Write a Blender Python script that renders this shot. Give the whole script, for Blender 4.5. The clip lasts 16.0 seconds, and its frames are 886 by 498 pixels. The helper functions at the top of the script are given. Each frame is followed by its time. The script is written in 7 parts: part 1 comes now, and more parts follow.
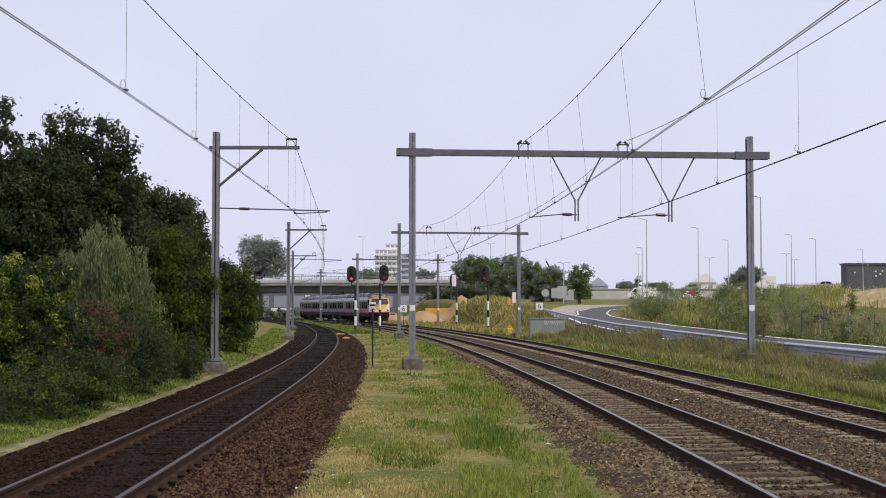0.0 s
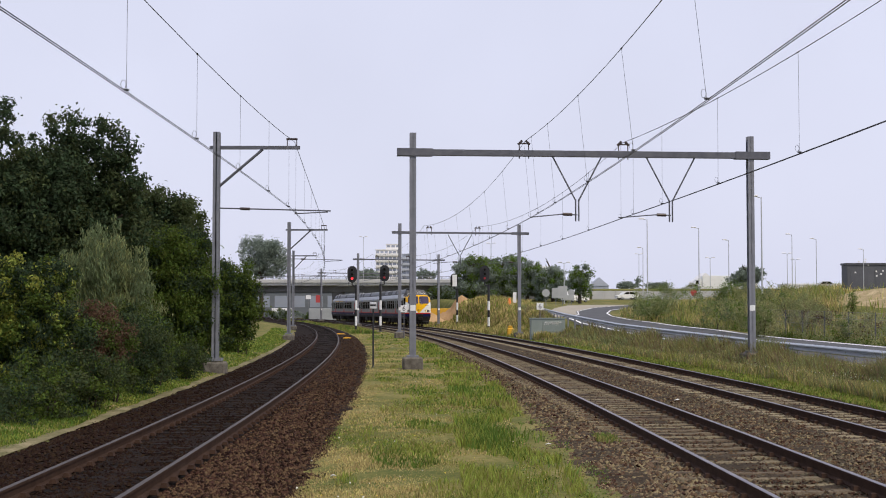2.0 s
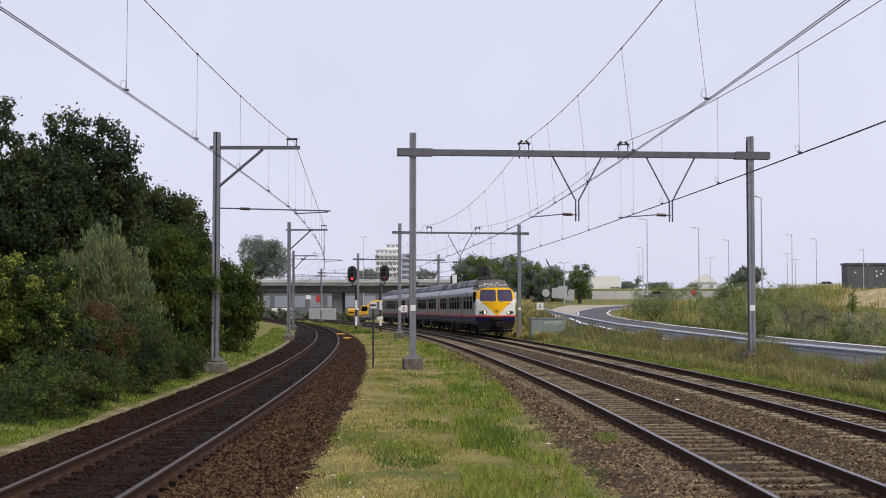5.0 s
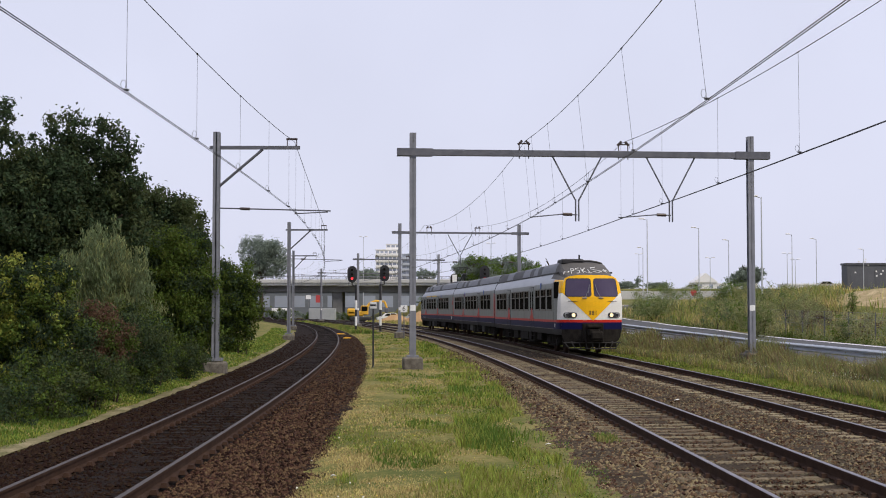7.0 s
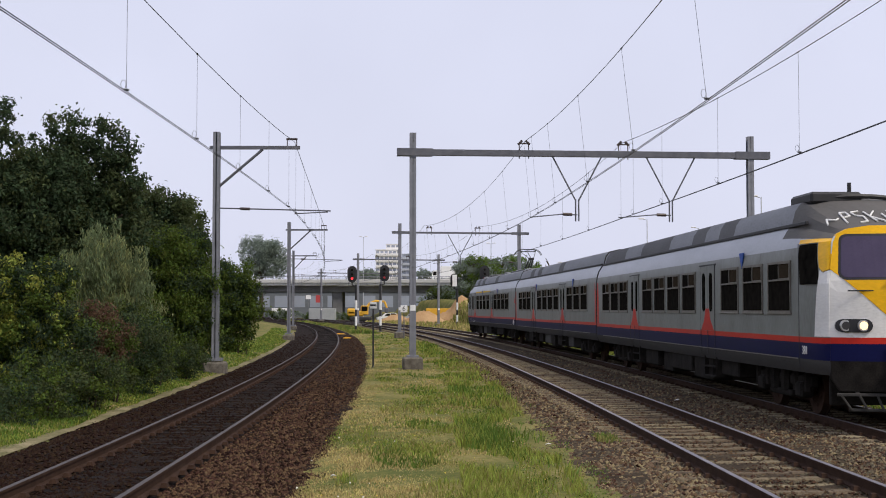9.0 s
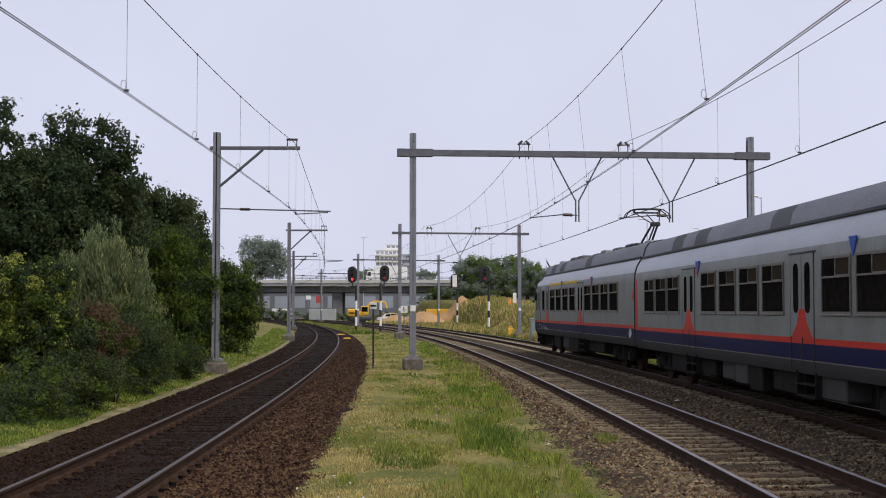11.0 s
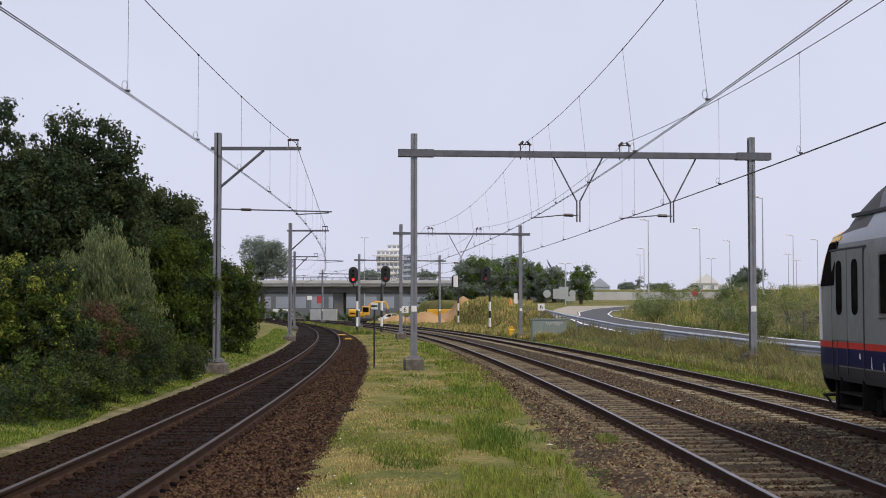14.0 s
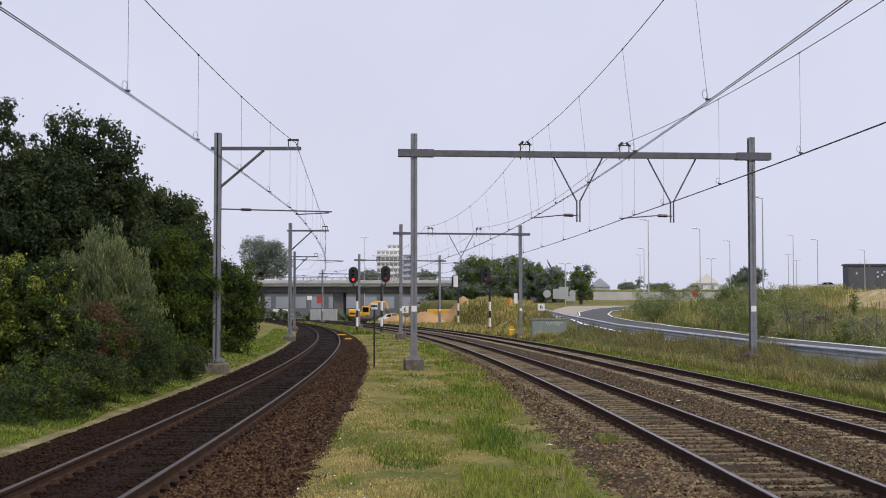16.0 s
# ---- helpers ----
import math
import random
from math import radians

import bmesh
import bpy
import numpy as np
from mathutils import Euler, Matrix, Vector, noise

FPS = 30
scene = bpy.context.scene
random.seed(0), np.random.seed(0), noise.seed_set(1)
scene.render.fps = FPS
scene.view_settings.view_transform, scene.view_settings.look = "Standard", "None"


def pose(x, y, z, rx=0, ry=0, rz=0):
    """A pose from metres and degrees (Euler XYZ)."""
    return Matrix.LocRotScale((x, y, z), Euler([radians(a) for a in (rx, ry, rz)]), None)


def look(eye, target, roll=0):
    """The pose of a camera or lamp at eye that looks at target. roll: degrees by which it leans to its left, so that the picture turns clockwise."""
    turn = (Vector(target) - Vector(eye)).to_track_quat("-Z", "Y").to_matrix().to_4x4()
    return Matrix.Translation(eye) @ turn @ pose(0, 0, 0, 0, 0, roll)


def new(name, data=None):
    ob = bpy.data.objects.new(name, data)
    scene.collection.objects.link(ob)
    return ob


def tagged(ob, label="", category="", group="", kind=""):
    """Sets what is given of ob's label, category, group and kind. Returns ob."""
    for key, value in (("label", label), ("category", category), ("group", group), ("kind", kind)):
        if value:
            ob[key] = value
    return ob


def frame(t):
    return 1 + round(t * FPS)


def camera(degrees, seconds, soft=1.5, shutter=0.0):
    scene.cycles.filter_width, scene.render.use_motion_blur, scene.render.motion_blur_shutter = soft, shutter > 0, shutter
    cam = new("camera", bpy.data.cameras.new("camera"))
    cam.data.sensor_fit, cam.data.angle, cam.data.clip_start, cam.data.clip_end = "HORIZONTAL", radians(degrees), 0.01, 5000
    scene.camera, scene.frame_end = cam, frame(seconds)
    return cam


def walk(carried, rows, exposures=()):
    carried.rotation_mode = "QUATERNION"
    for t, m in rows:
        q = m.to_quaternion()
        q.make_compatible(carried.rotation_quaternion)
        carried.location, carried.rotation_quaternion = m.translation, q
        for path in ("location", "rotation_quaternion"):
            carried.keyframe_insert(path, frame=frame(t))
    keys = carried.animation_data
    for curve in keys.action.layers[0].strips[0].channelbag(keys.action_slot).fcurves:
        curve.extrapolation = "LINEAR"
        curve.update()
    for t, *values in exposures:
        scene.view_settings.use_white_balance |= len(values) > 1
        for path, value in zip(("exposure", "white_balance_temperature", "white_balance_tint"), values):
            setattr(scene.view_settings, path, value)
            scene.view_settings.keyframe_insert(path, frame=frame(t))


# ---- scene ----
cam = camera(36.86, 16.0, soft=1.0)
EYE = (0.0, 0.0, 2.035)
TILT = 92.655


def aim(dx, dy):
    """Camera pose turned by small angles (degrees): right and down."""
    return pose(*EYE, TILT - dy, 0, -dx)


CAMERA_ROWS = [(0.0, 0.073, 0.036), (1.2, 0.073, 0.036), (1.4, 0.0, 0.0), (1.6, -0.012, 0.0), (1.9, 0.045, 0.036),
               (2.1, 0.049, 0.036), (9.2, 0.049, 0.036), (11.3, 0.045, 0.015), (11.8, 0.049, 0.03), (12.4, 0.049, 0.036),
               (13.0, 0.024, 0.012), (13.5, 0.012, -0.012), (14.0, 0.0, 0.0), (14.4, -0.005, -0.03), (14.6, -0.005, -0.026),
               (15.0, 0.0, 0.0), (16.0, 0.0, 0.0)]
walk(cam, [(t, aim(dx, dy)) for t, dx, dy in CAMERA_ROWS], [(0.0, 0.02), (8.5, 0.02), (11.3, -0.06), (16.0, -0.06)])

# ---- light: bright haze, sun veiled, high to the right ----
world = bpy.data.worlds.new("sky")
scene.world = world
world.use_nodes = True
wn = world.node_tree.nodes
wl = world.node_tree.links
sky = wn.new("ShaderNodeTexSky")
sky.sky_type = "NISHITA"
sky.sun_disc = False
sky.sun_elevation = radians(48)
sky.sun_rotation = radians(131)
sky.dust_density = 4.0
sky.air_density = 1.2
veil = wn.new("ShaderNodeMixRGB")
veil.inputs[0].default_value = 0.9
veil.inputs[2].default_value = (7.55, 7.75, 9.5, 1)
wl.new(sky.outputs[0], veil.inputs[1])
# faint soft unevenness of the haze, all over the sky
haze_place = wn.new("ShaderNodeTexCoord")
haze_noise = wn.new("ShaderNodeTexNoise")
haze_noise.inputs["Scale"].default_value = 3.5
haze_noise.inputs["Detail"].default_value = 4
haze_range = wn.new("ShaderNodeMapRange")
haze_range.inputs[1].default_value, haze_range.inputs[2].default_value = 0.3, 0.7
haze_range.inputs[3].default_value, haze_range.inputs[4].default_value = 0.95, 1.05
haze_value = wn.new("ShaderNodeHueSaturation")
wl.new(haze_place.outputs["Generated"], haze_noise.inputs["Vector"])
wl.new(haze_noise.outputs[0], haze_range.inputs[0])
wl.new(haze_range.outputs[0], haze_value.inputs["Value"])
wl.new(veil.outputs[0], haze_value.inputs["Color"])
wl.new(haze_value.outputs[0], wn["Background"].inputs[0])
wn["Background"].inputs[1].default_value = 0.1

sun_data = bpy.data.lights.new("sun", "SUN")
sun_data.energy = 2.5
sun_data.angle = radians(12)
sun_data.color = (1.0, 0.90, 0.74)
sun = new("sun", sun_data)
sun.matrix_world = look((30, -26, 46), (0, 0, 0))


# ---- materials ----
def mat(name, c1, c2=None, c3=None, rough=0.8, metal=0.0, scale=6.0, fine=60.0, bump=0.3, dist=0.01, spread=(0.35, 0.65),
        per="", vary=0.0, spec=0.5, stretch=(1, 1, 1), trans=0.0):
    if rough >= 0.85 and spec == 0.5:
        spec = 0.08
    m = bpy.data.materials.new(name)
    m.use_nodes = True
    n, l = m.node_tree.nodes, m.node_tree.links
    b = n["Principled BSDF"]
    b.inputs["Roughness"].default_value = rough
    b.inputs["Metallic"].default_value = metal
    b.inputs["Specular IOR Level"].default_value = spec
    co = n.new("ShaderNodeTexCoord")
    mp = n.new("ShaderNodeMapping")
    mp.inputs["Scale"].default_value = stretch
    l.new(co.outputs["Object"], mp.inputs[0])
    big = n.new("ShaderNodeTexNoise")
    big.inputs["Scale"].default_value = scale
    big.inputs["Detail"].default_value = 5
    l.new(mp.outputs[0], big.inputs["Vector"])
    small = n.new("ShaderNodeTexNoise")
    small.inputs["Scale"].default_value = fine
    small.inputs["Detail"].default_value = 3
    l.new(mp.outputs[0], small.inputs["Vector"])
    add = n.new("ShaderNodeMath")
    add.operation = "MULTIPLY_ADD"
    add.inputs[1].default_value = 0.4
    l.new(small.outputs[0], add.inputs[0])
    sub = n.new("ShaderNodeMath")
    sub.operation = "MULTIPLY"
    sub.inputs[1].default_value = 0.6
    l.new(big.outputs[0], sub.inputs[0])
    l.new(sub.outputs[0], add.inputs[2])
    ramp = n.new("ShaderNodeValToRGB")
    e = ramp.color_ramp.elements
    c2 = c2 or tuple(v * 0.8 for v in c1)
    e[0].position, e[0].color = spread[0], (*c1, 1)
    e[1].position, e[1].color = spread[1], (*c2, 1)
    if c3:
        k = e.new((spread[0] + spread[1]) / 2)
        k.color = (*c3, 1)
    l.new(add.outputs[0], ramp.inputs[0])
    colour = ramp.outputs[0]
    if per:
        src = n.new("ShaderNodeObjectInfo") if per == "object" else n.new("ShaderNodeNewGeometry")
        rnd = src.outputs["Random"] if per == "object" else src.outputs["Random Per Island"]
        hsv = n.new("ShaderNodeHueSaturation")
        mr = n.new("ShaderNodeMapRange")
        mr.inputs[3].default_value = 1 - vary
        mr.inputs[4].default_value = 1 + vary
        l.new(rnd, mr.inputs[0])
        l.new(mr.outputs[0], hsv.inputs["Value"])
        l.new(colour, hsv.inputs["Color"])
        mh = n.new("ShaderNodeMapRange")
        mh.inputs[3].default_value = 0.5 - vary * 0.06
        mh.inputs[4].default_value = 0.5 + vary * 0.06
        l.new(rnd, mh.inputs[0])
        l.new(mh.outputs[0], hsv.inputs["Hue"])
        colour = hsv.outputs[0]
    l.new(colour, b.inputs["Base Color"])
    if bump:
        bp = n.new("ShaderNodeBump")
        bp.inputs["Strength"].default_value = bump
        bp.inputs["Distance"].default_value = dist
        l.new(add.outputs[0], bp.inputs["Height"])
        l.new(bp.outputs[0], b.inputs["Normal"])
    if trans:
        tr = n.new("ShaderNodeBsdfTranslucent")
        l.new(colour, tr.inputs[0])
        mx = n.new("ShaderNodeMixShader")
        mx.inputs[0].default_value = trans
        l.new(b.outputs[0], mx.inputs[1])
        l.new(tr.outputs[0], mx.inputs[2])
        l.new(mx.outputs[0], n["Material Output"].inputs[0])
    return m


def glow(name, colour, strength):
    m = bpy.data.materials.new(name)
    m.use_nodes = True
    b = m.node_tree.nodes["Principled BSDF"]
    b.inputs["Base Color"].default_value = (*colour, 1)
    b.inputs["Emission Color"].default_value = (*colour, 1)
    b.inputs["Emission Strength"].default_value = strength
    return m


STEEL = mat("galvanised_steel", (0.17, 0.178, 0.208), (0.24, 0.248, 0.28), rough=0.6, metal=0.3, scale=3, fine=40, bump=0.1)
STEEL_DARK = mat("weathered_steel", (0.085, 0.09, 0.112), (0.14, 0.143, 0.165), rough=0.7, metal=0.2, scale=4, fine=50, bump=0.1)
CONCRETE = mat("concrete", (0.075, 0.066, 0.056), (0.19, 0.172, 0.148), rough=0.9, scale=5, fine=50, bump=0.3)
# pale concrete, lightened further: distance haze is put into the colour
CONCRETE_PALE = mat("pale_hazed_concrete", (0.42, 0.42, 0.42), (0.52, 0.52, 0.51), rough=0.9, scale=0.4, fine=6, bump=0.2)
# below the viaduct deck: shade is put into this darker concrete colour
CONCRETE_DARK = mat("shaded_concrete", (0.11, 0.11, 0.118), (0.18, 0.18, 0.183), rough=0.9, scale=0.5, fine=8, bump=0.2)
SLEEPER_GREY = mat("sleeper_concrete", (0.12, 0.098, 0.064), (0.29, 0.245, 0.165), rough=0.9, scale=5, fine=60, bump=0.3, per="object", vary=0.2)
SLEEPER_MUDDY = mat("sleeper_concrete_muddy", (0.060, 0.047, 0.032), (0.21, 0.170, 0.112), rough=0.9, scale=3, fine=40, bump=0.4, per="object", vary=0.25)
SLEEPER_WOOD = mat("sleeper_wood", (0.007, 0.0055, 0.005), (0.016, 0.012, 0.010), rough=0.9, scale=4, fine=50, bump=0.4, per="object", vary=0.25, stretch=(1, 6, 6))
RAIL_SIDE = mat("rail_rust", (0.030, 0.017, 0.012), (0.054, 0.031, 0.021), rough=0.85, scale=5, fine=60, bump=0.2)
RAIL_TOP = mat("rail_polished", (0.16, 0.15, 0.17), (0.23, 0.22, 0.24), rough=0.48, metal=0.6, scale=3, fine=30, bump=0.05)
RAIL_DULL = mat("rail_dull_head", (0.045, 0.036, 0.034), (0.072, 0.060, 0.057), rough=0.66, metal=0.25, scale=3, fine=30, bump=0.05)
WIRE = mat("wire_copper_dark", (0.03, 0.03, 0.035), (0.05, 0.05, 0.055), rough=0.6, metal=0.4, bump=0)
INSULATOR = mat("insulator_brown", (0.03, 0.02, 0.018), (0.05, 0.03, 0.025), rough=0.35, bump=0)
BLACK = mat("black_paint", (0.012, 0.012, 0.014), (0.022, 0.022, 0.025), rough=0.6, scale=5, bump=0.05)
WHITE = mat("white_paint", (0.72, 0.72, 0.72), (0.80, 0.80, 0.80), rough=0.5, scale=4, bump=0.05)
BARK = mat("bark", (0.05, 0.04, 0.03), (0.09, 0.075, 0.06), rough=0.95, scale=6, fine=60, bump=0.5)
ASPHALT = mat("asphalt", (0.075, 0.078, 0.085), (0.11, 0.112, 0.12), rough=0.85, scale=0.6, fine=40, bump=0.2)


# ---- mesh helpers ----
def mesh_object(name, verts, faces, materials, parent=None, indices=None, smooth=False):
    me = bpy.data.meshes.new(name)
    me.from_pydata(verts if isinstance(verts, list) else verts.tolist(), [], faces if isinstance(faces, list) else faces.tolist())
    for m in materials if isinstance(materials, (list, tuple)) else [materials]:
        me.materials.append(m)
    if indices is not None:
        me.polygons.foreach_set("material_index", indices)
    if smooth:
        me.polygons.foreach_set("use_smooth", [True] * len(me.polygons))
    me.update()
    ob = new(name, me)
    if parent is not None:
        ob.parent = parent
    return ob


def part(name, bm, material, parent, label=""):
    me = bpy.data.meshes.new(name)
    bm.normal_update()
    bm.to_mesh(me)
    bm.free()
    me.materials.append(material)
    ob = new(name, me)
    ob.parent = parent
    if label:
        ob["label"] = label
    return ob


def shared(name, ob, parent, m):
    """Another object on the same mesh."""
    c = new(name, ob.data)
    c.parent = parent
    c.matrix_basis = m
    return c


def empty(name, m=None):
    ob = new(name)
    ob.empty_display_size = 0.2
    if m is not None:
        ob.matrix_basis = m
    return ob


def box(bm, x0, x1, y0, y1, z0, z1, bevel=0.0):
    r = bmesh.ops.create_cube(bm, size=1.0)
    vs = r["verts"]
    for v in vs:
        v.co = Vector((x0 + (v.co.x + 0.5) * (x1 - x0), y0 + (v.co.y + 0.5) * (y1 - y0), z0 + (v.co.z + 0.5) * (z1 - z0)))
    if bevel:
        es = list({e for v in vs for e in v.link_edges})
        bmesh.ops.bevel(bm, geom=es, offset=bevel, segments=1, affect="EDGES")
    return bm


def rod(bm, a, b, r, r2=None, sides=6):
    """A tapered rod from a to b."""
    a, b = Vector(a), Vector(b)
    d = b - a
    q = d.to_track_quat("Z", "Y").to_matrix().to_4x4()
    bmesh.ops.create_cone(bm, cap_ends=True, segments=sides, radius1=r, radius2=r if r2 is None else r2, depth=d.length,
                          matrix=Matrix.Translation((a + b) / 2) @ q)
    return bm


def B():
    return bmesh.new()


def tube_path(points, r, sides=4):
    """Verts and faces of a thin tube along points."""
    pts = np.array(points, float)
    d = np.gradient(pts, axis=0)
    d /= np.linalg.norm(d, axis=1)[:, None]
    up = np.array([0.0, 0.0, 1.0])
    s = np.cross(d, up)
    s /= np.linalg.norm(s, axis=1)[:, None]
    u = np.cross(s, d)
    rings = [pts + r * (math.cos(2 * math.pi * k / sides) * s + math.sin(2 * math.pi * k / sides) * u) for k in range(sides)]
    v = np.stack(rings, 1).reshape(-1, 3)
    f = [[i * sides + k, i * sides + (k + 1) % sides, (i + 1) * sides + (k + 1) % sides, (i + 1) * sides + k]
         for i in range(len(pts) - 1) for k in range(sides)]
    return v, f


# ---- the lines of the tracks ----
RISE = 0.00127


def track_c(y):
    u = y - 30.0
    return 7.836 - 0.035 * u - 0.000423 * u * u - 0.000000392 * u ** 3


def track_c_slope(y):
    u = y - 30.0
    return -0.035 - 0.000846 * u - 0.000001176 * u * u


def track_a(y):
    u = y - 15.0
    return -4.2 - 0.012 * u - 0.00047 * u * u


def track_a_slope(y):
    return -0.012 - 0.00094 * (y - 15.0)


def offset_point(line, y, off):
    x, s = (track_a(y), track_a_slope(y)) if line == "a" else (track_c(y), track_c_slope(y))
    if line == "b":
        off -= 3.91
    n = math.hypot(1, s)
    return x + off / n, y - off * s / n, math.atan(-s)


def smooth(a, b, x):
    t = np.clip((x - a) / (b - a), 0, 1)
    return t * t * (3 - 2 * t)


# ---- ground ----
ROAD_Y = [0, 40, 52, 66, 81, 100, 125, 140, 150, 165, 200, 225, 240, 250, 300, 600]
ROAD_Z = [0.05, 0.05, 0.08, 0.28, 0.48, 1.0, 1.5, 1.75, 2.05, 2.5, 2.95, 3.05, 3.5, 4.0, 4.0, 4.0]
RIM_Y = [0, 45, 63, 75, 87, 95, 107, 120, 135]
RIM_X = [34, 26, 21.2, 19.6, 19.0, 16.9, 15.7, 15.6, 16.9]


def rim_x(y):
    """The far edge of the road before its bend."""
    return np.interp(y, RIM_Y, RIM_X)


def ground_z(x, y):
    x, y = np.asarray(x, float), np.asarray(y, float)
    base = -0.32 + RISE * np.clip(y, -100, 300)
    r = x - track_c(np.clip(y, -120, 320))
    z = base.copy() if base.ndim else base + 0.0
    road = np.interp(y, ROAD_Y, ROAD_Z)
    toe = np.interp(y, [40, 66, 90, 100, 128, 165, 200, 240], [4.3, 4.1, 4.4, 5.0, 5.6, 8.0, 13, 21])
    k = smooth(toe, toe + np.interp(y, [66, 100], [1.5, 2.4]), r) * smooth(-60, 10, y)
    far = smooth(320, 250, y) * smooth(120, 60, np.abs(x))
    z = base * (1 - k * far) + road * k * far
    # mound beyond the road
    d = x - rim_x(y)
    m = smooth(0.5, 14, d) * smooth(150, 112, y + 0.25 * d)
    z = z + m * (2.1 + 0.25 * np.sin(x * 0.21) * np.cos(y * 0.17)) * smooth(200, 90, np.abs(x))
    # grassy hump beside the line
    z = z + 0.9 * np.exp(-((x - 5.0) / 5.0) ** 2 - ((y - 165) / 22.0) ** 2) * k
    # verge on the wooded side
    ra = x - track_a(np.clip(y, -120, 320))
    z = z + 0.25 * smooth(-2.6, -4.5, ra) * smooth(-14, -5, ra) + 0.06 * smooth(1.9, 3.0, ra) * smooth(3.6, 2.0, r + 3.9 + 2)
    return z


def grid_axis(spans):
    out = []
    for a, b, step in spans:
        out += list(np.arange(a, b, step))
    out.append(spans[-1][1])
    return np.array(out)


def build_ground():
    xs = grid_axis([(-2500, -300, 200), (-300, -60, 20), (-60, -14, 2), (-14, 32, 0.4), (32, 80, 2), (80, 300, 20), (300, 2500, 200)])
    ys = grid_axis([(-2500, -300, 220), (-300, -10, 10), (-10, 10, 2), (10, 70, 0.5), (70, 260, 1.5), (260, 400, 15), (400, 4600, 300)])
    X, Y = np.meshgrid(xs, ys)
    Z = ground_z(X, Y)
    rng = np.random.default_rng(3)
    Z = Z + rng.normal(0, 0.012, Z.shape)
    nx, ny = len(xs), len(ys)
    v = np.stack([X, Y, Z], -1).reshape(-1, 3)
    i = (np.arange(ny - 1)[:, None] * nx + np.arange(nx - 1)[None]).reshape(-1)
    f = np.stack([i, i + 1, i + nx + 1, i + nx], 1)
    g = mat("meadow", (0.070, 0.088, 0.022), (0.25, 0.205, 0.08), (0.14, 0.135, 0.042), rough=0.95, scale=0.45, fine=9, bump=0.6, dist=0.05)
    return tagged(mesh_object("ground", v, f, g, smooth=True), "green and straw-coloured dry grass ground", "ground", kind="structure")


build_ground()


def strip(name, left, right, ys, zoff, material, label, category, crown=0.0, cells=8, seed=0, rough=0.0):
    """A sheet between two lines of the plan, given as functions of y."""
    rng = np.random.default_rng(seed)
    v, f = [], []
    for y in ys:
        (xl, yl), (xr, yr) = left(y), right(y)
        for k in range(cells + 1):
            t = k / cells
            x, yy = xl + (xr - xl) * t, yl + (yr - yl) * t
            edge = min(t, 1 - t) * 2
            z = -0.32 + RISE * yy + zoff + crown * float(smooth(0, 0.35, edge)) + rng.normal(0, rough)
            v.append((x, yy, z))
    n = cells + 1
    for i in range(len(ys) - 1):
        for k in range(cells):
            a = i * n + k
            f.append((a, a + 1, a + n + 1, a + n))
    return tagged(mesh_object(name, v, f, material, smooth=True), label, category, kind="structure")


BALLAST_BROWN = mat("ballast_brown", (0.005, 0.0030, 0.0022), (0.023, 0.0128, 0.0085), (0.011, 0.0063, 0.0043), rough=0.95, scale=2.2, fine=26, bump=1.0, dist=0.04, spread=(0.33, 0.68))
BALLAST_GREY = mat("ballast_grey", (0.020, 0.0155, 0.0105), (0.092, 0.070, 0.046), (0.048, 0.036, 0.024), rough=0.95, scale=1.8, fine=26, bump=1.0, dist=0.04, spread=(0.33, 0.68))
BED_Y, BED_W = [15, 28, 48, 80], [6.9, 6.6, 5.9, 5.7]
YS = list(np.arange(-100, 8, 4.0)) + list(np.arange(8, 70, 0.5)) + list(np.arange(70, 320, 2.0))
strip("ballast_bed", lambda y: offset_point("a", y, -2.7)[:2], lambda y: offset_point("a", y, 2.5)[:2], YS, 0.0, BALLAST_BROWN,
      "dark rust-brown stone ballast under the single track", "ballast", crown=0.15, cells=14, rough=0.012)
strip("ballast_bed", lambda y: (track_c(y) - float(np.interp(y, BED_Y, BED_W)), y), lambda y: offset_point("c", y, 2.5)[:2], YS, 0.01, BALLAST_GREY,
      "grey-brown stone ballast under the double track", "ballast", crown=0.128, cells=22, seed=1, rough=0.012)


strip("footpath", lambda y: offset_point("a", y, -2.98 - 0.09 * math.sin(y * 0.9) - 0.07 * math.sin(y * 2.3))[:2], lambda y: offset_point("a", y, -2.62)[:2], YS, 0.03,
      mat("trodden_sand", (0.085, 0.085, 0.035), (0.27, 0.23, 0.14), (0.17, 0.15, 0.08), rough=0.95, scale=1.3, fine=18, bump=0.5, dist=0.02), "pale trodden sandy path along the ballast", "path", crown=0.02, cells=4, seed=2, rough=0.008)

CANT = 0.03


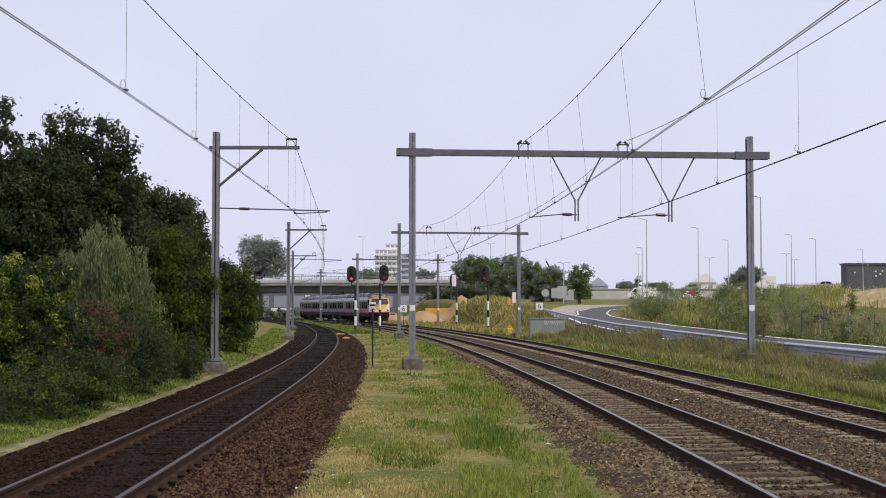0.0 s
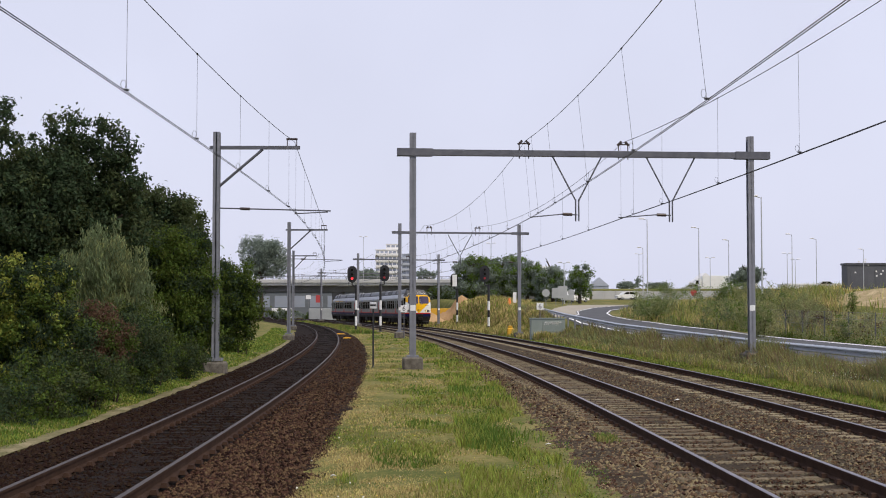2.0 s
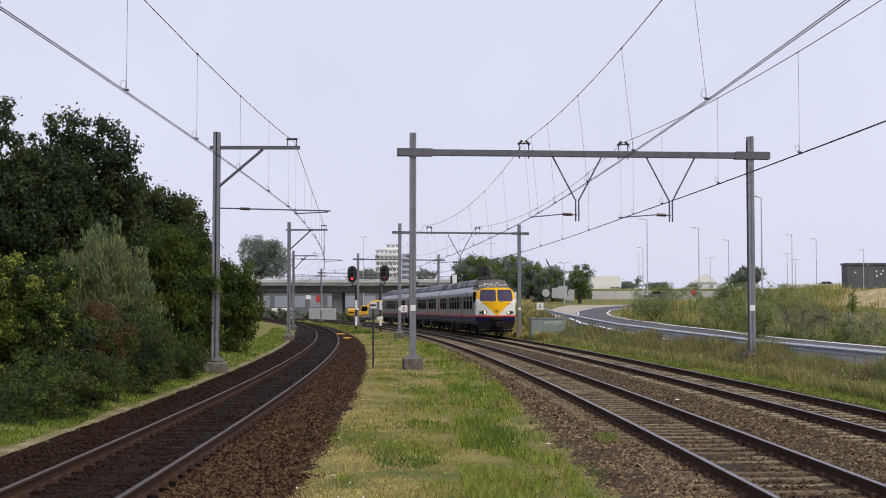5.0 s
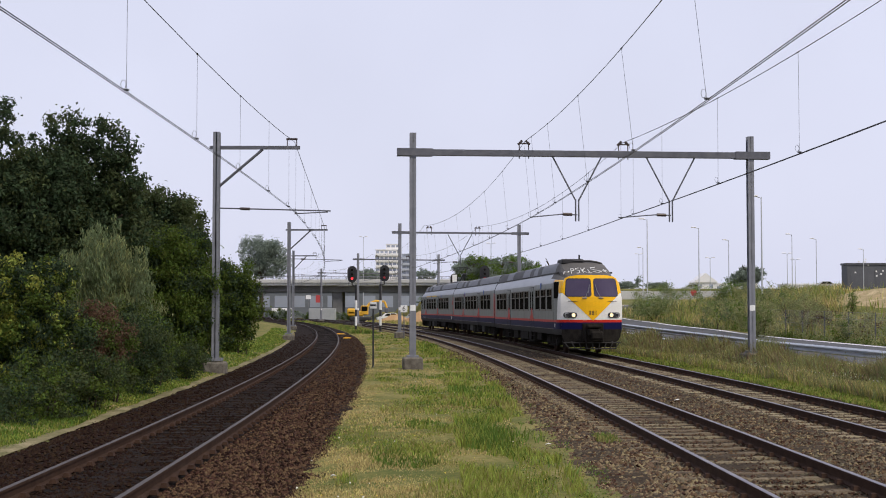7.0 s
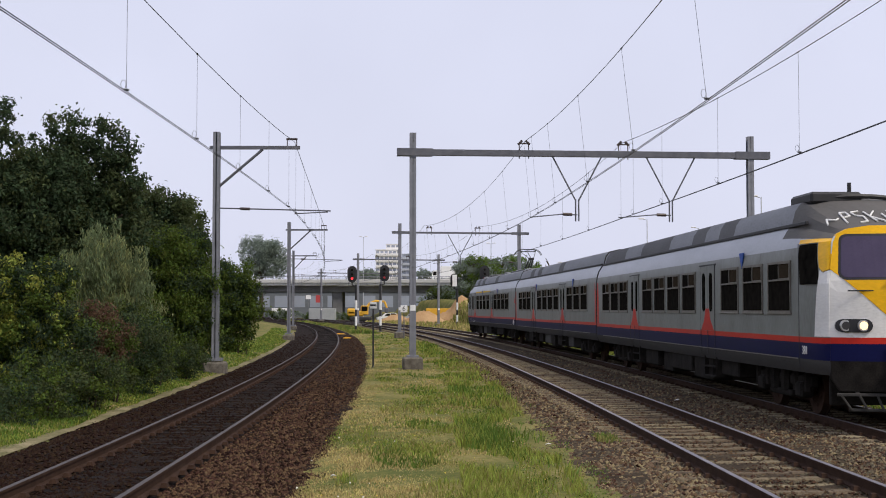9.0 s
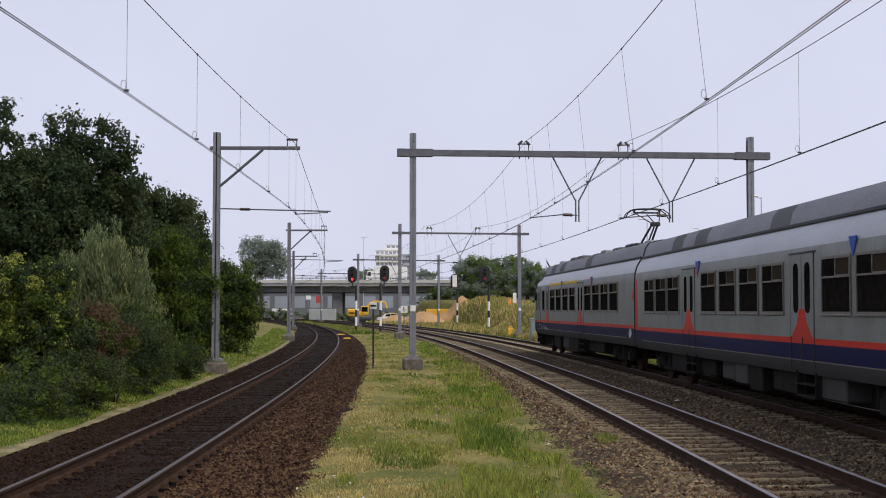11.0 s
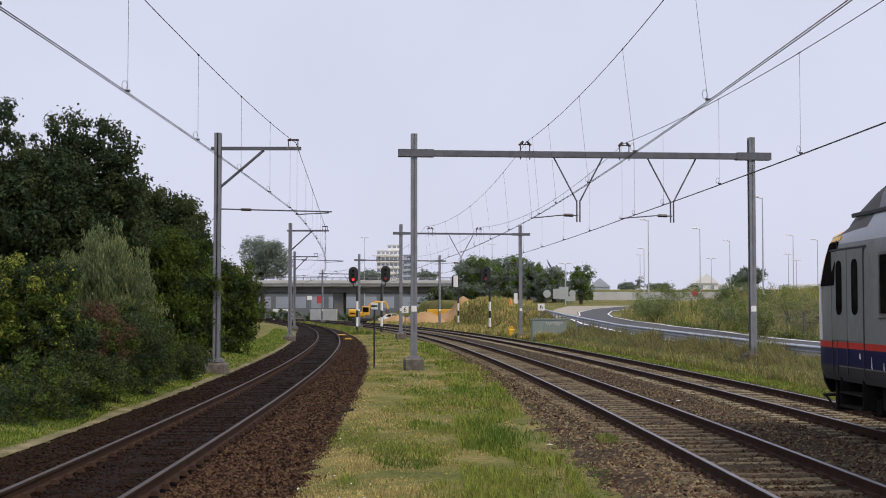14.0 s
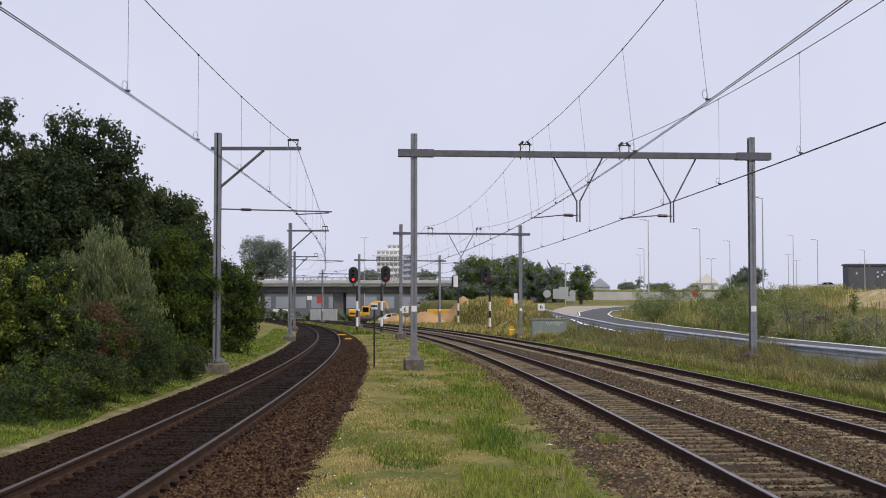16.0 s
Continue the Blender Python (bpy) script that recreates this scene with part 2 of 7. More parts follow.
def build_track(line, sleeper_material, label):
    track = tagged(empty("railway_track"), label, "railway track", group="railway tracks")
    for off in (-0.7525, 0.7525):
        # rail section swept along the line: foot, web, head; head top is the polished face
        prof = [(-0.07, -0.16), (0.07, -0.16), (0.07, -0.145), (0.012, -0.125), (0.012, -0.045), (0.034, -0.038), (0.034, -0.006), (0.026, 0.0),
                (-0.026, 0.0), (-0.034, -0.006), (-0.034, -0.038), (-0.012, -0.045), (-0.012, -0.125), (-0.07, -0.145)]
        ys = list(np.arange(-100, 0, 4.0)) + list(np.arange(0, 120, 1.0)) + list(np.arange(120, 322, 2.0))
        v, f, mi = [], [], []
        n = len(prof)
        for y in ys:
            for px, pz in prof:
                x, yy, _ = offset_point(line, y, off + px)
                v.append((x, yy, pz + RISE * yy + (CANT if line == "a" and off > 0 else 0.0)))
        for i in range(len(ys) - 1):
            for k in range(n):
                f.append((i * n + k, i * n + (k + 1) % n, (i + 1) * n + (k + 1) % n, (i + 1) * n + k))
                mi.append(1 if k in (6, 7, 8) else 0)
        ob = mesh_object("rail", v, f, [RAIL_SIDE, RAIL_DULL if line == "a" else RAIL_TOP], track, mi)
        ob["label"] = "rusty steel rail with a polished head"
    bm = B()
    if line == "a":
        box(bm, -1.02, 1.02, -0.13, 0.13, -0.32, -0.158, 0.01)
    else:
        for s in (-1, 1):
            box(bm, s * 0.8 - 0.46, s * 0.8 + 0.46, -0.115, 0.115, -0.34, -0.150, 0.03)
        box(bm, -0.40, 0.40, -0.105, 0.105, -0.34, -0.160, 0.03)
    first = None
    jig = random.Random(3)
    y = 5.0
    while y < 170:
        x, yy, a = offset_point(line, y, 0)
        m = Matrix.Translation((x, yy + jig.uniform(-0.02, 0.02), RISE * yy - jig.uniform(0, 0.016))) @ Matrix.Rotation(jig.uniform(-0.012, 0.012), 4, "Z") @ Matrix.Rotation(a, 4, "Z")
        if first is None:
            first = part("sleeper", bm, sleeper_material, track)
            first.matrix_basis = m
        else:
            shared("sleeper", first, track, m)
        y += 0.62
    # rail fastenings on the nearer sleepers, one joined part for each track
    v, f = [], []
    y, jn = 5.0, 0
    while y < 75:
        for off in (-0.7525, 0.7525):
            for d in (-0.115, 0.115):
                x, yy, _ = offset_point(line, y, off + d)
                z = -0.155 + RISE * yy + (CANT if line == "a" and off > 0 else 0.0)
                c = len(v)
                for dz, k in ((0.0, 1.0), (0.055, 0.6)):
                    for ax, ay in ((-1, -1), (1, -1), (1, 1), (-1, 1)):
                        v.append((x + ax * 0.05 * k, yy + ay * 0.075 * k, z + dz))
                for q in ((0, 1, 5, 4), (1, 2, 6, 5), (2, 3, 7, 6), (3, 0, 4, 7), (4, 5, 6, 7)):
                    f.append([c + i for i in q])
        y += 0.62
    tagged(mesh_object("rail_fastening", v, f, RAIL_SIDE, track), kind="stuff")
    return track


build_track("a", SLEEPER_WOOD, "single curved track with rusty rails on dark wooden sleepers")
build_track("b", SLEEPER_MUDDY, "track with rusty rails on concrete sleepers in grey ballast")
build_track("c", SLEEPER_GREY, "track with rusty rails on pale concrete sleepers beside the embankment")


# ---- overhead line ----
def foundation(bm, x, y, z, w=0.45, hgt=0.5):
    box(bm, x - w, x + w, y - w, y + w, z - 0.5, z + hgt, 0.06)


def h_post(bm, x, y, z0, z1, w=0.11):
    """An H-section post."""
    box(bm, x - w, x + w, y - w, y - w + 0.025, z0, z1)
    box(bm, x - w, x + w, y + w - 0.025, y + w, z0, z1)
    box(bm, x - 0.02, x + 0.02, y - w, y + w, z0, z1)


def build_mast(x, y, off_dir, track_x, height, label):
    """Single mast whose bracket and steady arm reach over the track; built round the origin, arm along +x."""
    gz = float(ground_z(x, y))
    mast = tagged(empty("catenary_mast", pose(x, y, 0)), label, "mast", group="catenary masts")
    reach = track_x - x
    zt = RISE * y
    part("foundation", (lambda b: (foundation(b, 0, 0, gz, 0.39, 0.42), b)[1])(B()), CONCRETE, mast, "weathered concrete block")
    bm = B()
    h_post(bm, 0, 0, gz + 0.5, height, 0.12)
    box(bm, -0.25, 0.25, -0.25, 0.25, gz + 0.45, gz + 0.55)
    part("post", bm, STEEL, mast)
    bm = B()
    box(bm, -0.25, reach * 0.98 + 0.05, -0.06, 0.06, height - 0.62, height - 0.5)
    part("bracket", bm, STEEL_DARK, mast)
    bm = B()
    rod(bm, (0.1, 0, height - 1.95), (reach * 0.55, 0, height - 0.62), 0.05)
    part("brace", bm, STEEL_DARK, mast)
    bm = B()
    for sx in (-0.17, 0.17):
        rod(bm, (reach * 0.9 + sx, 0, height - 0.5), (reach * 0.9 + sx, 0, height - 0.25), 0.02)
    rod(bm, (reach * 0.9 - 0.2, 0, height - 0.25), (reach * 0.9 + 0.2, 0, height - 0.25), 0.04)
    part("insulator_stand", bm, INSULATOR, mast)
    bm = B()
    rod(bm, (0.1, 0, 5.62 + zt), (reach + 1.1, 0, 5.52 + zt), 0.025)
    rod(bm, (reach - 0.2, 0, 5.42 + zt), (reach + 1.0, 0, 5.48 + zt), 0.02)
    part("steady_arm", bm, STEEL_DARK, mast)
    bm = B()
    rod(bm, (0.85, 0, 5.60 + zt), (1.2, 0, 5.59 + zt), 0.05, sides=8)
    part("insulator", bm, INSULATOR, mast)
    return mast


MAST_SPOTS = [(-8.09, 47.6, 8.42), (-11.1, 96.5, 8.4), (-15.97, 143.0, 8.4)]
for mx, my, mh in MAST_SPOTS:
    build_mast(mx, my, 1, track_a(my), mh, "grey steel catenary mast with a bracket over the track")


def build_portal(x0, y0, x1, y1, top, beam, drops, label, half=0.11):
    """Two posts and a beam; drops: (x of the arm end, x of the hanging post, braced)."""
    portal = tagged(empty("catenary_portal", pose(x0, y0, 0, 0, 0, math.degrees(math.atan2(y1 - y0, x1 - x0)))), label, "portal", group="catenary portals")
    span = math.hypot(x1 - x0, y1 - y0)
    zt = RISE * y0
    for px, wx, wy in ((0, x0, y0), (span, x1, y1)):
        gz = float(ground_z(wx, wy))
        part("foundation", (lambda b: (foundation(b, px, 0, gz, 0.38, 0.45), b)[1])(B()), CONCRETE, portal, "stained concrete block")
        bm = B()
        h_post(bm, px, 0, gz + 0.45, top, 0.12)
        box(bm, px - 0.22, px + 0.22, -0.22, 0.22, gz + 0.44, gz + 0.52)
        part("post", bm, STEEL, portal)
        bm = B()
        box(bm, px - 0.1, px + 0.1, -0.135, -0.125, 2.0, 2.22)
        part("number_plate", bm, WHITE, portal, "small pale plate")
    bm = B()
    for s in (-0.13, 0.13):
        box(bm, -0.55, span + 0.55, s - 0.03, s + 0.03, beam - half, beam + half)
    part("beam", bm, STEEL_DARK, portal)
    for px in (0, span):
        bm = B()
        box(bm, px - 0.6, px + 0.75, -0.18, 0.18, beam - half - 0.03, beam + half + 0.03)
        part("joint_plate", bm, STEEL_DARK, portal)
    for arm, hang, braced, stand in drops:
        bm = B()
        for sx in (-0.18, 0.18):
            rod(bm, (stand + sx, 0, beam - 0.2), (stand + sx, 0, beam + 0.45), 0.022)
            rod(bm, (stand + sx * 1.2, 0, beam + 0.33), (stand + sx * 0.4, 0, beam + 0.5), 0.045)
        rod(bm, (stand - 0.25, 0, beam + 0.38), (stand + 0.25, 0, beam + 0.38), 0.025)
        part("insulator_stand", bm, INSULATOR, portal)
        if braced:
            bm = B()
            rod(bm, (hang - 0.95, 0, beam - 0.1), (hang - 0.06, 0, 6.15 + zt), 0.03)
            rod(bm, (hang + 0.95, 0, beam - 0.1), (hang + 0.06, 0, 6.15 + zt), 0.03)
            rod(bm, (hang - 0.06, 0, 6.2 + zt), (hang - 0.06, 0, 5.35 + zt), 0.03)
            rod(bm, (hang + 0.06, 0, 6.2 + zt), (hang + 0.06, 0, 5.35 + zt), 0.03)
            part("drop_bracket", bm, STEEL_DARK, portal)
        bm = B()
        rod(bm, (hang, 0, 5.6 + zt), (hang - 0.6, 0, 5.62 + zt), 0.025)
        rod(bm, (hang - 0.6, 0, 5.62 + zt), (arm - 0.1, 0, 5.50 + zt), 0.022)
        part("steady_arm", bm, STEEL_DARK, portal)
        bm = B()
        rod(bm, (hang - 0.55, 0, 5.62 + zt), (hang - 0.2, 0, 5.61 + zt), 0.06, sides=8)
        part("insulator", bm, INSULATOR, portal)
    return portal


build_portal(-1.1, 50.2, 11.94, 51.3, 8.74, 8.0, [(4.6, 6.3, True, 4.25), (8.0, 9.95, True, 8.1)], "grey steel portal spanning two tracks on concrete footings")
build_portal(-3.25, 102.5, 6.05, 103.9, 8.7, 8.0, [(2.7, 4.7, True, 2.3), (7.0, 9.1, False, 6.1)], "grey steel portal spanning two tracks", 0.065)
build_portal(-9.9, 157.0, -0.4, 160.0, 8.7, 8.0, [(2.7, 4.7, True, 2.3), (7.0, 9.1, False, 6.1)], "grey steel portal spanning two tracks near the viaduct", 0.065)
build_portal(-19.5, 215.0, -10.0, 219.0, 8.7, 8.0, [(2.7, 4.7, True, 2.3), (7.0, 9.1, False, 6.1)], "grey steel portal spanning two tracks near the viaduct", 0.065)


def build_wires(line, supports, off, label):
    """Messenger and contact wire with droppers. supports: (y, messenger height, stagger)."""
    thing = tagged(empty("overhead_wire"), label, "overhead wire", group="overhead wires")
    mess, cont, drops = [], [], []
    for (ya, za, sa), (yb, zb, sb) in zip(supports, supports[1:]):
        n = 24
        for k in range(n):
            t = k / n
            y = ya + (yb - ya) * t
            s = sa + (sb - sa) * t + off
            x, yy, _ = offset_point(line, y, s)
            sag = (0.85 if line == 'a' else 0.68) * 4 * t * (1 - t) * ((yb - ya) / 52.0) ** 2
            mess.append((x + (-0.25 if line == 'b' else 0.0), yy, za + (zb - za) * t - sag + RISE * yy))
            cont.append((x, yy, 5.5 - 0.03 * 4 * t * (1 - t) + RISE * yy))
        shares = [0.014 + 0.118 * k for k in range(9)] if line == "a" else [(k + 0.05) / 7 for k in range(7)] + [0.96]
        for t in shares:
            y = ya + (yb - ya) * t
            x, yy, _ = offset_point(line, y, sa + (sb - sa) * t + off)
            sag = (0.85 if line == 'a' else 0.68) * 4 * t * (1 - t) * ((yb - ya) / 52.0) ** 2
            drops.append((x, x + (-0.25 if line == 'b' else 0.0), yy, 5.5 + RISE * yy, za + (zb - za) * t - sag + RISE * yy))
    v, f = tube_path(mess, 0.011)
    mesh_object("messenger_wire", v, f, WIRE, thing)
    for s in (-0.022, 0.022):
        v, f = tube_path([(x + s, y, z) for x, y, z in cont], 0.0085)
        mesh_object("contact_wire", v, f, WIRE, thing)
    for x, xt, y, z0, z1 in drops:
        bm = B()
        rod(bm, (x, y, z0), (xt, y, z1), 0.0035, sides=4)
        rod(bm, (x - 0.04, y, z0 + 0.01), (x + 0.04, y, z0 + 0.01), 0.02, sides=6)
        rod(bm, (xt, y - 0.04, z1), (xt, y + 0.04, z1), 0.02, sides=6)
        for k in range(6):
            p, q = k * math.pi / 3, (k + 1) * math.pi / 3
            rod(bm, (x - 0.05 + 0.045 * math.cos(p), y, z0 + 0.10 + 0.08 * math.sin(p)), (x - 0.05 + 0.045 * math.cos(q), y, z0 + 0.10 + 0.08 * math.sin(q)), 0.004, sides=4)
        part("dropper", bm, WIRE, thing)
    return thing


build_wires("a", [(-4.0, 8.15, -1.25), (47.6, 8.0, -0.2), (96.5, 7.9, -0.25), (143, 7.9, 0.2), (192, 7.9, -0.2), (245, 7.9, 0.0)], 0.0, "dark catenary wires over the single track")
build_wires("b", [(0.0, 8.4, 0.08), (50.6, 8.4, 0.4), (103.2, 8.4, -0.1), (158.5, 8.4, 0.2), (217, 8.4, -0.2), (262, 8.4, 0)], 0.0, "dark catenary wires over the double line")
build_wires("c", [(0.0, 8.4, 0.22), (51.0, 8.4, 0.05), (103.7, 8.4, 0.1), (159.5, 8.4, -0.2), (218.5, 8.4, 0.2), (262, 8.4, 0)], 0.0, "dark catenary wires over the double line beside the road")


# ---- plants ----
def foliage(name, blobs, n, size, colours, seed, label, category, trunk=None, group="", flat=0.9, upright=0.0):
    """A crown of many small folded leaves over uneven lobes: blobs are (x, y, z, rx, ry, rz)."""
    rng = np.random.default_rng(seed)
    n, size = int(n * 1.5), size * 0.78
    thing = tagged(empty(name, pose(*trunk[0]) if trunk else pose(blobs[0][0], blobs[0][1], float(ground_z(blobs[0][0], blobs[0][1])))), label, category, group=group)
    o = np.array(thing.matrix_basis.translation)
    b = np.array(blobs, float)
    vol = (b[:, 3] * b[:, 4] + b[:, 4] * b[:, 5] + b[:, 3] * b[:, 5])
    # lesser lobes on the surface of each blob break up the outline
    subs = []
    for row, share in zip(b, vol / vol.sum()):
        k = max(18, int(len(b) * 80 * share))
        d = rng.normal(size=(k, 3))
        d /= np.linalg.norm(d, axis=1)[:, None]
        rad = rng.uniform(0.35, 1.08, (k, 1))
        c = row[:3] + d * row[3:] * rad
        r = np.cbrt(row[3] * row[4] * row[5]) * rng.uniform(0.11, 0.34, (k, 1))
        subs.append(np.hstack([c, r]))
    subs = np.vstack(subs)
    # each lobe has its own main tint, with some leaves of the others in it
    tint = rng.integers(0, len(colours), len(subs))
    pick = rng.choice(len(subs), n, p=subs[:, 3] ** 2 / (subs[:, 3] ** 2).sum())
    d = rng.normal(size=(n, 3))
    d /= np.linalg.norm(d, axis=1)[:, None]
    d[:, 2] = d[:, 2] * 0.85 + 0.12
    c = subs[pick, :3] + d * subs[pick, 3:] * np.where(rng.uniform(size=(n, 1)) < 0.08, rng.uniform(1.0, 1.7, (n, 1)), rng.uniform(0.1, 1.12, (n, 1)) ** 0.6)
    if upright:
        # long shoots that rise out of the lobes
        shoot = rng.uniform(size=n) < 0.35
        k = rng.integers(0, 160, n)
        roots = rng.choice(len(subs), 160)
        aim_x, aim_y, tall = rng.normal(0, 0.22, 160), rng.normal(0, 0.22, 160), rng.uniform(0.35, 0.95, 160) * upright
        u = rng.uniform(0, 1, n)
        line = subs[roots[k], :3] + np.stack([aim_x[k] * u * tall[k], aim_y[k] * u * tall[k], u * tall[k] + subs[roots[k], 3] * 0.5], 1) + rng.normal(0, 0.03, (n, 3))
        c = np.where(shoot[:, None], line, c)
    c[:, 2] = np.maximum(c[:, 2], o[2] + 0.05)
    # leaf planes look outwards with scatter
    nrm = d + rng.normal(0, flat, (n, 3))
    nrm /= np.linalg.norm(nrm, axis=1)[:, None]
    t = np.cross(nrm, rng.normal(size=(n, 3)))
    t /= np.linalg.norm(t, axis=1)[:, None]
    if upright:
        t = t * 0.5 + np.array([0.0, 0.0, 1.0])
        t /= np.linalg.norm(t, axis=1)[:, None]
    w = np.cross(nrm, t)
    s = (size * rng.uniform(0.6, 1.35, n))[:, None]
    wide = 0.26 if upright else 0.5
    p0, p1 = c - t * s, c + t * s
    q0, q1 = c - w * s * wide + nrm * s * 0.18, c + w * s * wide + nrm * s * 0.18
    v = np.stack([p0, q0, p1, q1], 1).reshape(-1, 3) - o
    i = np.arange(n)[:, None] * 4
    f = np.hstack([np.hstack([i, i + 1, i + 2]), np.hstack([i, i + 2, i + 3])]).reshape(-1, 3)
    shade = np.where(rng.uniform(size=n) < 0.86, tint[pick], rng.integers(0, len(colours), n))
    mesh_object("crown", v, f, colours, thing, shade.repeat(2).tolist())
    if trunk:
        bm = B()
        base, h, r = trunk
        rod(bm, (0, 0, -0.3), (0.1 * r, 0, h * 0.55), r, r * 0.6, 8)
        part("trunk", bm, BARK, thing)
        for k in range(7):
            a, e = rng.uniform(0, 6.28), rng.uniform(0.5, 1.1)
            z0 = h * rng.uniform(0.3, 0.55)
            ln = h * rng.uniform(0.15, 0.3)
            bm = B()
            rod(bm, (0, 0, z0), (math.cos(a) * ln * math.cos(e), math.sin(a) * ln * math.cos(e), z0 + ln * math.sin(e)), r * 0.45, r * 0.12, 6)
            part("limb", bm, BARK, thing)
    else:
        for row in b:
            g = float(ground_z(row[0], row[1])) - o[2]
            for k in range(2):
                x0, y0 = row[0] - o[0] + rng.normal(0, 0.12), row[1] - o[1] + rng.normal(0, 0.12)
                bm = B()
                rod(bm, (x0, y0, g - 0.1), (row[0] - o[0] + rng.normal(0, 0.3) * row[3], row[1] - o[1], max(g + 0.2, row[2] - o[2] + 0.3 * row[5])), 0.03, 0.01, 5)
                part("stem", bm, BARK, thing)
    return thing


def leaf(name, c, vary=0.35, rough=0.6):
    return mat(name, c, tuple(k * 1.5 for k in c), rough=rough, scale=1.2, fine=12, bump=0, per="island", vary=vary, spec=0.1, trans=0.35)


DARK = leaf("leaf_dark", (0.034, 0.052, 0.026))
DARK2 = leaf("leaf_dark_olive", (0.050, 0.064, 0.026))
GREEN = leaf("leaf_green", (0.066, 0.094, 0.018))
BRIGHT = leaf("leaf_bright", (0.09, 0.14, 0.024))
YELLOW = leaf("leaf_yellow_green", (0.20, 0.22, 0.045))
WILLOW = leaf("leaf_grey_green", (0.115, 0.145, 0.072))
BROWN = leaf("leaf_rust", (0.095, 0.055, 0.036))
# pale weed green, raised further to offset self-shading inside the bushes
REED = leaf("leaf_olive_brightened", (0.185, 0.205, 0.088))
WEED_LIGHT = leaf("leaf_weed_pale", (0.26, 0.25, 0.125))
# far leaves: distance haze is put into this pale, greyed green
HAZE = leaf("leaf_far_hazed", (0.165, 0.20, 0.165), vary=0.2)


def build_plants():
    foliage("broadleaf_tree", [(-14.63, 44, 7.29, 1.15, 1.15, 1.78), (-15.35, 44, 5.41, 1.88, 1.88, 2.51), (-13.85, 44, 5.03, 1.57, 1.57, 2.09), (-14.77, 44, 4.09, 1.88, 1.88, 1.88)], 39000, 0.098, [DARK, DARK, DARK2], 1,
            "tall dark green broadleaf tree in a dense row", "tree", ((-14.63, 44.0, float(ground_z(-14.63, 44.0))), 8.9, 0.3), "trees along the line")
    foliage("broadleaf_tree", [(-12.65, 46, 7.43, 1.36, 1.36, 1.36), (-11.56, 46, 7.14, 0.92, 1.12, 1.31), (-13.01, 46, 5.56, 2.08, 2.08, 2.08), (-11.15, 46, 5.76, 1.05, 1.12, 1.53), (-12.22, 46, 4.38, 2.08, 2.08, 1.75)], 45000, 0.098, [DARK, DARK, DARK2], 2,
            "tall dark green broadleaf tree in a dense row", "tree", ((-12.65, 46.0, float(ground_z(-12.65, 46.0))), 8.6, 0.29), "trees along the line")
    foliage("broadleaf_tree", [(-13.07, 58, 6.11, 1.24, 1.24, 1.52), (-11.95, 58, 5.74, 1.38, 1.38, 1.43), (-13.18, 58, 4.5, 1.94, 1.94, 1.94)], 27000, 0.105, [DARK, DARK2, DARK2], 3,
            "dark olive-green broadleaf tree in a dense row", "tree", ((-13.07, 58.0, float(ground_z(-13.07, 58.0))), 7.5, 0.25), "trees along the line")
    foliage("broadleaf_tree", [(-12.61, 66, 5.69, 0.94, 1.12, 1.32), (-12.32, 66, 4.56, 1.1, 1.12, 1.88), (-13.02, 66, 4.28, 1.25, 1.25, 2.2)], 15000, 0.105, [DARK2, DARK2, GREEN], 4,
            "dark olive-green broadleaf tree in a dense row", "tree", ((-12.61, 66.0, float(ground_z(-12.61, 66.0))), 6.9, 0.24), "trees along the line")
    foliage("willow_bush", [(-9.6, 38, 3.33, 0.94, 1.12, 0.94), (-9.99, 38, 2.52, 1.05, 1.12, 1.09), (-9.1, 38, 2.36, 0.87, 1.12, 1.27), (-9.66, 38, 1.55, 1.09, 1.12, 1.09)], 27000, 0.085, [WILLOW, WILLOW, REED], 5,
            "grey-green willow bush with narrow leaves", "bush", None, "", upright=1.0)
    foliage("shrub", [(-10.08, 48, 3.67, 1.41, 1.41, 1.37), (-10.89, 48, 3.06, 1.25, 1.25, 1.6), (-8.96, 48, 3.06, 1.03, 1.12, 1.71), (-9.86, 48, 1.83, 1.71, 1.71, 1.83), (-8.84, 48, 1.22, 0.92, 1.12, 1.37)], 39000, 0.075, [GREEN, GREEN, DARK], 6,
            "dense green shrub by the mast", "bush", None, "")
    foliage("shrub", [(-10.04, 64, 3.4, 1.15, 1.15, 1.37), (-9.49, 64, 2.58, 0.8, 1.12, 1.68), (-10.43, 64, 2.04, 1.47, 1.47, 2.13), (-9.75, 64, 1.22, 0.92, 1.12, 1.22)], 24000, 0.083, [GREEN, GREEN, DARK], 7,
            "dense green shrub beside the grass verge", "bush", None, "")
    foliage("shrub", [(-9.47, 29, 2.41, 0.58, 1.12, 0.83), (-8.61, 29, 2.53, 0.58, 1.12, 0.58), (-8.91, 29, 1.67, 0.85, 1.12, 0.96), (-9.52, 29, 1.18, 0.76, 1.12, 1.11), (-8.42, 29, 1.91, 0.48, 1.12, 0.69)], 27000, 0.056, [GREEN, YELLOW, GREEN, DARK, DARK], 8,
            "leafy shrub with yellow-green blossoming shoots", "bush", None, "")
    foliage("shrub", [(-8.67, 33, 1.69, 0.56, 1.12, 0.63), (-8.31, 33, 1.2, 0.71, 1.12, 0.63), (-8.45, 33, 0.78, 0.55, 1.12, 0.47)], 13500, 0.045, [BROWN, BROWN, BROWN, GREEN, DARK2], 9,
            "shrub with rust-brown withered leaves", "bush", None, "")
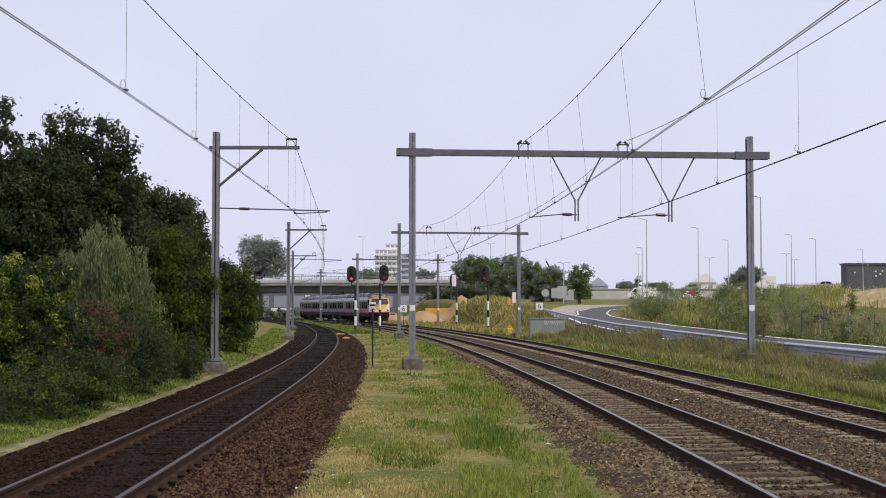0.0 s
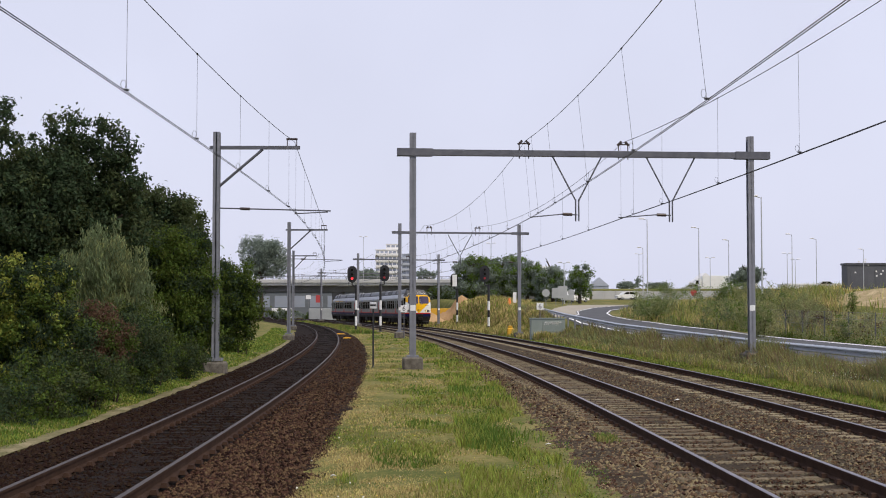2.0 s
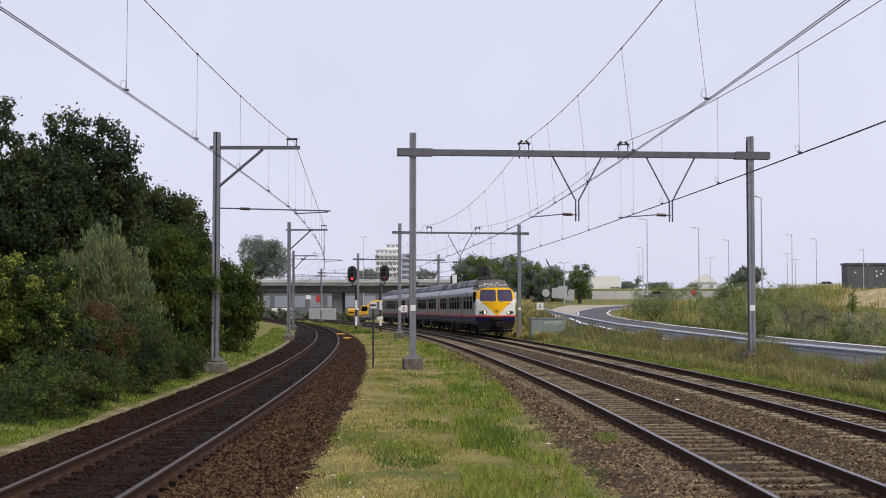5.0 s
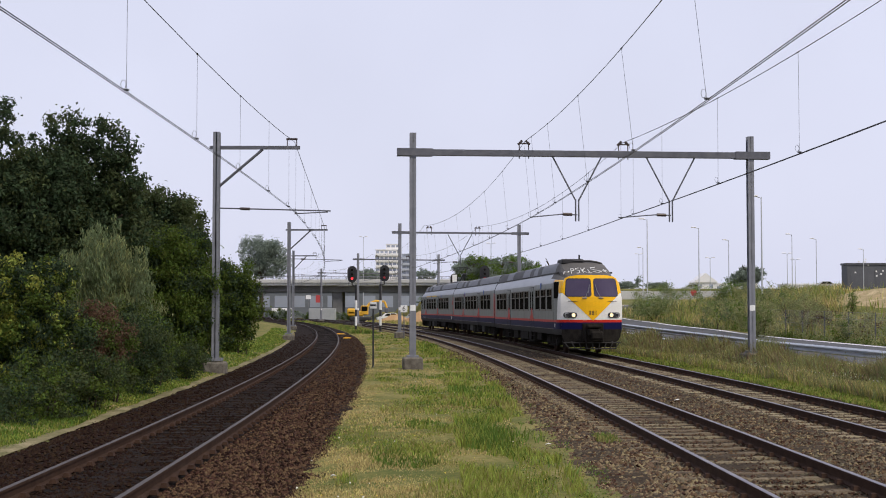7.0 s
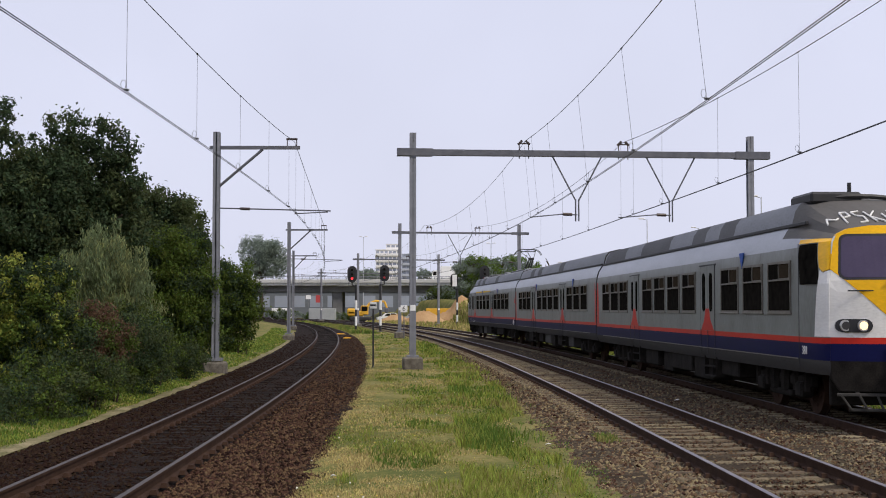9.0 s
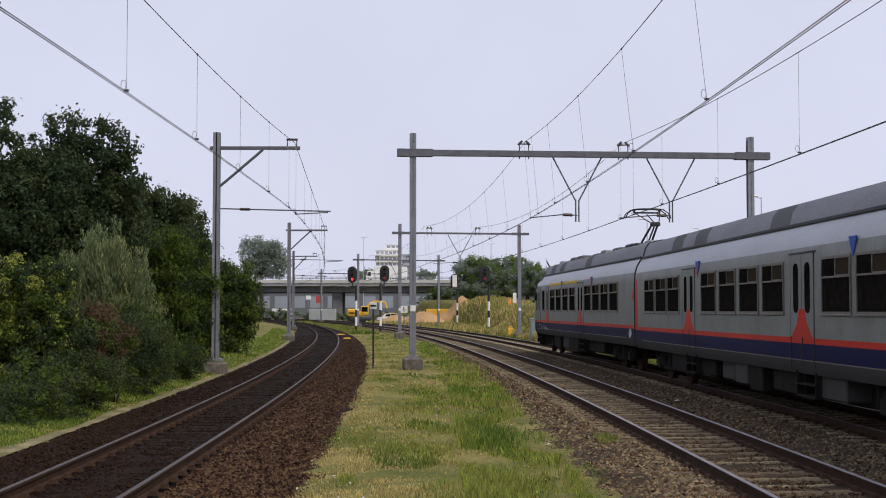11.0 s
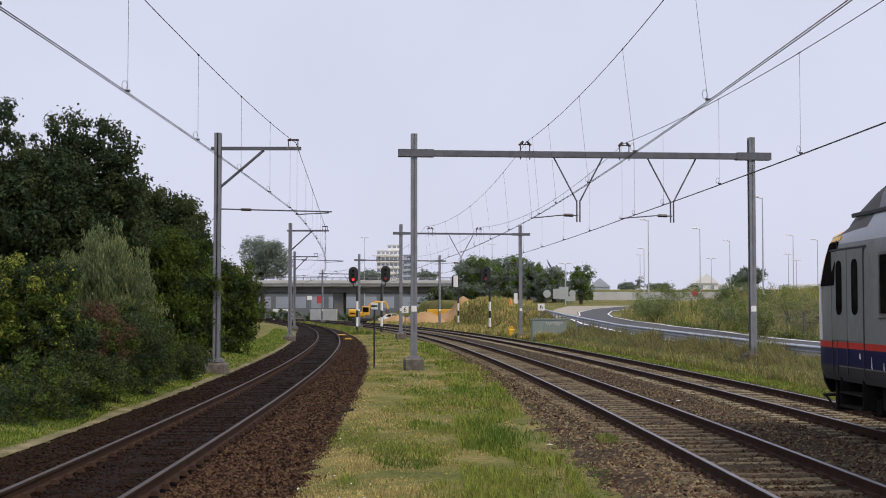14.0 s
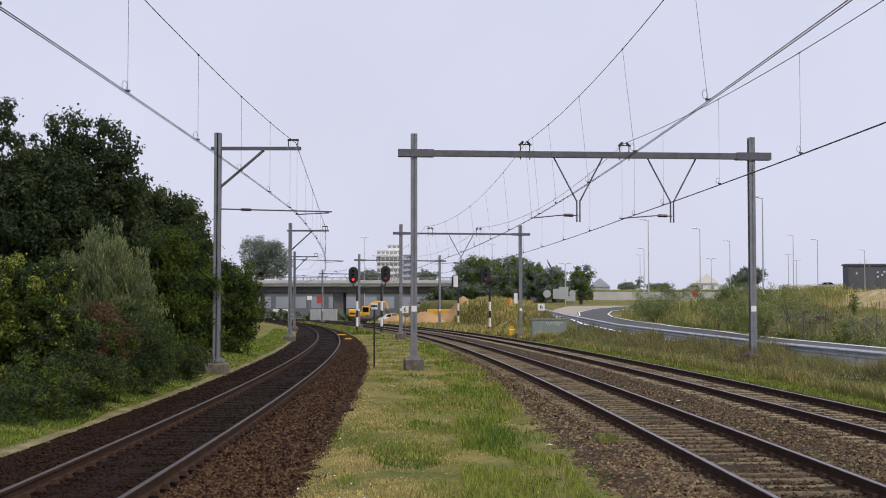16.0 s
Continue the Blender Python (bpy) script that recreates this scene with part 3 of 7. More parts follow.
    foliage("shrub", [(-7.86, 30, 0.50, 0.72, 1.12, 0.6), (-8.15, 27.5, 0.36, 0.85, 1.12, 0.72), (-8.35, 26.0, 0.20, 0.63, 1.12, 0.57), (-7.98, 35, 0.75, 0.85, 1.0, 0.95), (-8.15, 38.5, 0.45, 0.6, 1.0, 0.5), (-7.95, 32.4, 0.35, 0.5, 0.9, 0.45), (-8.2, 42.5, 0.5, 0.7, 1.3, 0.6)], 25000, 0.049, [GREEN, DARK, DARK2, DARK, GREEN, DARK2], 10,
            "low green shrub at the foot of the thicket", "bush", None, "")
    foliage("shrub", [(-8.99, 31, 1.12, 0.88, 1.12, 1.03), (-8.77, 38, 1.23, 1.09, 1.12, 1.27), (-9.27, 29, 0.81, 0.83, 1.12, 0.83)], 21000, 0.056, [DARK, DARK, GREEN], 12,
            "dark leafy shrub in the shade of the trees", "bush", None, "")
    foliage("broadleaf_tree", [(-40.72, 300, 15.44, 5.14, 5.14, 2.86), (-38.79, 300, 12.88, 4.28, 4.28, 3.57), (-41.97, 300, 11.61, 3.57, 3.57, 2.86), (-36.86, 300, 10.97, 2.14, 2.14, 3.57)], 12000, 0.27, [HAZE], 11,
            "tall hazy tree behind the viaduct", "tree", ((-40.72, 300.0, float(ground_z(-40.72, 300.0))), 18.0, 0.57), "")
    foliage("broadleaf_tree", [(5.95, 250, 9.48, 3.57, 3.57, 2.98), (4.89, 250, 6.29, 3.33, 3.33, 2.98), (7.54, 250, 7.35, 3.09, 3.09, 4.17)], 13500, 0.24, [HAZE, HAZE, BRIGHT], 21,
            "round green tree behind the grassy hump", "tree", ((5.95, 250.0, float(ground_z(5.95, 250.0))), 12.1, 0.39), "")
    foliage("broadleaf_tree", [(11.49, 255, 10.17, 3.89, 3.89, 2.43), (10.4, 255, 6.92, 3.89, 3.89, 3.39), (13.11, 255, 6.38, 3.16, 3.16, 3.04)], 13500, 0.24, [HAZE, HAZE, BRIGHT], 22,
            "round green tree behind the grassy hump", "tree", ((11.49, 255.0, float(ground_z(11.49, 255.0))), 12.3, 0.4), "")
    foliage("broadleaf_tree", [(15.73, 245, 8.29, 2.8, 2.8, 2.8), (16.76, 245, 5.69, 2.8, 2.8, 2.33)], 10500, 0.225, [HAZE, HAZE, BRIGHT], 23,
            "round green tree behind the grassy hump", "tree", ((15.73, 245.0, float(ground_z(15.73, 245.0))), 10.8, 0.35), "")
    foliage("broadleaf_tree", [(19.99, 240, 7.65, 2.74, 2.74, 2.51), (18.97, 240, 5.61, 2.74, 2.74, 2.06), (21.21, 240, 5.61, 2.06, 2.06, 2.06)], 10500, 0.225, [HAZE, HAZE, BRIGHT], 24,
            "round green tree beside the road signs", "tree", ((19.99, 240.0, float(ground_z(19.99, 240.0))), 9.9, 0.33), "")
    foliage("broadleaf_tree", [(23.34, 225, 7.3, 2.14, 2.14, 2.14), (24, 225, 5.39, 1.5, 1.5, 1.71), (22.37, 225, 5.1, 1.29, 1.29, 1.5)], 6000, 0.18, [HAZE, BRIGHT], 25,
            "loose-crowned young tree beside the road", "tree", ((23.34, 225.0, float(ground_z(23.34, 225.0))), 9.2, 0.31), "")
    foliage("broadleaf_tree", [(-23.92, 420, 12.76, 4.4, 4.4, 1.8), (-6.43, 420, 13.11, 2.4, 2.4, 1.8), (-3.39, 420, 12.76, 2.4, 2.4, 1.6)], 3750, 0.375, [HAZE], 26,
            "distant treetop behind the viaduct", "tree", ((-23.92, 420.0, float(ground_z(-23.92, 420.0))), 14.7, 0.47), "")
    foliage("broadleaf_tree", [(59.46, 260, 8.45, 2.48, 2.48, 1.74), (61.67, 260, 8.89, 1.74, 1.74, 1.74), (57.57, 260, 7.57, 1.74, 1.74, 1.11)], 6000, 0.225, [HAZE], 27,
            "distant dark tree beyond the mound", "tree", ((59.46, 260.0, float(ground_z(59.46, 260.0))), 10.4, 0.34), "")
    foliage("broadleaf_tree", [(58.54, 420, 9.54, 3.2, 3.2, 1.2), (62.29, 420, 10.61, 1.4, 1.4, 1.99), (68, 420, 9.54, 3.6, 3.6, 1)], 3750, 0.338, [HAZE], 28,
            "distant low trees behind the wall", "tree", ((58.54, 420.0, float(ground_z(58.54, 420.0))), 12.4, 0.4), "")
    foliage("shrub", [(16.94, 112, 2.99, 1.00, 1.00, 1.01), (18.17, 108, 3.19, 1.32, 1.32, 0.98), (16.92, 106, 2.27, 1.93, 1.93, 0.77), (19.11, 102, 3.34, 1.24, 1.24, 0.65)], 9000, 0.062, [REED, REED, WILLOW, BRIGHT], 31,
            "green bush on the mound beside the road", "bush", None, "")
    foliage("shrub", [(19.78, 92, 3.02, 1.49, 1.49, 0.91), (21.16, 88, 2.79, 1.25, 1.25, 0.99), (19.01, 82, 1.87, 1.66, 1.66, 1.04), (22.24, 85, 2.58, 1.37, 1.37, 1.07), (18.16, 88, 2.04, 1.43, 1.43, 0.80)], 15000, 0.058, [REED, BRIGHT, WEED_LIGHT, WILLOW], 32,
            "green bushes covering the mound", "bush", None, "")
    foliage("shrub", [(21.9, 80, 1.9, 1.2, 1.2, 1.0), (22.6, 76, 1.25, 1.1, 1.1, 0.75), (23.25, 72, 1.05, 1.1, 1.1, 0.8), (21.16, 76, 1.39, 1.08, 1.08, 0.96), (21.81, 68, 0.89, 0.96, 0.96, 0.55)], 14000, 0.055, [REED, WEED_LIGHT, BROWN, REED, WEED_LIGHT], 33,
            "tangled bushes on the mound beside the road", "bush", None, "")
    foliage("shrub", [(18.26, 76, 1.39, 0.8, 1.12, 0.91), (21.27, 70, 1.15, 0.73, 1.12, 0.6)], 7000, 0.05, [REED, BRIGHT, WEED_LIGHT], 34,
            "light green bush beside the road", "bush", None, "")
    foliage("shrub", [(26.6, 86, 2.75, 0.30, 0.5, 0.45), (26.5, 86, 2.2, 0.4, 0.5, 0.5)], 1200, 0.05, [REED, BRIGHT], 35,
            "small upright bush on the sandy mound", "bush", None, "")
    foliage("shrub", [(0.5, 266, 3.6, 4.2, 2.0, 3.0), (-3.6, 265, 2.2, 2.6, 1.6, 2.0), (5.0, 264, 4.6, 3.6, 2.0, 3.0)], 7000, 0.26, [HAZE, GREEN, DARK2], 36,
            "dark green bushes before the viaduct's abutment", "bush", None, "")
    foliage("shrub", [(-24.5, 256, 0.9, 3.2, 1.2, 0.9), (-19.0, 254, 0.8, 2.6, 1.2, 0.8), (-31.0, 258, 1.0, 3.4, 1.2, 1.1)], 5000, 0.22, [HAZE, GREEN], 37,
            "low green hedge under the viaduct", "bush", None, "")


def build_unseen_trees():
    """Unseen dark trees added behind the thicket, to darken reflections in the train's side."""
    rng = random.Random(6)
    for k in range(9):
        y = 92 + k * 17
        x = track_a(y) - 17 - k * 2.2 - rng.uniform(0, 3)
        foliage("broadleaf_tree", [(x, y, 6.5, 5.0, 8.0, 3.6), (x - 2, y + 3, 3.4, 5.0, 8.0, 3.2)], 2600, 0.42, [DARK, DARK2], 60 + k,
                "unseen dark green tree added to darken the train's reflections", "tree", ((x, y, float(ground_z(x, y))), 8.5, 0.3), "wood beside the line")


build_plants()
build_unseen_trees()


# ---- way of the train ----
S_T = [(0, 182.0), (2, 147.3), (4, 111.8), (7, 58.3), (8, 40.8), (9, 23.3), (10.2, 3.6), (11.5, -16.7), (12, -24.0), (13, -38.5), (14, -51.8), (16, -76.5)]
_t = np.array([r[0] for r in S_T], float)
_s = np.array([r[1] for r in S_T], float)
_m = np.gradient(_s, _t)


def train_s(t):
    """Way of the train's nose along the line at t seconds (Hermite)."""
    i = int(np.clip(np.searchsorted(_t, t) - 1, 0, len(_t) - 2))
    h = _t[i + 1] - _t[i]
    u = (t - _t[i]) / h
    return ((2 * u ** 3 - 3 * u ** 2 + 1) * _s[i] + (u ** 3 - 2 * u ** 2 + u) * h * _m[i]
            + (-2 * u ** 3 + 3 * u ** 2) * _s[i + 1] + (u ** 3 - u ** 2) * h * _m[i + 1])


LINE_Y = np.arange(-190, 330, 1.0)
LINE_X = track_c(LINE_Y)
LINE_S = np.concatenate([[0], np.cumsum(np.hypot(np.diff(LINE_X), np.diff(LINE_Y)))])
LINE_S = LINE_S - np.interp(-80, LINE_Y, LINE_S) - 80


def line_point(s):
    return float(np.interp(s, LINE_S, LINE_X)), float(np.interp(s, LINE_S, LINE_Y))


def car_pose(s_front, length=25.2, pivot=3.6):
    """A car's pose: its origin between the bogies at rail height, its nose towards -y."""
    ax, ay = line_point(s_front + pivot)
    bx, by = line_point(s_front + length - pivot)
    yaw = math.degrees(math.atan2(-(bx - ax), by - ay))
    return pose((ax + bx) / 2, (ay + by) / 2, RISE * (ay + by) / 2, 0, 0, yaw)


CARS = []

# ---- train ----
def paint(name, c, rough=0.45, dirt=0.5, spec=0.08):
    return mat(name, c, tuple(k * dirt for k in c), tuple(k * 0.85 for k in c), rough=rough, scale=0.9, fine=14, bump=0.03, spread=(0.38, 0.78), stretch=(1, 0.5, 2.0), spec=spec)


BODY_GREY = mat("train_grey", (0.200, 0.214, 0.200), (0.066, 0.058, 0.047), (0.158, 0.163, 0.150), rough=0.42, scale=0.8, fine=9, bump=0.03, spread=(0.40, 0.80), stretch=(1, 1.4, 0.7), spec=0.16)
# roof shoulder: sky sheen is put into the pale bluish paint, besides its gloss
ROOF_SIDE = paint("train_roof_sheen", (0.33, 0.35, 0.39), rough=0.34, dirt=0.6, spec=0.45)
ROOF_GREY = paint("train_roof", (0.27, 0.28, 0.30), rough=0.7, dirt=0.4)
ROOF_DARK = paint("train_roof_patch", (0.14, 0.14, 0.145), rough=0.8)
CAB_TOP = paint("cab_top_grey", (0.115, 0.11, 0.105), rough=0.6)
BLUE = paint("train_blue", (0.007, 0.009, 0.055), rough=0.5)
RED = paint("train_red", (0.52, 0.034, 0.022), rough=0.4, dirt=0.7)
SKIRT = paint("train_skirt", (0.06, 0.058, 0.056), rough=0.7)
CAB_WHITE = paint("cab_white", (0.78, 0.77, 0.74), rough=0.35, dirt=0.6, spec=0.3)
CAB_YELLOW = paint("cab_yellow", (0.90, 0.49, 0.010), rough=0.35, dirt=0.82, spec=0.2)
STRIPE_YELLOW = paint("stripe_yellow", (0.80, 0.50, 0.02), dirt=0.8)
# grime, darkened further for the shade beneath the cars
UNDER = mat("underframe_grime_shade", (0.010, 0.009, 0.008), (0.026, 0.023, 0.020), rough=0.9, scale=4, fine=40, bump=0.3)
GLASS = mat("train_window_glass", (0.005, 0.0048, 0.0045), (0.019, 0.017, 0.014), rough=0.2, bump=0, scale=1.6, fine=6, spec=0.0)
SCREEN = mat("windscreen_glass", (0.055, 0.045, 0.085), (0.085, 0.07, 0.12), rough=0.12, bump=0, scale=0.9, spec=0.12)
# brown upper panes: light seen through the car is put into the colour
GLASS_LIGHT = mat("lit_through_glass", (0.022, 0.017, 0.012), (0.062, 0.048, 0.034), rough=0.3, bump=0, scale=1.1, spec=0.0)
FRAME = mat("window_frame_metal", (0.115, 0.103, 0.085), (0.18, 0.165, 0.14), rough=0.5, metal=0.4, bump=0)
GUARD = mat("guard_paint", (0.020, 0.019, 0.018), (0.040, 0.037, 0.034), rough=0.8, scale=4, bump=0.1)
LAMP_ON = glow("headlight_on", (1.0, 0.74, 0.36), 1.4)
CHROME = mat("lamp_ring", (0.4, 0.4, 0.4), (0.5, 0.5, 0.5), rough=0.3, metal=0.8, bump=0)
CHALK = mat("white_spray_paint", (0.72, 0.72, 0.70), (0.62, 0.62, 0.6), rough=0.8, bump=0)

HALF = 12.6
# right half of the section from the skirt up: x, z, and the zone above each point
SECTION = [(1.36, 0.84), (1.43, 0.98), (1.45, 1.10), (1.45, 1.395), (1.45, 1.50), (1.45, 2.2), (1.45, 2.9), (1.43, 3.14), (1.36, 3.36), (1.24, 3.555),
           (1.22, 3.575), (1.195, 3.60), (1.17, 3.63), (1.10, 3.90), (0.98, 4.07), (0.6, 4.17), (0.0, 4.20)]
ZONES = [SKIRT, SKIRT, BLUE, RED, BODY_GREY, BODY_GREY, BODY_GREY, ROOF_SIDE, ROOF_SIDE, ROOF_SIDE, BLACK, BLACK, ROOF_GREY, ROOF_GREY, ROOF_GREY, ROOF_GREY]
ZONE_LIST = [SKIRT, BLUE, RED, BODY_GREY, ROOF_SIDE, BLACK, ROOF_GREY, ROOF_DARK, CAB_TOP]


def nose_lean(z):
    return 0.30 * max(0.0, z - 2.45)


def nose_y(x, z):
    """The cab's front, in metres along the car from its middle, nose towards -y."""
    return -HALF - 0.40 * (1 - min(1.0, (x / 1.32) ** 2)) + nose_lean(z) + 0.06 * max(0.0, 1.2 - z)


def hull_point(x, z, u, cab):
    """A section point at u metres behind the end; a cab end is rounded in plan and its roof slopes down."""
    y = -HALF + u
    if cab and u < 2.6:
        w = min(1.0, 0.91 + 0.09 * (max(u, 0) / 0.6) ** 0.5)
        x *= w
        top = 3.46 + 0.74 * min(1.0, u / 2.3)
        x *= 1 - 0.10 * max(0.0, min(1.0, (z - 2.4) / 1.06)) * max(0.0, 1 - u / 1.3)
        if z > 3.2:
            z = 3.2 + (z - 3.2) * (top - 3.2) / (4.20 - 3.2)
        y += nose_lean(z) * (1 - min(1.0, u / 2.6))
    return x, y, z


def build_hull(car, cab_front, cab_rear):
    us = [0.0, 0.05, 0.15, 0.3, 0.5, 0.75, 1.3, 1.9, 2.6] if cab_front else [0.12, 0.3]
    us += [4.2 + k * 1.4 for k in range(13)]
    back = [2.6, 1.9, 1.3, 0.75, 0.5, 0.3, 0.15, 0.05, 0.0] if cab_rear else [0.3, 0.12]
    prof = [(x, z) for x, z in SECTION] + [(-x, z) for x, z in SECTION[-2::-1]]
    zone = ZONES + ZONES[::-1]
    n = len(prof)
    rows = []
    for u in us:
        rows.append([hull_point(x, z, u, cab_front) for x, z in prof])
    for u in back:
        rows.append([(lambda p: (p[0], -p[1], p[2]))(hull_point(x, z, u, cab_rear)) for x, z in prof])
    v = [p for r in rows for p in r]
    f, mi = [], []
    rng = random.Random(5)
    dark = [rng.random() < 0.3 for _ in rows]
    for i in range(len(rows) - 1):
        for k in range(n - 1):
            f.append((i * n + k, (i + 1) * n + k, (i + 1) * n + k + 1, i * n + k + 1))
            m = zone[k]
            end_cab = (cab_front and i < 8) or (cab_rear and i > len(rows) - 10)
            if end_cab and m in (ROOF_SIDE, BLACK, ROOF_GREY) and 7 < k < n - 9:
                m = CAB_TOP
            elif m is ROOF_GREY and dark[i] and 11 < k < n - 13:
                m = ROOF_DARK
            mi.append(ZONE_LIST.index(m))
        f.append((i * n + n - 1, (i + 1) * n + n - 1, (i + 1) * n, i * n))
        mi.append(0)
    for i in (0, len(rows) - 1):
        f.append([i * n + k for k in (range(n) if i else range(n - 1, -1, -1))])
        mi.append(0)
    ob = mesh_object("body", v, f, ZONE_LIST, car, mi, smooth=True)
    ob.data.set_sharp_from_angle(angle=radians(24))
    return ob


def face_panel(name, outline, material, car, lift, flip, label=""):
    """A painted panel that follows the curved cab front; outline in (x, z)."""
    bm = B()
    bm.faces.new([bm.verts.new((x, 0, z)) for x, z in outline])
    for a in np.arange(-1.2, 1.21, 0.15):
        bmesh.ops.bisect_plane(bm, geom=bm.verts[:] + bm.edges[:] + bm.faces[:], plane_co=(a, 0, 0), plane_no=(1, 0, 0))
    for a in np.arange(0.9, 3.5, 0.2):
        bmesh.ops.bisect_plane(bm, geom=bm.verts[:] + bm.edges[:] + bm.faces[:], plane_co=(0, 0, a), plane_no=(0, 0, 1))
    for p in bm.verts:
        x = p.co.x
        y = nose_y(x, p.co.z) - lift
        p.co = Vector((x, y, p.co.z)) if not flip else Vector((-x, -y, p.co.z))
    bmesh.ops.recalc_face_normals(bm, faces=bm.faces[:])
    r = bmesh.ops.extrude_face_region(bm, geom=bm.faces[:])
    for e in r["geom"]:
        if isinstance(e, bmesh.types.BMVert):
            e.co.y += 0.10 if not flip else -0.10
    bmesh.ops.recalc_face_normals(bm, faces=bm.faces[:])
    return part(name, bm, material, car, label)


def round_outline(x0, x1, z0, z1, r, skew=0.0):
    pts = []
    for cx, cz, a0 in ((x1 - r, z1 - r, 0), (x0 + r, z1 - r, 90), (x0 + r, z0 + r, 180), (x1 - r, z0 + r, 270)):
        for k in range(4):
            a = math.radians(a0 + k * 30)
            pts.append((cx + r * math.cos(a) + (skew * (cz - z0) if cx > (x0 + x1) / 2 else 0.0), cz + r * math.sin(a)))
    return pts


def build_cab(car, flip, lit):
    s = -1 if flip else 1

    def place(x, y, z):
        return (s * x, s * y, z)

    W = 1.318
    V = 1.18
    face_panel("cab_front", [(-W, 1.51), (W, 1.51), (W, 2.4), (V + 0.03, 3.18), (V - 0.05, 3.32), (V - 0.22, 3.41), (V - 0.55, 3.46), (-V + 0.55, 3.46), (-V + 0.22, 3.41), (-V + 0.05, 3.32), (-V - 0.03, 3.18), (-W, 2.4)], CAB_WHITE, car, 0.012, flip, "white cab front, dusty at the edges")
    face_panel("yellow_panel", [(-V + 0.55, 3.465), (-V + 0.22, 3.415), (-V + 0.05, 3.325), (-V - 0.02, 3.18), (-1.29, 2.70), (0, 1.47), (1.29, 2.70), (V + 0.02, 3.18), (V - 0.05, 3.325), (V - 0.22, 3.415), (V - 0.55, 3.465)], CAB_YELLOW, car, 0.020, flip, "yellow wedge round the windscreens")
    face_panel("red_band", [(-W, 1.40), (W, 1.40), (W, 1.51), (-W, 1.51)], RED, car, 0.013, flip, "red band")
    face_panel("blue_apron", [(-W, 1.10), (W, 1.10), (W, 1.40), (-W, 1.40)], BLUE, car, 0.013, flip, "dark blue apron")
    face_panel("lower_apron", [(-1.16, 0.58), (1.16, 0.58), (W - 0.03, 0.78), (W, 1.10), (-W, 1.10), (-W + 0.03, 0.78)], UNDER, car, 0.012, flip, "dark grey apron")
    for q in (-1, 1):
        o = round_outline(0.05, 1.19, 2.51, 3.32, 0.12, -0.11)
        face_panel("windscreen_seal", [(q * x, z) for x, z in o], BLACK, car, 0.026, flip)
        o = round_outline(0.09, 1.15, 2.55, 3.28, 0.10, -0.11)
        face_panel("windscreen", [(q * x, z) for x, z in o], SCREEN, car, 0.032, flip, "dark violet-tinted windscreen")
        bm = B()
        y0 = nose_y(0.4, 2.5) - 0.06
        rod(bm, place(q * 0.34, y0, 2.47), place(q * 0.16, y0 + 0.05, 2.84), 0.012)
        rod(bm, place(q * 0.20, y0 + 0.03, 2.68), place(q * 0.13, y0 + 0.12, 3.04), 0.014)
        rod(bm, place(q * 0.26, y0, 2.46), place(q * 0.46, y0, 2.46), 0.025)
        part("wiper", bm, STEEL, car)
        bm = B()
        y1 = nose_y(0.9, 2.4) - 0.08
        rod(bm, place(q * 0.42, y1 - 0.05, 2.32), place(q * 1.08, y1 + 0.05, 2.32), 0.013)
        part("handrail", bm, BLACK, car)
        # lamp pod with two round lamps
        o = round_outline(0.68, 1.25, 1.60, 1.83, 0.11)
        pod = face_panel("lamp_pod", [(q * x, z) for x, z in o], BLACK, car, 0.05, flip)
        for cx, on in ((0.83, lit), (1.10, False)):
            yy = nose_y(cx, 1.71)
            bm = B()
            rod(bm, place(q * cx, yy - 0.045, 1.715), place(q * cx, yy - 0.075, 1.715), 0.105, 0.095, 16)
            part("lamp_ring", bm, CHROME, pod)
            bm = B()
            rod(bm, place(q * cx, yy - 0.06, 1.715), place(q * cx, yy - 0.085, 1.715), 0.078, 0.07, 16)
            part("lamp_lens", bm, LAMP_ON if on else BLACK, pod, "lit warm headlight" if on else "")
        # side window of the cab, its yellow surround and the white of the corner
        sg = s * q
        xs = [p[0] for p in SECTION]
        zs = [p[1] for p in SECTION]
        for pts, mt, nm, e in (([(0.32, 2.45), (1.20, 2.45), (1.20, 3.18), (0.40, 3.18)], GLASS, "cab_side_window", 0.020),
                               ([(0.0, 2.70), (0.16, 2.66), (0.28, 2.75), (0.36, 3.20), (1.26, 3.20), (1.26, 3.32), (0.0, 3.40)], CAB_YELLOW, "side_yellow_panel", 0.012),
                               ([(0.0, 1.515), (0.46, 1.515), (0.42, 1.9), (0.36, 2.3), (0.26, 2.70), (0.16, 2.64), (0.0, 2.68)], CAB_WHITE, "corner_white_panel", 0.010)):
            bm = B()
            bm.faces.new([bm.verts.new((u, 0, z)) for u, z in pts])
            for c in (0.03, 0.08, 0.15, 0.25, 0.33, 0.4, 0.5, 0.6, 0.9):
                bmesh.ops.bisect_plane(bm, geom=bm.verts[:] + bm.edges[:] + bm.faces[:], plane_co=(c, 0, 0), plane_no=(1, 0, 0))
            for c in np.arange(1.7, 3.4, 0.25):
                bmesh.ops.bisect_plane(bm, geom=bm.verts[:] + bm.edges[:] + bm.faces[:], plane_co=(0, 0, c), plane_no=(0, 0, 1))
            r = bmesh.ops.extrude_face_region(bm, geom=bm.faces[:])
            back = {v for v in r["geom"] if isinstance(v, bmesh.types.BMVert)}
            for v in bm.verts:
                u, z = v.co.x, v.co.z
                x, y, zz = hull_point(float(np.interp(z, zs, xs)), z, u, True)
                lift = -0.03 if v in back else e
                v.co = Vector((sg * (x + lift), s * (y - (0.012 if u < 0.1 else 0.0)), zz))
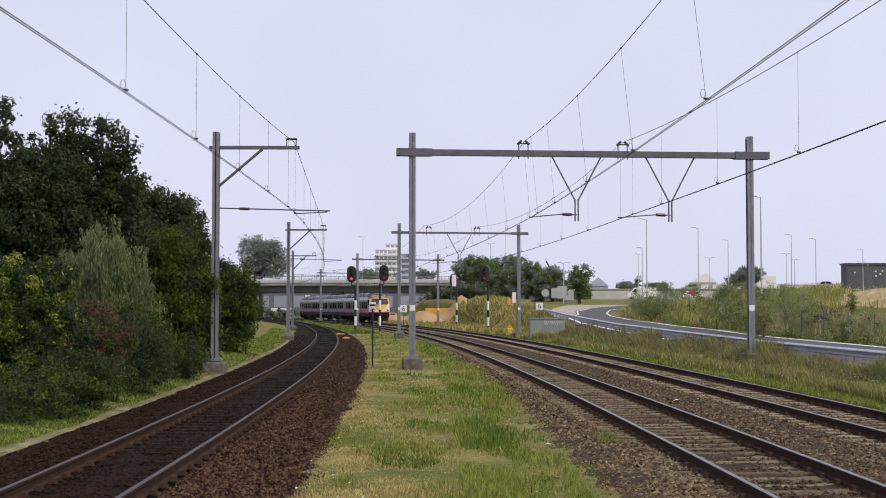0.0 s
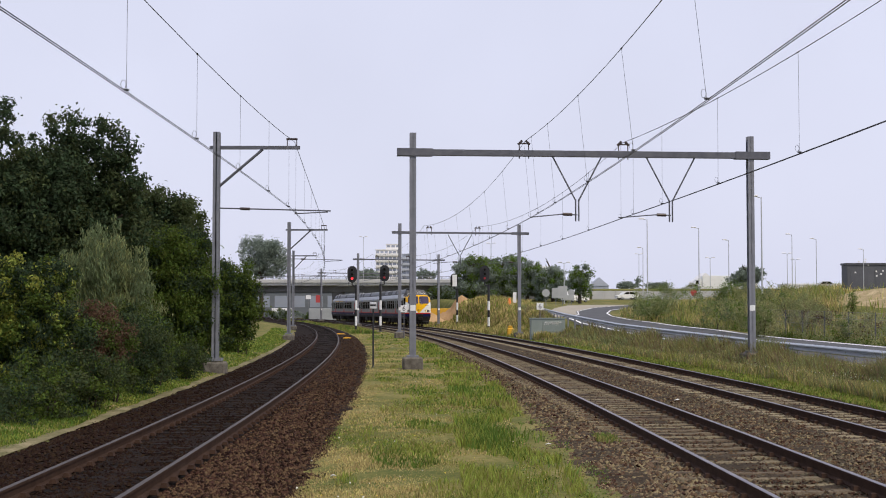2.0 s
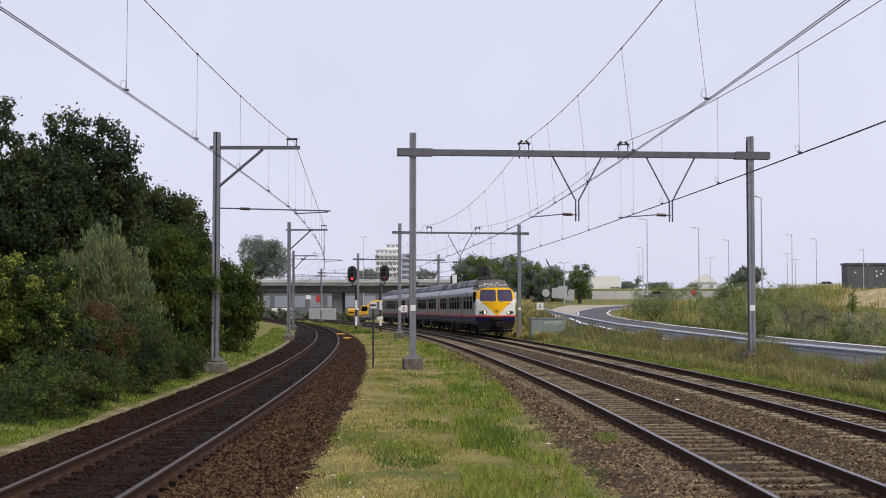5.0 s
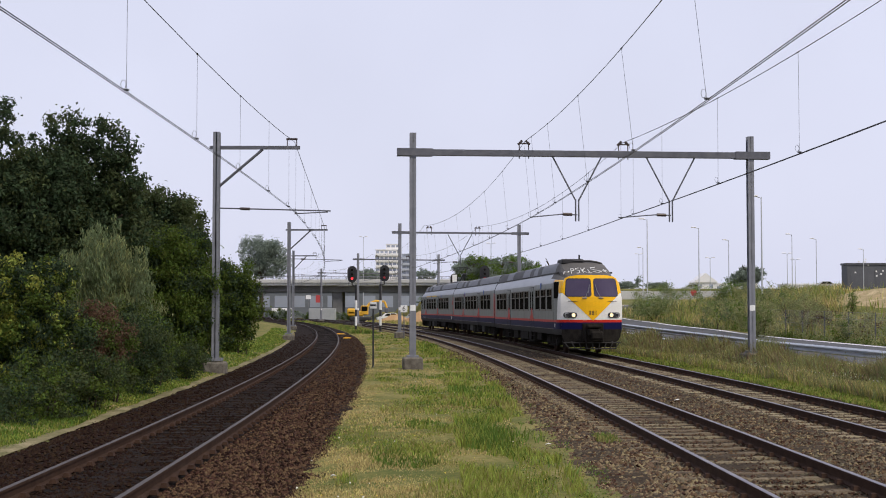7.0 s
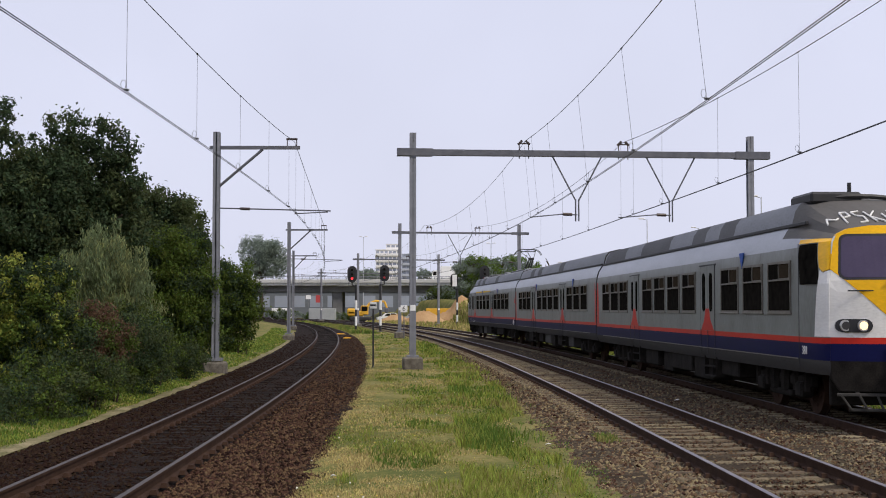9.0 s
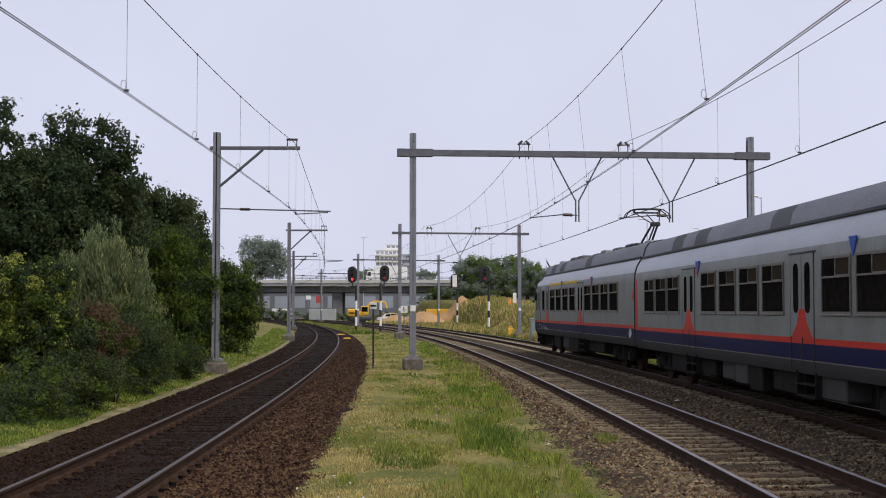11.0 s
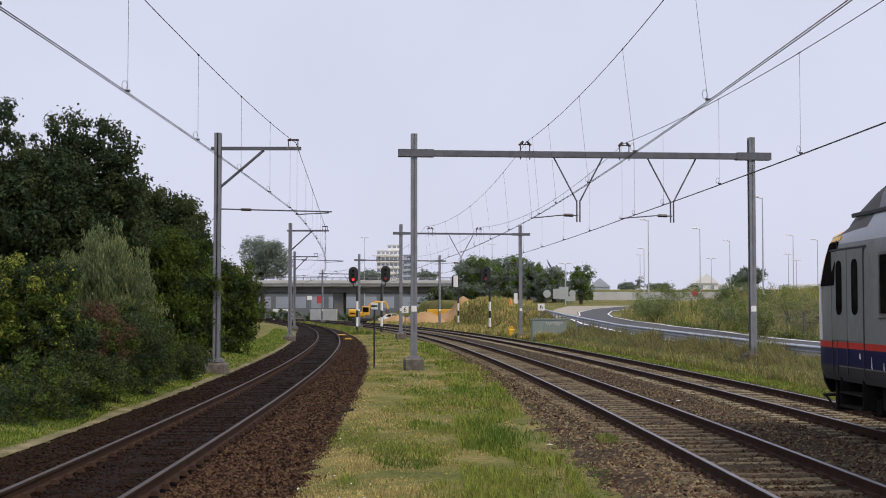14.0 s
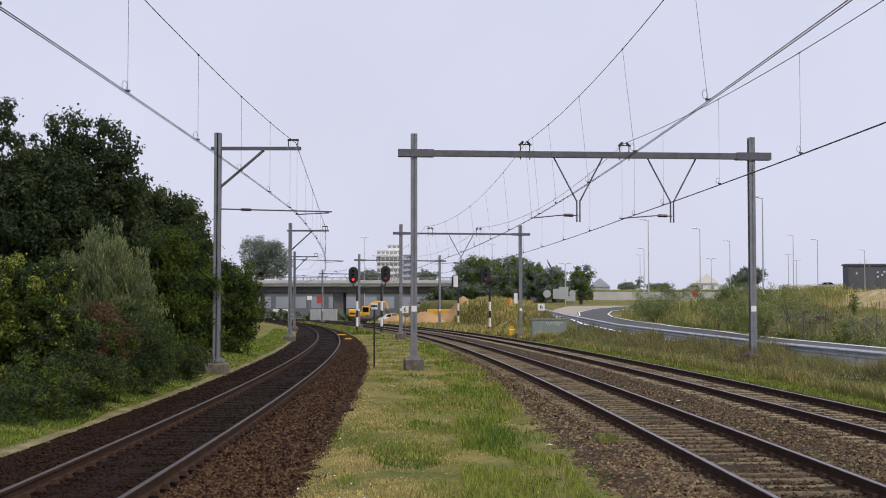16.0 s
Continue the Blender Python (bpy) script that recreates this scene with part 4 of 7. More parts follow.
            bmesh.ops.recalc_face_normals(bm, faces=bm.faces[:])
            part(nm, bm, mt, car)
    # coupler
    bm = B()
    yn = nose_y(0, 1.0)

    def cbox(x0, x1, ya, yb, z0, z1, bev=0.03):
        a, b = s * ya, s * yb
        box(bm, x0, x1, min(a, b), max(a, b), z0, z1, bev)

    cbox(-0.46, 0.46, yn - 0.05, yn + 0.05, 0.55, 1.36)
    cbox(-0.30, 0.30, yn - 0.42, yn - 0.02, 1.16, 1.30)
    cbox(-0.26, 0.26, yn - 0.40, yn + 0.2, 0.80, 1.12, 0.06)
    cbox(-0.16, 0.38, yn - 0.48, yn - 0.30, 0.66, 1.02, 0.06)
    rod(bm, place(-0.36, yn - 0.1, 1.05), place(-0.34, yn - 0.15, 0.45), 0.035)
    rod(bm, place(0.34, yn - 0.1, 1.05), place(0.42, yn - 0.15, 0.55), 0.035)
    part("coupler", bm, UNDER, car, "dark greasy automatic coupler")
    # obstacle guard: a bent bar above, one below, and the bars between
    guard = None
    for z, hw, bow in ((0.52, 1.25, 0.18), (0.26, 1.05, 0.22)):
        bm = B()
        for k in range(8):
            a, b = -hw + 2 * hw * k / 8, -hw + 2 * hw * (k + 1) / 8
            rod(bm, place(a, yn + 0.25 - bow * (1 - (a / hw) ** 2), z), place(b, yn + 0.25 - bow * (1 - (b / hw) ** 2), z), 0.03)
        if guard is None:
            guard = part("obstacle_guard", bm, GUARD, car)
        else:
            part("lower_bar", bm, GUARD, guard)
    for k in range(9):
        a = -1.2 + 2.4 * k / 8
        bm = B()
        rod(bm, place(a, yn + 0.22 - 0.15 * (1 - (a / 1.25) ** 2), 0.52), place(a * 0.85, yn + 0.2 - 0.2 * (1 - (a / 1.25) ** 2), 0.26), 0.022)
        part("guard_bar", bm, GUARD, guard)
    for a in (-0.9, 0.9):
        bm = B()
        rod(bm, place(a, yn + 0.5, 0.9), place(a, yn + 0.2, 0.5), 0.04)
        part("guard_hanger", bm, GUARD, guard)
    # added dark board that stands for the shade under the cab
    bm = B()
    cbox(-1.2, 1.2, yn + 0.75, yn + 0.85, 0.30, 0.95, 0.02)
    part("shade_board", bm, UNDER, car)
    if flip:
        return
    # roof housing and its rail
    bm = B()
    cbox(-0.95, 0.05, -HALF + 2.1, -HALF + 3.4, 4.02, 4.25, 0.05)
    part("roof_box", bm, BLACK, car)
    arc = [-0.9 + 1.8 * k / 8 for k in range(9)]
    v, f = tube_path([place(a, -HALF + 2.1 + 0.2 * a * a, 4.16 - 0.16 * abs(a) ** 3) for a in arc], 0.05, 6)
    mesh_object("roof_rail", v, f, BLACK, car)
    bm = B()
    rod(bm, place(-0.1, -HALF + 2.4, 4.2), place(-0.1, -HALF + 2.4, 4.45), 0.04)
    part("aerial", bm, BLACK, car)


def text_part(body, size, m, material, car, name="fleet_number"):
    cu = bpy.data.curves.new(name, "FONT")
    cu.body, cu.size, cu.align_x, cu.align_y, cu.extrude = body, size, "CENTER", "CENTER", 0.004
    tmp = bpy.data.objects.new("lettering", cu)
    scene.collection.objects.link(tmp)
    me = bpy.data.meshes.new_from_object(tmp.evaluated_get(bpy.context.evaluated_depsgraph_get()))
    bpy.data.objects.remove(tmp)
    bpy.data.curves.remove(cu)
    me.materials.clear()
    me.materials.append(material)
    ob = new(name, me)
    ob.parent = car
    ob.matrix_basis = m
    return ob


WINDOW_MESHES = {}


def side_window(car, y0, y1, side, z0=1.93, z1=2.92):
    """A framed window with sliding upper lights; y from the car's middle."""
    w = round(y1 - y0, 2)
    key = (w, z0, z1)
    if key not in WINDOW_MESHES:
        h = z1 - z0

        def ring(bm, y0_, y1_, a_, b_, wd, x0_, x1_):
            loops = []
            for e, x in ((0, x0_), (0, x1_), (wd, x1_), (wd, x0_)):
                loops.append([bm.verts.new((x, yy, zz)) for yy, zz in ((y0_ + e, a_ + e), (y1_ - e, a_ + e), (y1_ - e, b_ - e), (y0_ + e, b_ - e))])
            for i in range(4):
                p, q = loops[i], loops[(i + 1) % 4]
                for k in range(4):
                    bm.faces.new((p[k], p[(k + 1) % 4], q[(k + 1) % 4], q[k]))
            bmesh.ops.recalc_face_normals(bm, faces=bm.faces[:])

        def mesh_of(bm, name, m):
            me_ = bpy.data.meshes.new(name)
            bm.to_mesh(me_)
            bm.free()
            me_.materials.append(m)
            return me_

        bm = B()
        ring(bm, -w / 2, w / 2, z0, z1, 0.045, -0.02, 0.022)
        me = mesh_of(bm, "window", FRAME)
        pieces = []
        bm = B()
        box(bm, -0.02, 0.006, -w / 2 + 0.02, w / 2 - 0.02, z0 + 0.02, z1 - 0.02)
        pieces.append(("pane", mesh_of(bm, "pane", GLASS)))
        bm = B()
        box(bm, -0.02, 0.03, -w / 2 - 0.02, w / 2 + 0.02, z0 - 0.03, z0 + 0.002, 0.006)
        pieces.append(("sill", mesh_of(bm, "sill", FRAME)))
        if w > 1.0:
            bm = B()
            box(bm, -0.02, 0.028, -w / 2 + 0.04, w / 2 - 0.04, z0 + 0.62 * h, z0 + 0.655 * h, 0.006)
            pieces.append(("sash_bar", mesh_of(bm, "sash_bar", FRAME)))
            bm = B()
            box(bm, -0.02, 0.020, -0.03, 0.03, z0 + 0.65 * h, z1 - 0.04, 0.006)
            pieces.append(("mullion", mesh_of(bm, "mullion", FRAME)))
            bm = B()
            box(bm, -0.02, 0.012, 0.03, w / 2 - 0.05, z0 + 0.655 * h, z1 - 0.05, 0.004)
            pieces.append(("sliding_light", mesh_of(bm, "sliding_light", GLASS_LIGHT)))
            bm = B()
            ring(bm, 0.02, w / 2 - 0.035, z0 + 0.65 * h, z1 - 0.035, 0.02, -0.01, 0.034)
            pieces.append(("light_frame", mesh_of(bm, "light_frame", FRAME)))
        pm = pieces
        WINDOW_MESHES[key] = (me, pm)
    me, pm = WINDOW_MESHES[key]
    win = new("window", me)
    win.parent = car
    win.matrix_basis = pose(side * 1.45, (y0 + y1) / 2, 0, 0, 0, 0 if side > 0 else 180)
    for nm, data in pm:
        new(nm, data).parent = win


def side_door(car, y0, y1, side, leaves=2, chevron=True):
    """Leaves slightly proud, with tall rounded lights and a red chevron rising from the band."""
    sx = side * 1.45
    sg = 1 if side > 0 else -1
    w = (y1 - y0) / leaves
    for k in range(leaves):
        a, b = y0 + k * w, y0 + (k + 1) * w
        bm = B()
        box(bm, min(sx - sg * 0.03, sx + sg * 0.012), max(sx - sg * 0.03, sx + sg * 0.012), a + 0.014, b - 0.014, 1.52, 3.02, 0.005)
        leaf_ob = part("door_leaf", bm, BODY_GREY, car)
        bm = B()
        c = (a + b) / 2
        pts = round_outline(c - 0.15, c + 0.15, 1.95, 2.86, 0.12)
        bm.faces.new([bm.verts.new((sx + sg * 0.018, y, z)) for y, z in pts])
        r = bmesh.ops.extrude_face_region(bm, geom=bm.faces[:])
        for e in r["geom"]:
            if isinstance(e, bmesh.types.BMVert):
                e.co.x -= sg * 0.02
        bmesh.ops.recalc_face_normals(bm, faces=bm.faces[:])
        part("door_glass", bm, GLASS, leaf_ob)
    bm = B()
    for y in [y0 + k * w for k in range(leaves + 1)]:
        box(bm, min(sx, sx + sg * 0.010), max(sx, sx + sg * 0.010), y - 0.014, y + 0.014, 0.95, 3.05)
    box(bm, min(sx, sx + sg * 0.011), max(sx, sx + sg * 0.011), y0 - 0.12, y1 + 0.12, 3.03, 3.06)
    part("door_seal", bm, BLACK, car)
    if chevron:
        bm = B()
        c = (y0 + y1) / 2
        pts = [(c - 0.62, 1.505), (c + 0.62, 1.505), (c + 0.30, 1.75), (c + 0.16, 2.02), (c - 0.16, 2.02), (c - 0.30, 1.75)]
        bm.faces.new([bm.verts.new((sx + sg * 0.016, y, z)) for y, z in pts])
        r = bmesh.ops.extrude_face_region(bm, geom=bm.faces[:])
        for e in r["geom"]:
            if isinstance(e, bmesh.types.BMVert):
                e.co.x -= sg * 0.03
        bmesh.ops.recalc_face_normals(bm, faces=bm.faces[:])
        part("chevron", bm, RED, car, "red chevron under the door")


def panel_side(car, name, pts, side, lift, material, label=""):
    sx = side * 1.45
    sg = 1 if side > 0 else -1
    bm = B()
    bm.faces.new([bm.verts.new((sx + sg * lift, y, z)) for y, z in pts])
    r = bmesh.ops.extrude_face_region(bm, geom=bm.faces[:])
    for e in r["geom"]:
        if isinstance(e, bmesh.types.BMVert):
            e.co.x -= sg * (lift + 0.004)
    bmesh.ops.recalc_face_normals(bm, faces=bm.faces[:])
    return part(name, bm, material, car, label)


WHEELS = []
BOGIE_MESH = {}


def build_bogie(car, y):
    bm = B()
    for sx in (-1, 1):
        box(bm, sx * 1.0 - 0.09, sx * 1.0 + 0.09, -1.75, 1.75, 0.52, 0.74, 0.04)
        for k in (-1.28, 1.28):
            box(bm, sx * 1.05 - 0.13, sx * 1.05 + 0.13, k - 0.2, k + 0.2, 0.32, 0.62, 0.04)
            rod(bm, (sx * 1.08, k - 0.35, 0.45), (sx * 1.08, k - 0.35, 0.8), 0.09, sides=8)
            rod(bm, (sx * 1.08, k + 0.35, 0.45), (sx * 1.08, k + 0.35, 0.8), 0.09, sides=8)
        rod(bm, (sx * 1.1, -0.35, 0.4), (sx * 1.1, -0.35, 0.95), 0.13, sides=8)
        rod(bm, (sx * 1.1, 0.35, 0.4), (sx * 1.1, 0.35, 0.95), 0.13, sides=8)
        box(bm, sx * 1.05 - 0.1, sx * 1.05 + 0.1, -0.7, 0.7, 0.3, 0.42, 0.03)
    box(bm, -1.0, 1.0, -0.35, 0.35, 0.5, 0.8, 0.05)
    bogie = part("bogie", bm, UNDER, car, "dark grimy bogie frame")
    bogie.matrix_basis = pose(0, y, 0)
    for k in (-1.28, 1.28):
        bm = B()
        for sx in (-0.7525, 0.7525):
            rod(bm, (sx - 0.065, 0, 0), (sx + 0.065, 0, 0), 0.46, 0.46, 24)
            g = -1 if sx > 0 else 1
            rod(bm, (sx + g * 0.065, 0, 0), (sx + g * 0.09, 0, 0), 0.49, 0.49, 24)
            for h in range(6):
                a = h * math.pi / 3
                rod(bm, (sx * 1.09, 0.28 * math.cos(a), 0.28 * math.sin(a)), (sx * 1.105, 0.28 * math.cos(a), 0.28 * math.sin(a)), 0.05, sides=6)
        rod(bm, (-1.05, 0, 0), (1.05, 0, 0), 0.085, sides=10)
        wheel = part("wheelset", bm, RAIL_SIDE, car, "rust-brown wheelset")
        wheel.matrix_basis = pose(0, y + k, 0.46)
        WHEELS.append((wheel, y + k))


def underframe(car, seed):
    rng = random.Random(seed)
    bm = B()
    box(bm, -1.25, 1.25, -12.3, 12.3, 0.86, 0.98)
    # added dark box between the bogies, in place of the shade under the floor
    box(bm, -0.85, 0.85, -6.6, 6.6, 0.34, 0.9)
    part("floor_and_shade_box", bm, UNDER, car)
    y = -6.3
    while y < 6.0:
        ln = rng.uniform(0.9, 2.6)
        for sx in (-1, 1):
            bm = B()
            x0, x1 = sx * 0.5, sx * (1.28 + rng.uniform(-0.1, 0.06))
            box(bm, min(x0, x1), max(x0, x1), y, y + ln, rng.uniform(0.30, 0.5), 0.88, 0.03)
            part("equipment_box", bm, SKIRT if rng.random() < 0.18 else UNDER, car)
        y += ln + rng.uniform(0.15, 0.7)


def steps(car, y, side):
    bm = B()
    for k, z in enumerate((0.42, 0.64)):
        x0, x1 = side * 1.15, side * 1.42
        box(bm, min(x0, x1), max(x0, x1), y - 0.55, y + 0.55, z, z + 0.03)
    for e in (-0.55, 0.55):
        box(bm, min(side * 1.15, side * 1.40), max(side * 1.15, side * 1.40), y + e - 0.015, y + e + 0.015, 0.42, 0.9)
    part("door_steps", bm, UNDER, car)


def stroke(bm, pts, r):
    for a, b in zip(pts, pts[1:]):
        rod(bm, a, b, r, sides=5)


def build_railcar(index, label):
    car = tagged(empty("railcar"), label, "railcar", group="cars of the train")
    front, rear = index == 0, index == 2
    build_hull(car, front, rear)
    if front:
        wins = [(1.77, 3.28), (3.65, 5.16), (5.53, 7.04), (9.53, 11.04), (11.37, 12.88), (13.16, 14.67), (14.92, 16.43), (18.84, 20.35), (20.55, 22.06), (22.3, 23.81)]
        doors = [(7.64, 9.02), (17.0, 18.38)]
    elif rear:
        wins = [(2.8, 4.31), (4.55, 6.06), (6.3, 7.81), (8.1, 9.61), (11.85, 13.36), (13.8, 15.31), (15.73, 17.24), (17.65, 19.16), (21.0, 21.82)]
        doors = [(9.88, 11.26), (22.55, 24.15)]
    else:
        wins = [(2.0, 3.51), (3.75, 5.26), (5.5, 7.01), (9.25, 10.76), (11.05, 12.56), (12.85, 14.36), (14.65, 16.16), (18.65, 20.16), (20.3, 21.81), (22.0, 23.51)]
        doors = [(7.45, 8.83), (16.85, 18.23)]
    for side in (-1, 1):
        for a, b in wins:
            side_window(car, a - HALF, b - HALF, side)
        for a, b in doors:
            side_door(car, a - HALF, b - HALF, side, chevron=not (rear and a > 20))
            steps(car, (a + b) / 2 - HALF, side)
        if rear:
            side_door(car, 19.6 - HALF, 20.55 - HALF, side, leaves=1)
            panel_side(car, "yellow_stripe", [(11.4 - HALF, 3.07), (15.3 - HALF, 3.07), (15.3 - HALF, 3.16), (11.4 - HALF, 3.16)], side, 0.006, STRIPE_YELLOW, "yellow first-class stripe")
            panel_side(car, "yellow_stripe", [(15.75 - HALF, 3.07), (19.55 - HALF, 3.07), (19.55 - HALF, 3.16), (15.75 - HALF, 3.16)], side, 0.006, STRIPE_YELLOW, "yellow first-class stripe")
        emblem = {0: (5.25,), 1: (5.4, 16.5), 2: (15.5, 7.95)}[index]
        for e in emblem:
            panel_side(car, "class_mark", [(e - HALF - 0.2, 3.20), (e - HALF, 2.86), (e - HALF + 0.2, 3.20)], side, 0.009, BLUE_MARK, "blue triangle mark")
            if e in (7.95, 16.5):
                panel_side(car, "class_mark_edge", [(e - HALF + 0.28, 3.20), (e - HALF + 0.20, 3.20), (e - HALF + 0.0, 2.80), (e - HALF + 0.08, 2.80)], side, 0.0055, RED)
        # thin pale line under the blue, panel joints
        panel_side(car, "pale_line", [(-11.2, 1.085), (11.2, 1.085), (11.2, 1.105), (-11.2, 1.105)], side, 0.004, FRAME)
        for e in ([1.32] if front else []) + ([23.88] if rear else []):
            panel_side(car, "panel_joint", [(e - HALF - 0.013, 0.95), (e - HALF + 0.013, 0.95), (e - HALF + 0.013, 3.2), (e - HALF - 0.013, 3.2)], side, 0.005, BLACK)
        if not front:
            panel_side(car, "red_end_strip", [(-HALF + 0.15, 1.5), (-HALF + 0.40, 1.5), (-HALF + 0.40, 2.95), (-HALF + 0.15, 2.6)] if index == 1 else [(-HALF + 0.15, 2.3), (-HALF + 0.5, 2.3), (-HALF + 0.3, 2.6), (-HALF + 0.15, 2.6)], side, 0.006, RED, "red panel at the car's end")
        if not rear:
            panel_side(car, "red_end_strip", [(HALF - 0.55, 1.5), (HALF - 0.15, 1.5), (HALF - 0.15, 2.95), (HALF - 0.40, 2.95)], side, 0.006, RED, "red panel at the car's end")
    for side in (-1, 1):
        bm = B()
        a, b = side * 1.19, side * 1.25
        box(bm, min(a, b), max(a, b), -HALF + (1.5 if front else 0.15), HALF - (1.5 if rear else 0.15), 3.575, 3.645, 0.01)
        part("rain_gutter", bm, BLACK, car)
    for y in (-9.0, 9.0):
        build_bogie(car, y)
    underframe(car, 11 + index)
    if front:
        build_cab(car, False, True)
        text_part("381", 0.26, pose(0, nose_y(0, 1.8) - 0.026, 1.80, 90, 0, 0), BLACK, car)
        for side in (-1, 1):
            text_part("381", 0.22, pose(side * 1.458, -HALF + 0.98, 1.25, 90, 0, 90 * side), CHALK, car)
        # sprayed scribble on the cab's brow: loops and strokes only
        bm = B()

        def brow(x, k):
            z = 3.56 + 0.30 * k
            u = (z - 3.46) / 0.74 * 2.3 + 0.10 * x * x
            return (x * 1.05, -HALF + u + nose_lean(z) * (1 - min(1.0, u / 2.6)) - 0.02, z + 0.015 - 0.05 * x * x)

        marks = [[(-1.05, 0.0), (-0.98, 0.35), (-0.85, 0.25), (-0.78, 0.35)], [(-0.72, 0.0), (-0.66, 0.75), (-0.55, 0.75), (-0.54, 0.5), (-0.66, 0.4)],
                 [(-0.32, 0.8), (-0.46, 0.75), (-0.45, 0.5), (-0.33, 0.4), (-0.36, 0.05), (-0.5, 0.0)], [(-0.24, 0.75), (-0.20, 0.05)],
                 [(-0.05, 0.8), (-0.22, 0.42), (-0.06, 0.05)], [(0.04, 0.6), (0.06, 0.0)], [(-0.02, 0.02), (0.14, 0.02)],
                 [(0.40, 0.9), (0.20, 0.85), (0.20, 0.6), (0.42, 0.45), (0.6, 0.3), (0.45, 0.1), (0.22, 0.25)], [(0.75, 0.7), (0.80, 0.2)], [(0.68, 0.55), (0.88, 0.35)], [(0.86, 0.6), (0.70, 0.3)]]
        for line in marks:
            stroke(bm, [brow(*p) for p in line], 0.018)
        part("sprayed_scribble", bm, CHALK, car, "white sprayed scribble")
    if rear:
        bm = B()
        ring = [(-1.462, -HALF + 0.72 + 0.17 * math.cos(k * math.pi / 10), 1.24 + 0.13 * math.sin(k * math.pi / 10)) for k in range(21)]
        stroke(bm, ring, 0.014)
        stroke(bm, [(-1.462, -HALF + 0.70, 1.16), (-1.462, -HALF + 0.70, 1.32)], 0.018)
        part("oval_emblem", bm, CHALK, car, "white oval emblem")
        build_cab(car, True, False)
        rng = random.Random(8)
        for k in range(6):
            bm = B()
            y = 7.6 + k * 0.5 + rng.uniform(-0.1, 0.1)
            a = rng.uniform(0.04, 0.14)
            z = rng.uniform(1.02, 1.35)
            panel_side(car, "peeled_paint", [(y, z), (y + a, z + 0.02), (y + a * 0.8, z + rng.uniform(0.05, 0.2)), (y + 0.02, z + rng.uniform(0.03, 0.12))], -1, 0.0045, CHALK)
            bm.free()
    # roof gear
    rng = random.Random(20 + index)
    for k in range(9 if index == 2 else 0):
        y = -10 + k * 2.4 + rng.uniform(-0.2, 0.2)
        bm = B()
        w = rng.uniform(0.35, 0.7)
        box(bm, -w, w, y, y + rng.uniform(0.8, 1.9), 4.10, (4.24 if index == 2 else 4.205) + rng.uniform(0.0, 0.06 if index == 2 else 0.02), 0.04)
        part("roof_vent", bm, ROOF_GREY if rng.random() < 0.6 else ROOF_DARK, car)
    if index < 2:
        bm = B()
        for k in range(5):
            e = 0.03 * (k % 2)
            box(bm, -1.1 - e, 1.1 + e, HALF - 0.12 + k * 0.05, HALF - 0.07 + k * 0.05, 0.95, 3.5)
        part("gangway_bellows", bm, BLACK, car, "black folded gangway bellows")
    if index == 2:
        build_pantograph(car, -8.2)
    return car


BLUE_MARK = paint("mark_blue", (0.03, 0.09, 0.38))


def build_pantograph(car, y):
    """Single-arm pantograph raised to the wire."""
    panto = part("pantograph", (lambda b: (box(b, -0.7, 0.7, y - 0.9, y + 0.9, 4.18, 4.24, 0.02), b)[1])(B()), STEEL_DARK, car, "raised dark pantograph")
    bm = B()
    for sx in (-0.55, 0.55):
        for sy in (-0.7, 0.7):
            rod(bm, (sx, y + sy, 4.08), (sx, y + sy, 4.22), 0.05, sides=8)
    part("roof_insulators", bm, INSULATOR, panto)
    bm = B()
    rod(bm, (-0.18, y + 0.85, 4.25), (-0.10, y - 0.75, 4.88), 0.04, 0.035)
    rod(bm, (0.18, y + 0.85, 4.25), (0.10, y - 0.75, 4.88), 0.04, 0.035)
    rod(bm, (0.0, y + 0.5, 4.25), (0.0, y - 0.6, 4.80), 0.03)
    box(bm, -0.16, 0.16, y - 0.9, y - 0.65, 4.80, 4.95, 0.04)
    part("lower_arm", bm, BLACK, panto)
    bm = B()
    rod(bm, (-0.12, y - 0.8, 4.9), (-0.45, y + 0.55, 5.36), 0.022, 0.018)
    rod(bm, (0.12, y - 0.8, 4.9), (0.45, y + 0.55, 5.36), 0.022, 0.018)
    rod(bm, (0.0, y - 0.9, 4.85), (0.0, y + 0.55, 5.30), 0.02)
    rod(bm, (-0.45, y + 0.55, 5.36), (0.45, y + 0.55, 5.36), 0.03)
    part("upper_arm", bm, BLACK, panto)
    bm = B()
    for dy in (0.35, 0.75):
        pts = [(-0.95, 5.15), (-0.82, 5.34), (-0.62, 5.46), (-0.3, 5.485), (0.3, 5.485), (0.62, 5.46), (0.82, 5.34), (0.95, 5.15)]
        stroke(bm, [(x * 0.85, y + dy, z) for x, z in pts], 0.02)
    for x in (-0.45, 0.45):
        rod(bm, (x, y + 0.35, 5.44), (x, y + 0.75, 5.44), 0.03)
        rod(bm, (x, y + 0.55, 5.36), (x, y + 0.55, 5.46), 0.03)
    part("collector_head", bm, BLACK, panto)


CARS.append(build_railcar(0, "grey railcar with yellow and white cab and lit headlights"))
CARS.append(build_railcar(1, "grey middle railcar with a red and blue band"))
CARS.append(build_railcar(2, "grey rear railcar with pantograph, yellow stripe and peeling paint"))


# ---- road beside the line ----
RAIL_Y = [-40, 20, 40, 52, 66, 81, 100, 125, 134]
RAIL_X = [22, 15.5, 13.4, 12.9, 11.7, 10.7, 9.4, 9.3, 9.6]


def drape(x, y, lift=0.0):
    return (x, y, float(ground_z(x, y)) + lift)


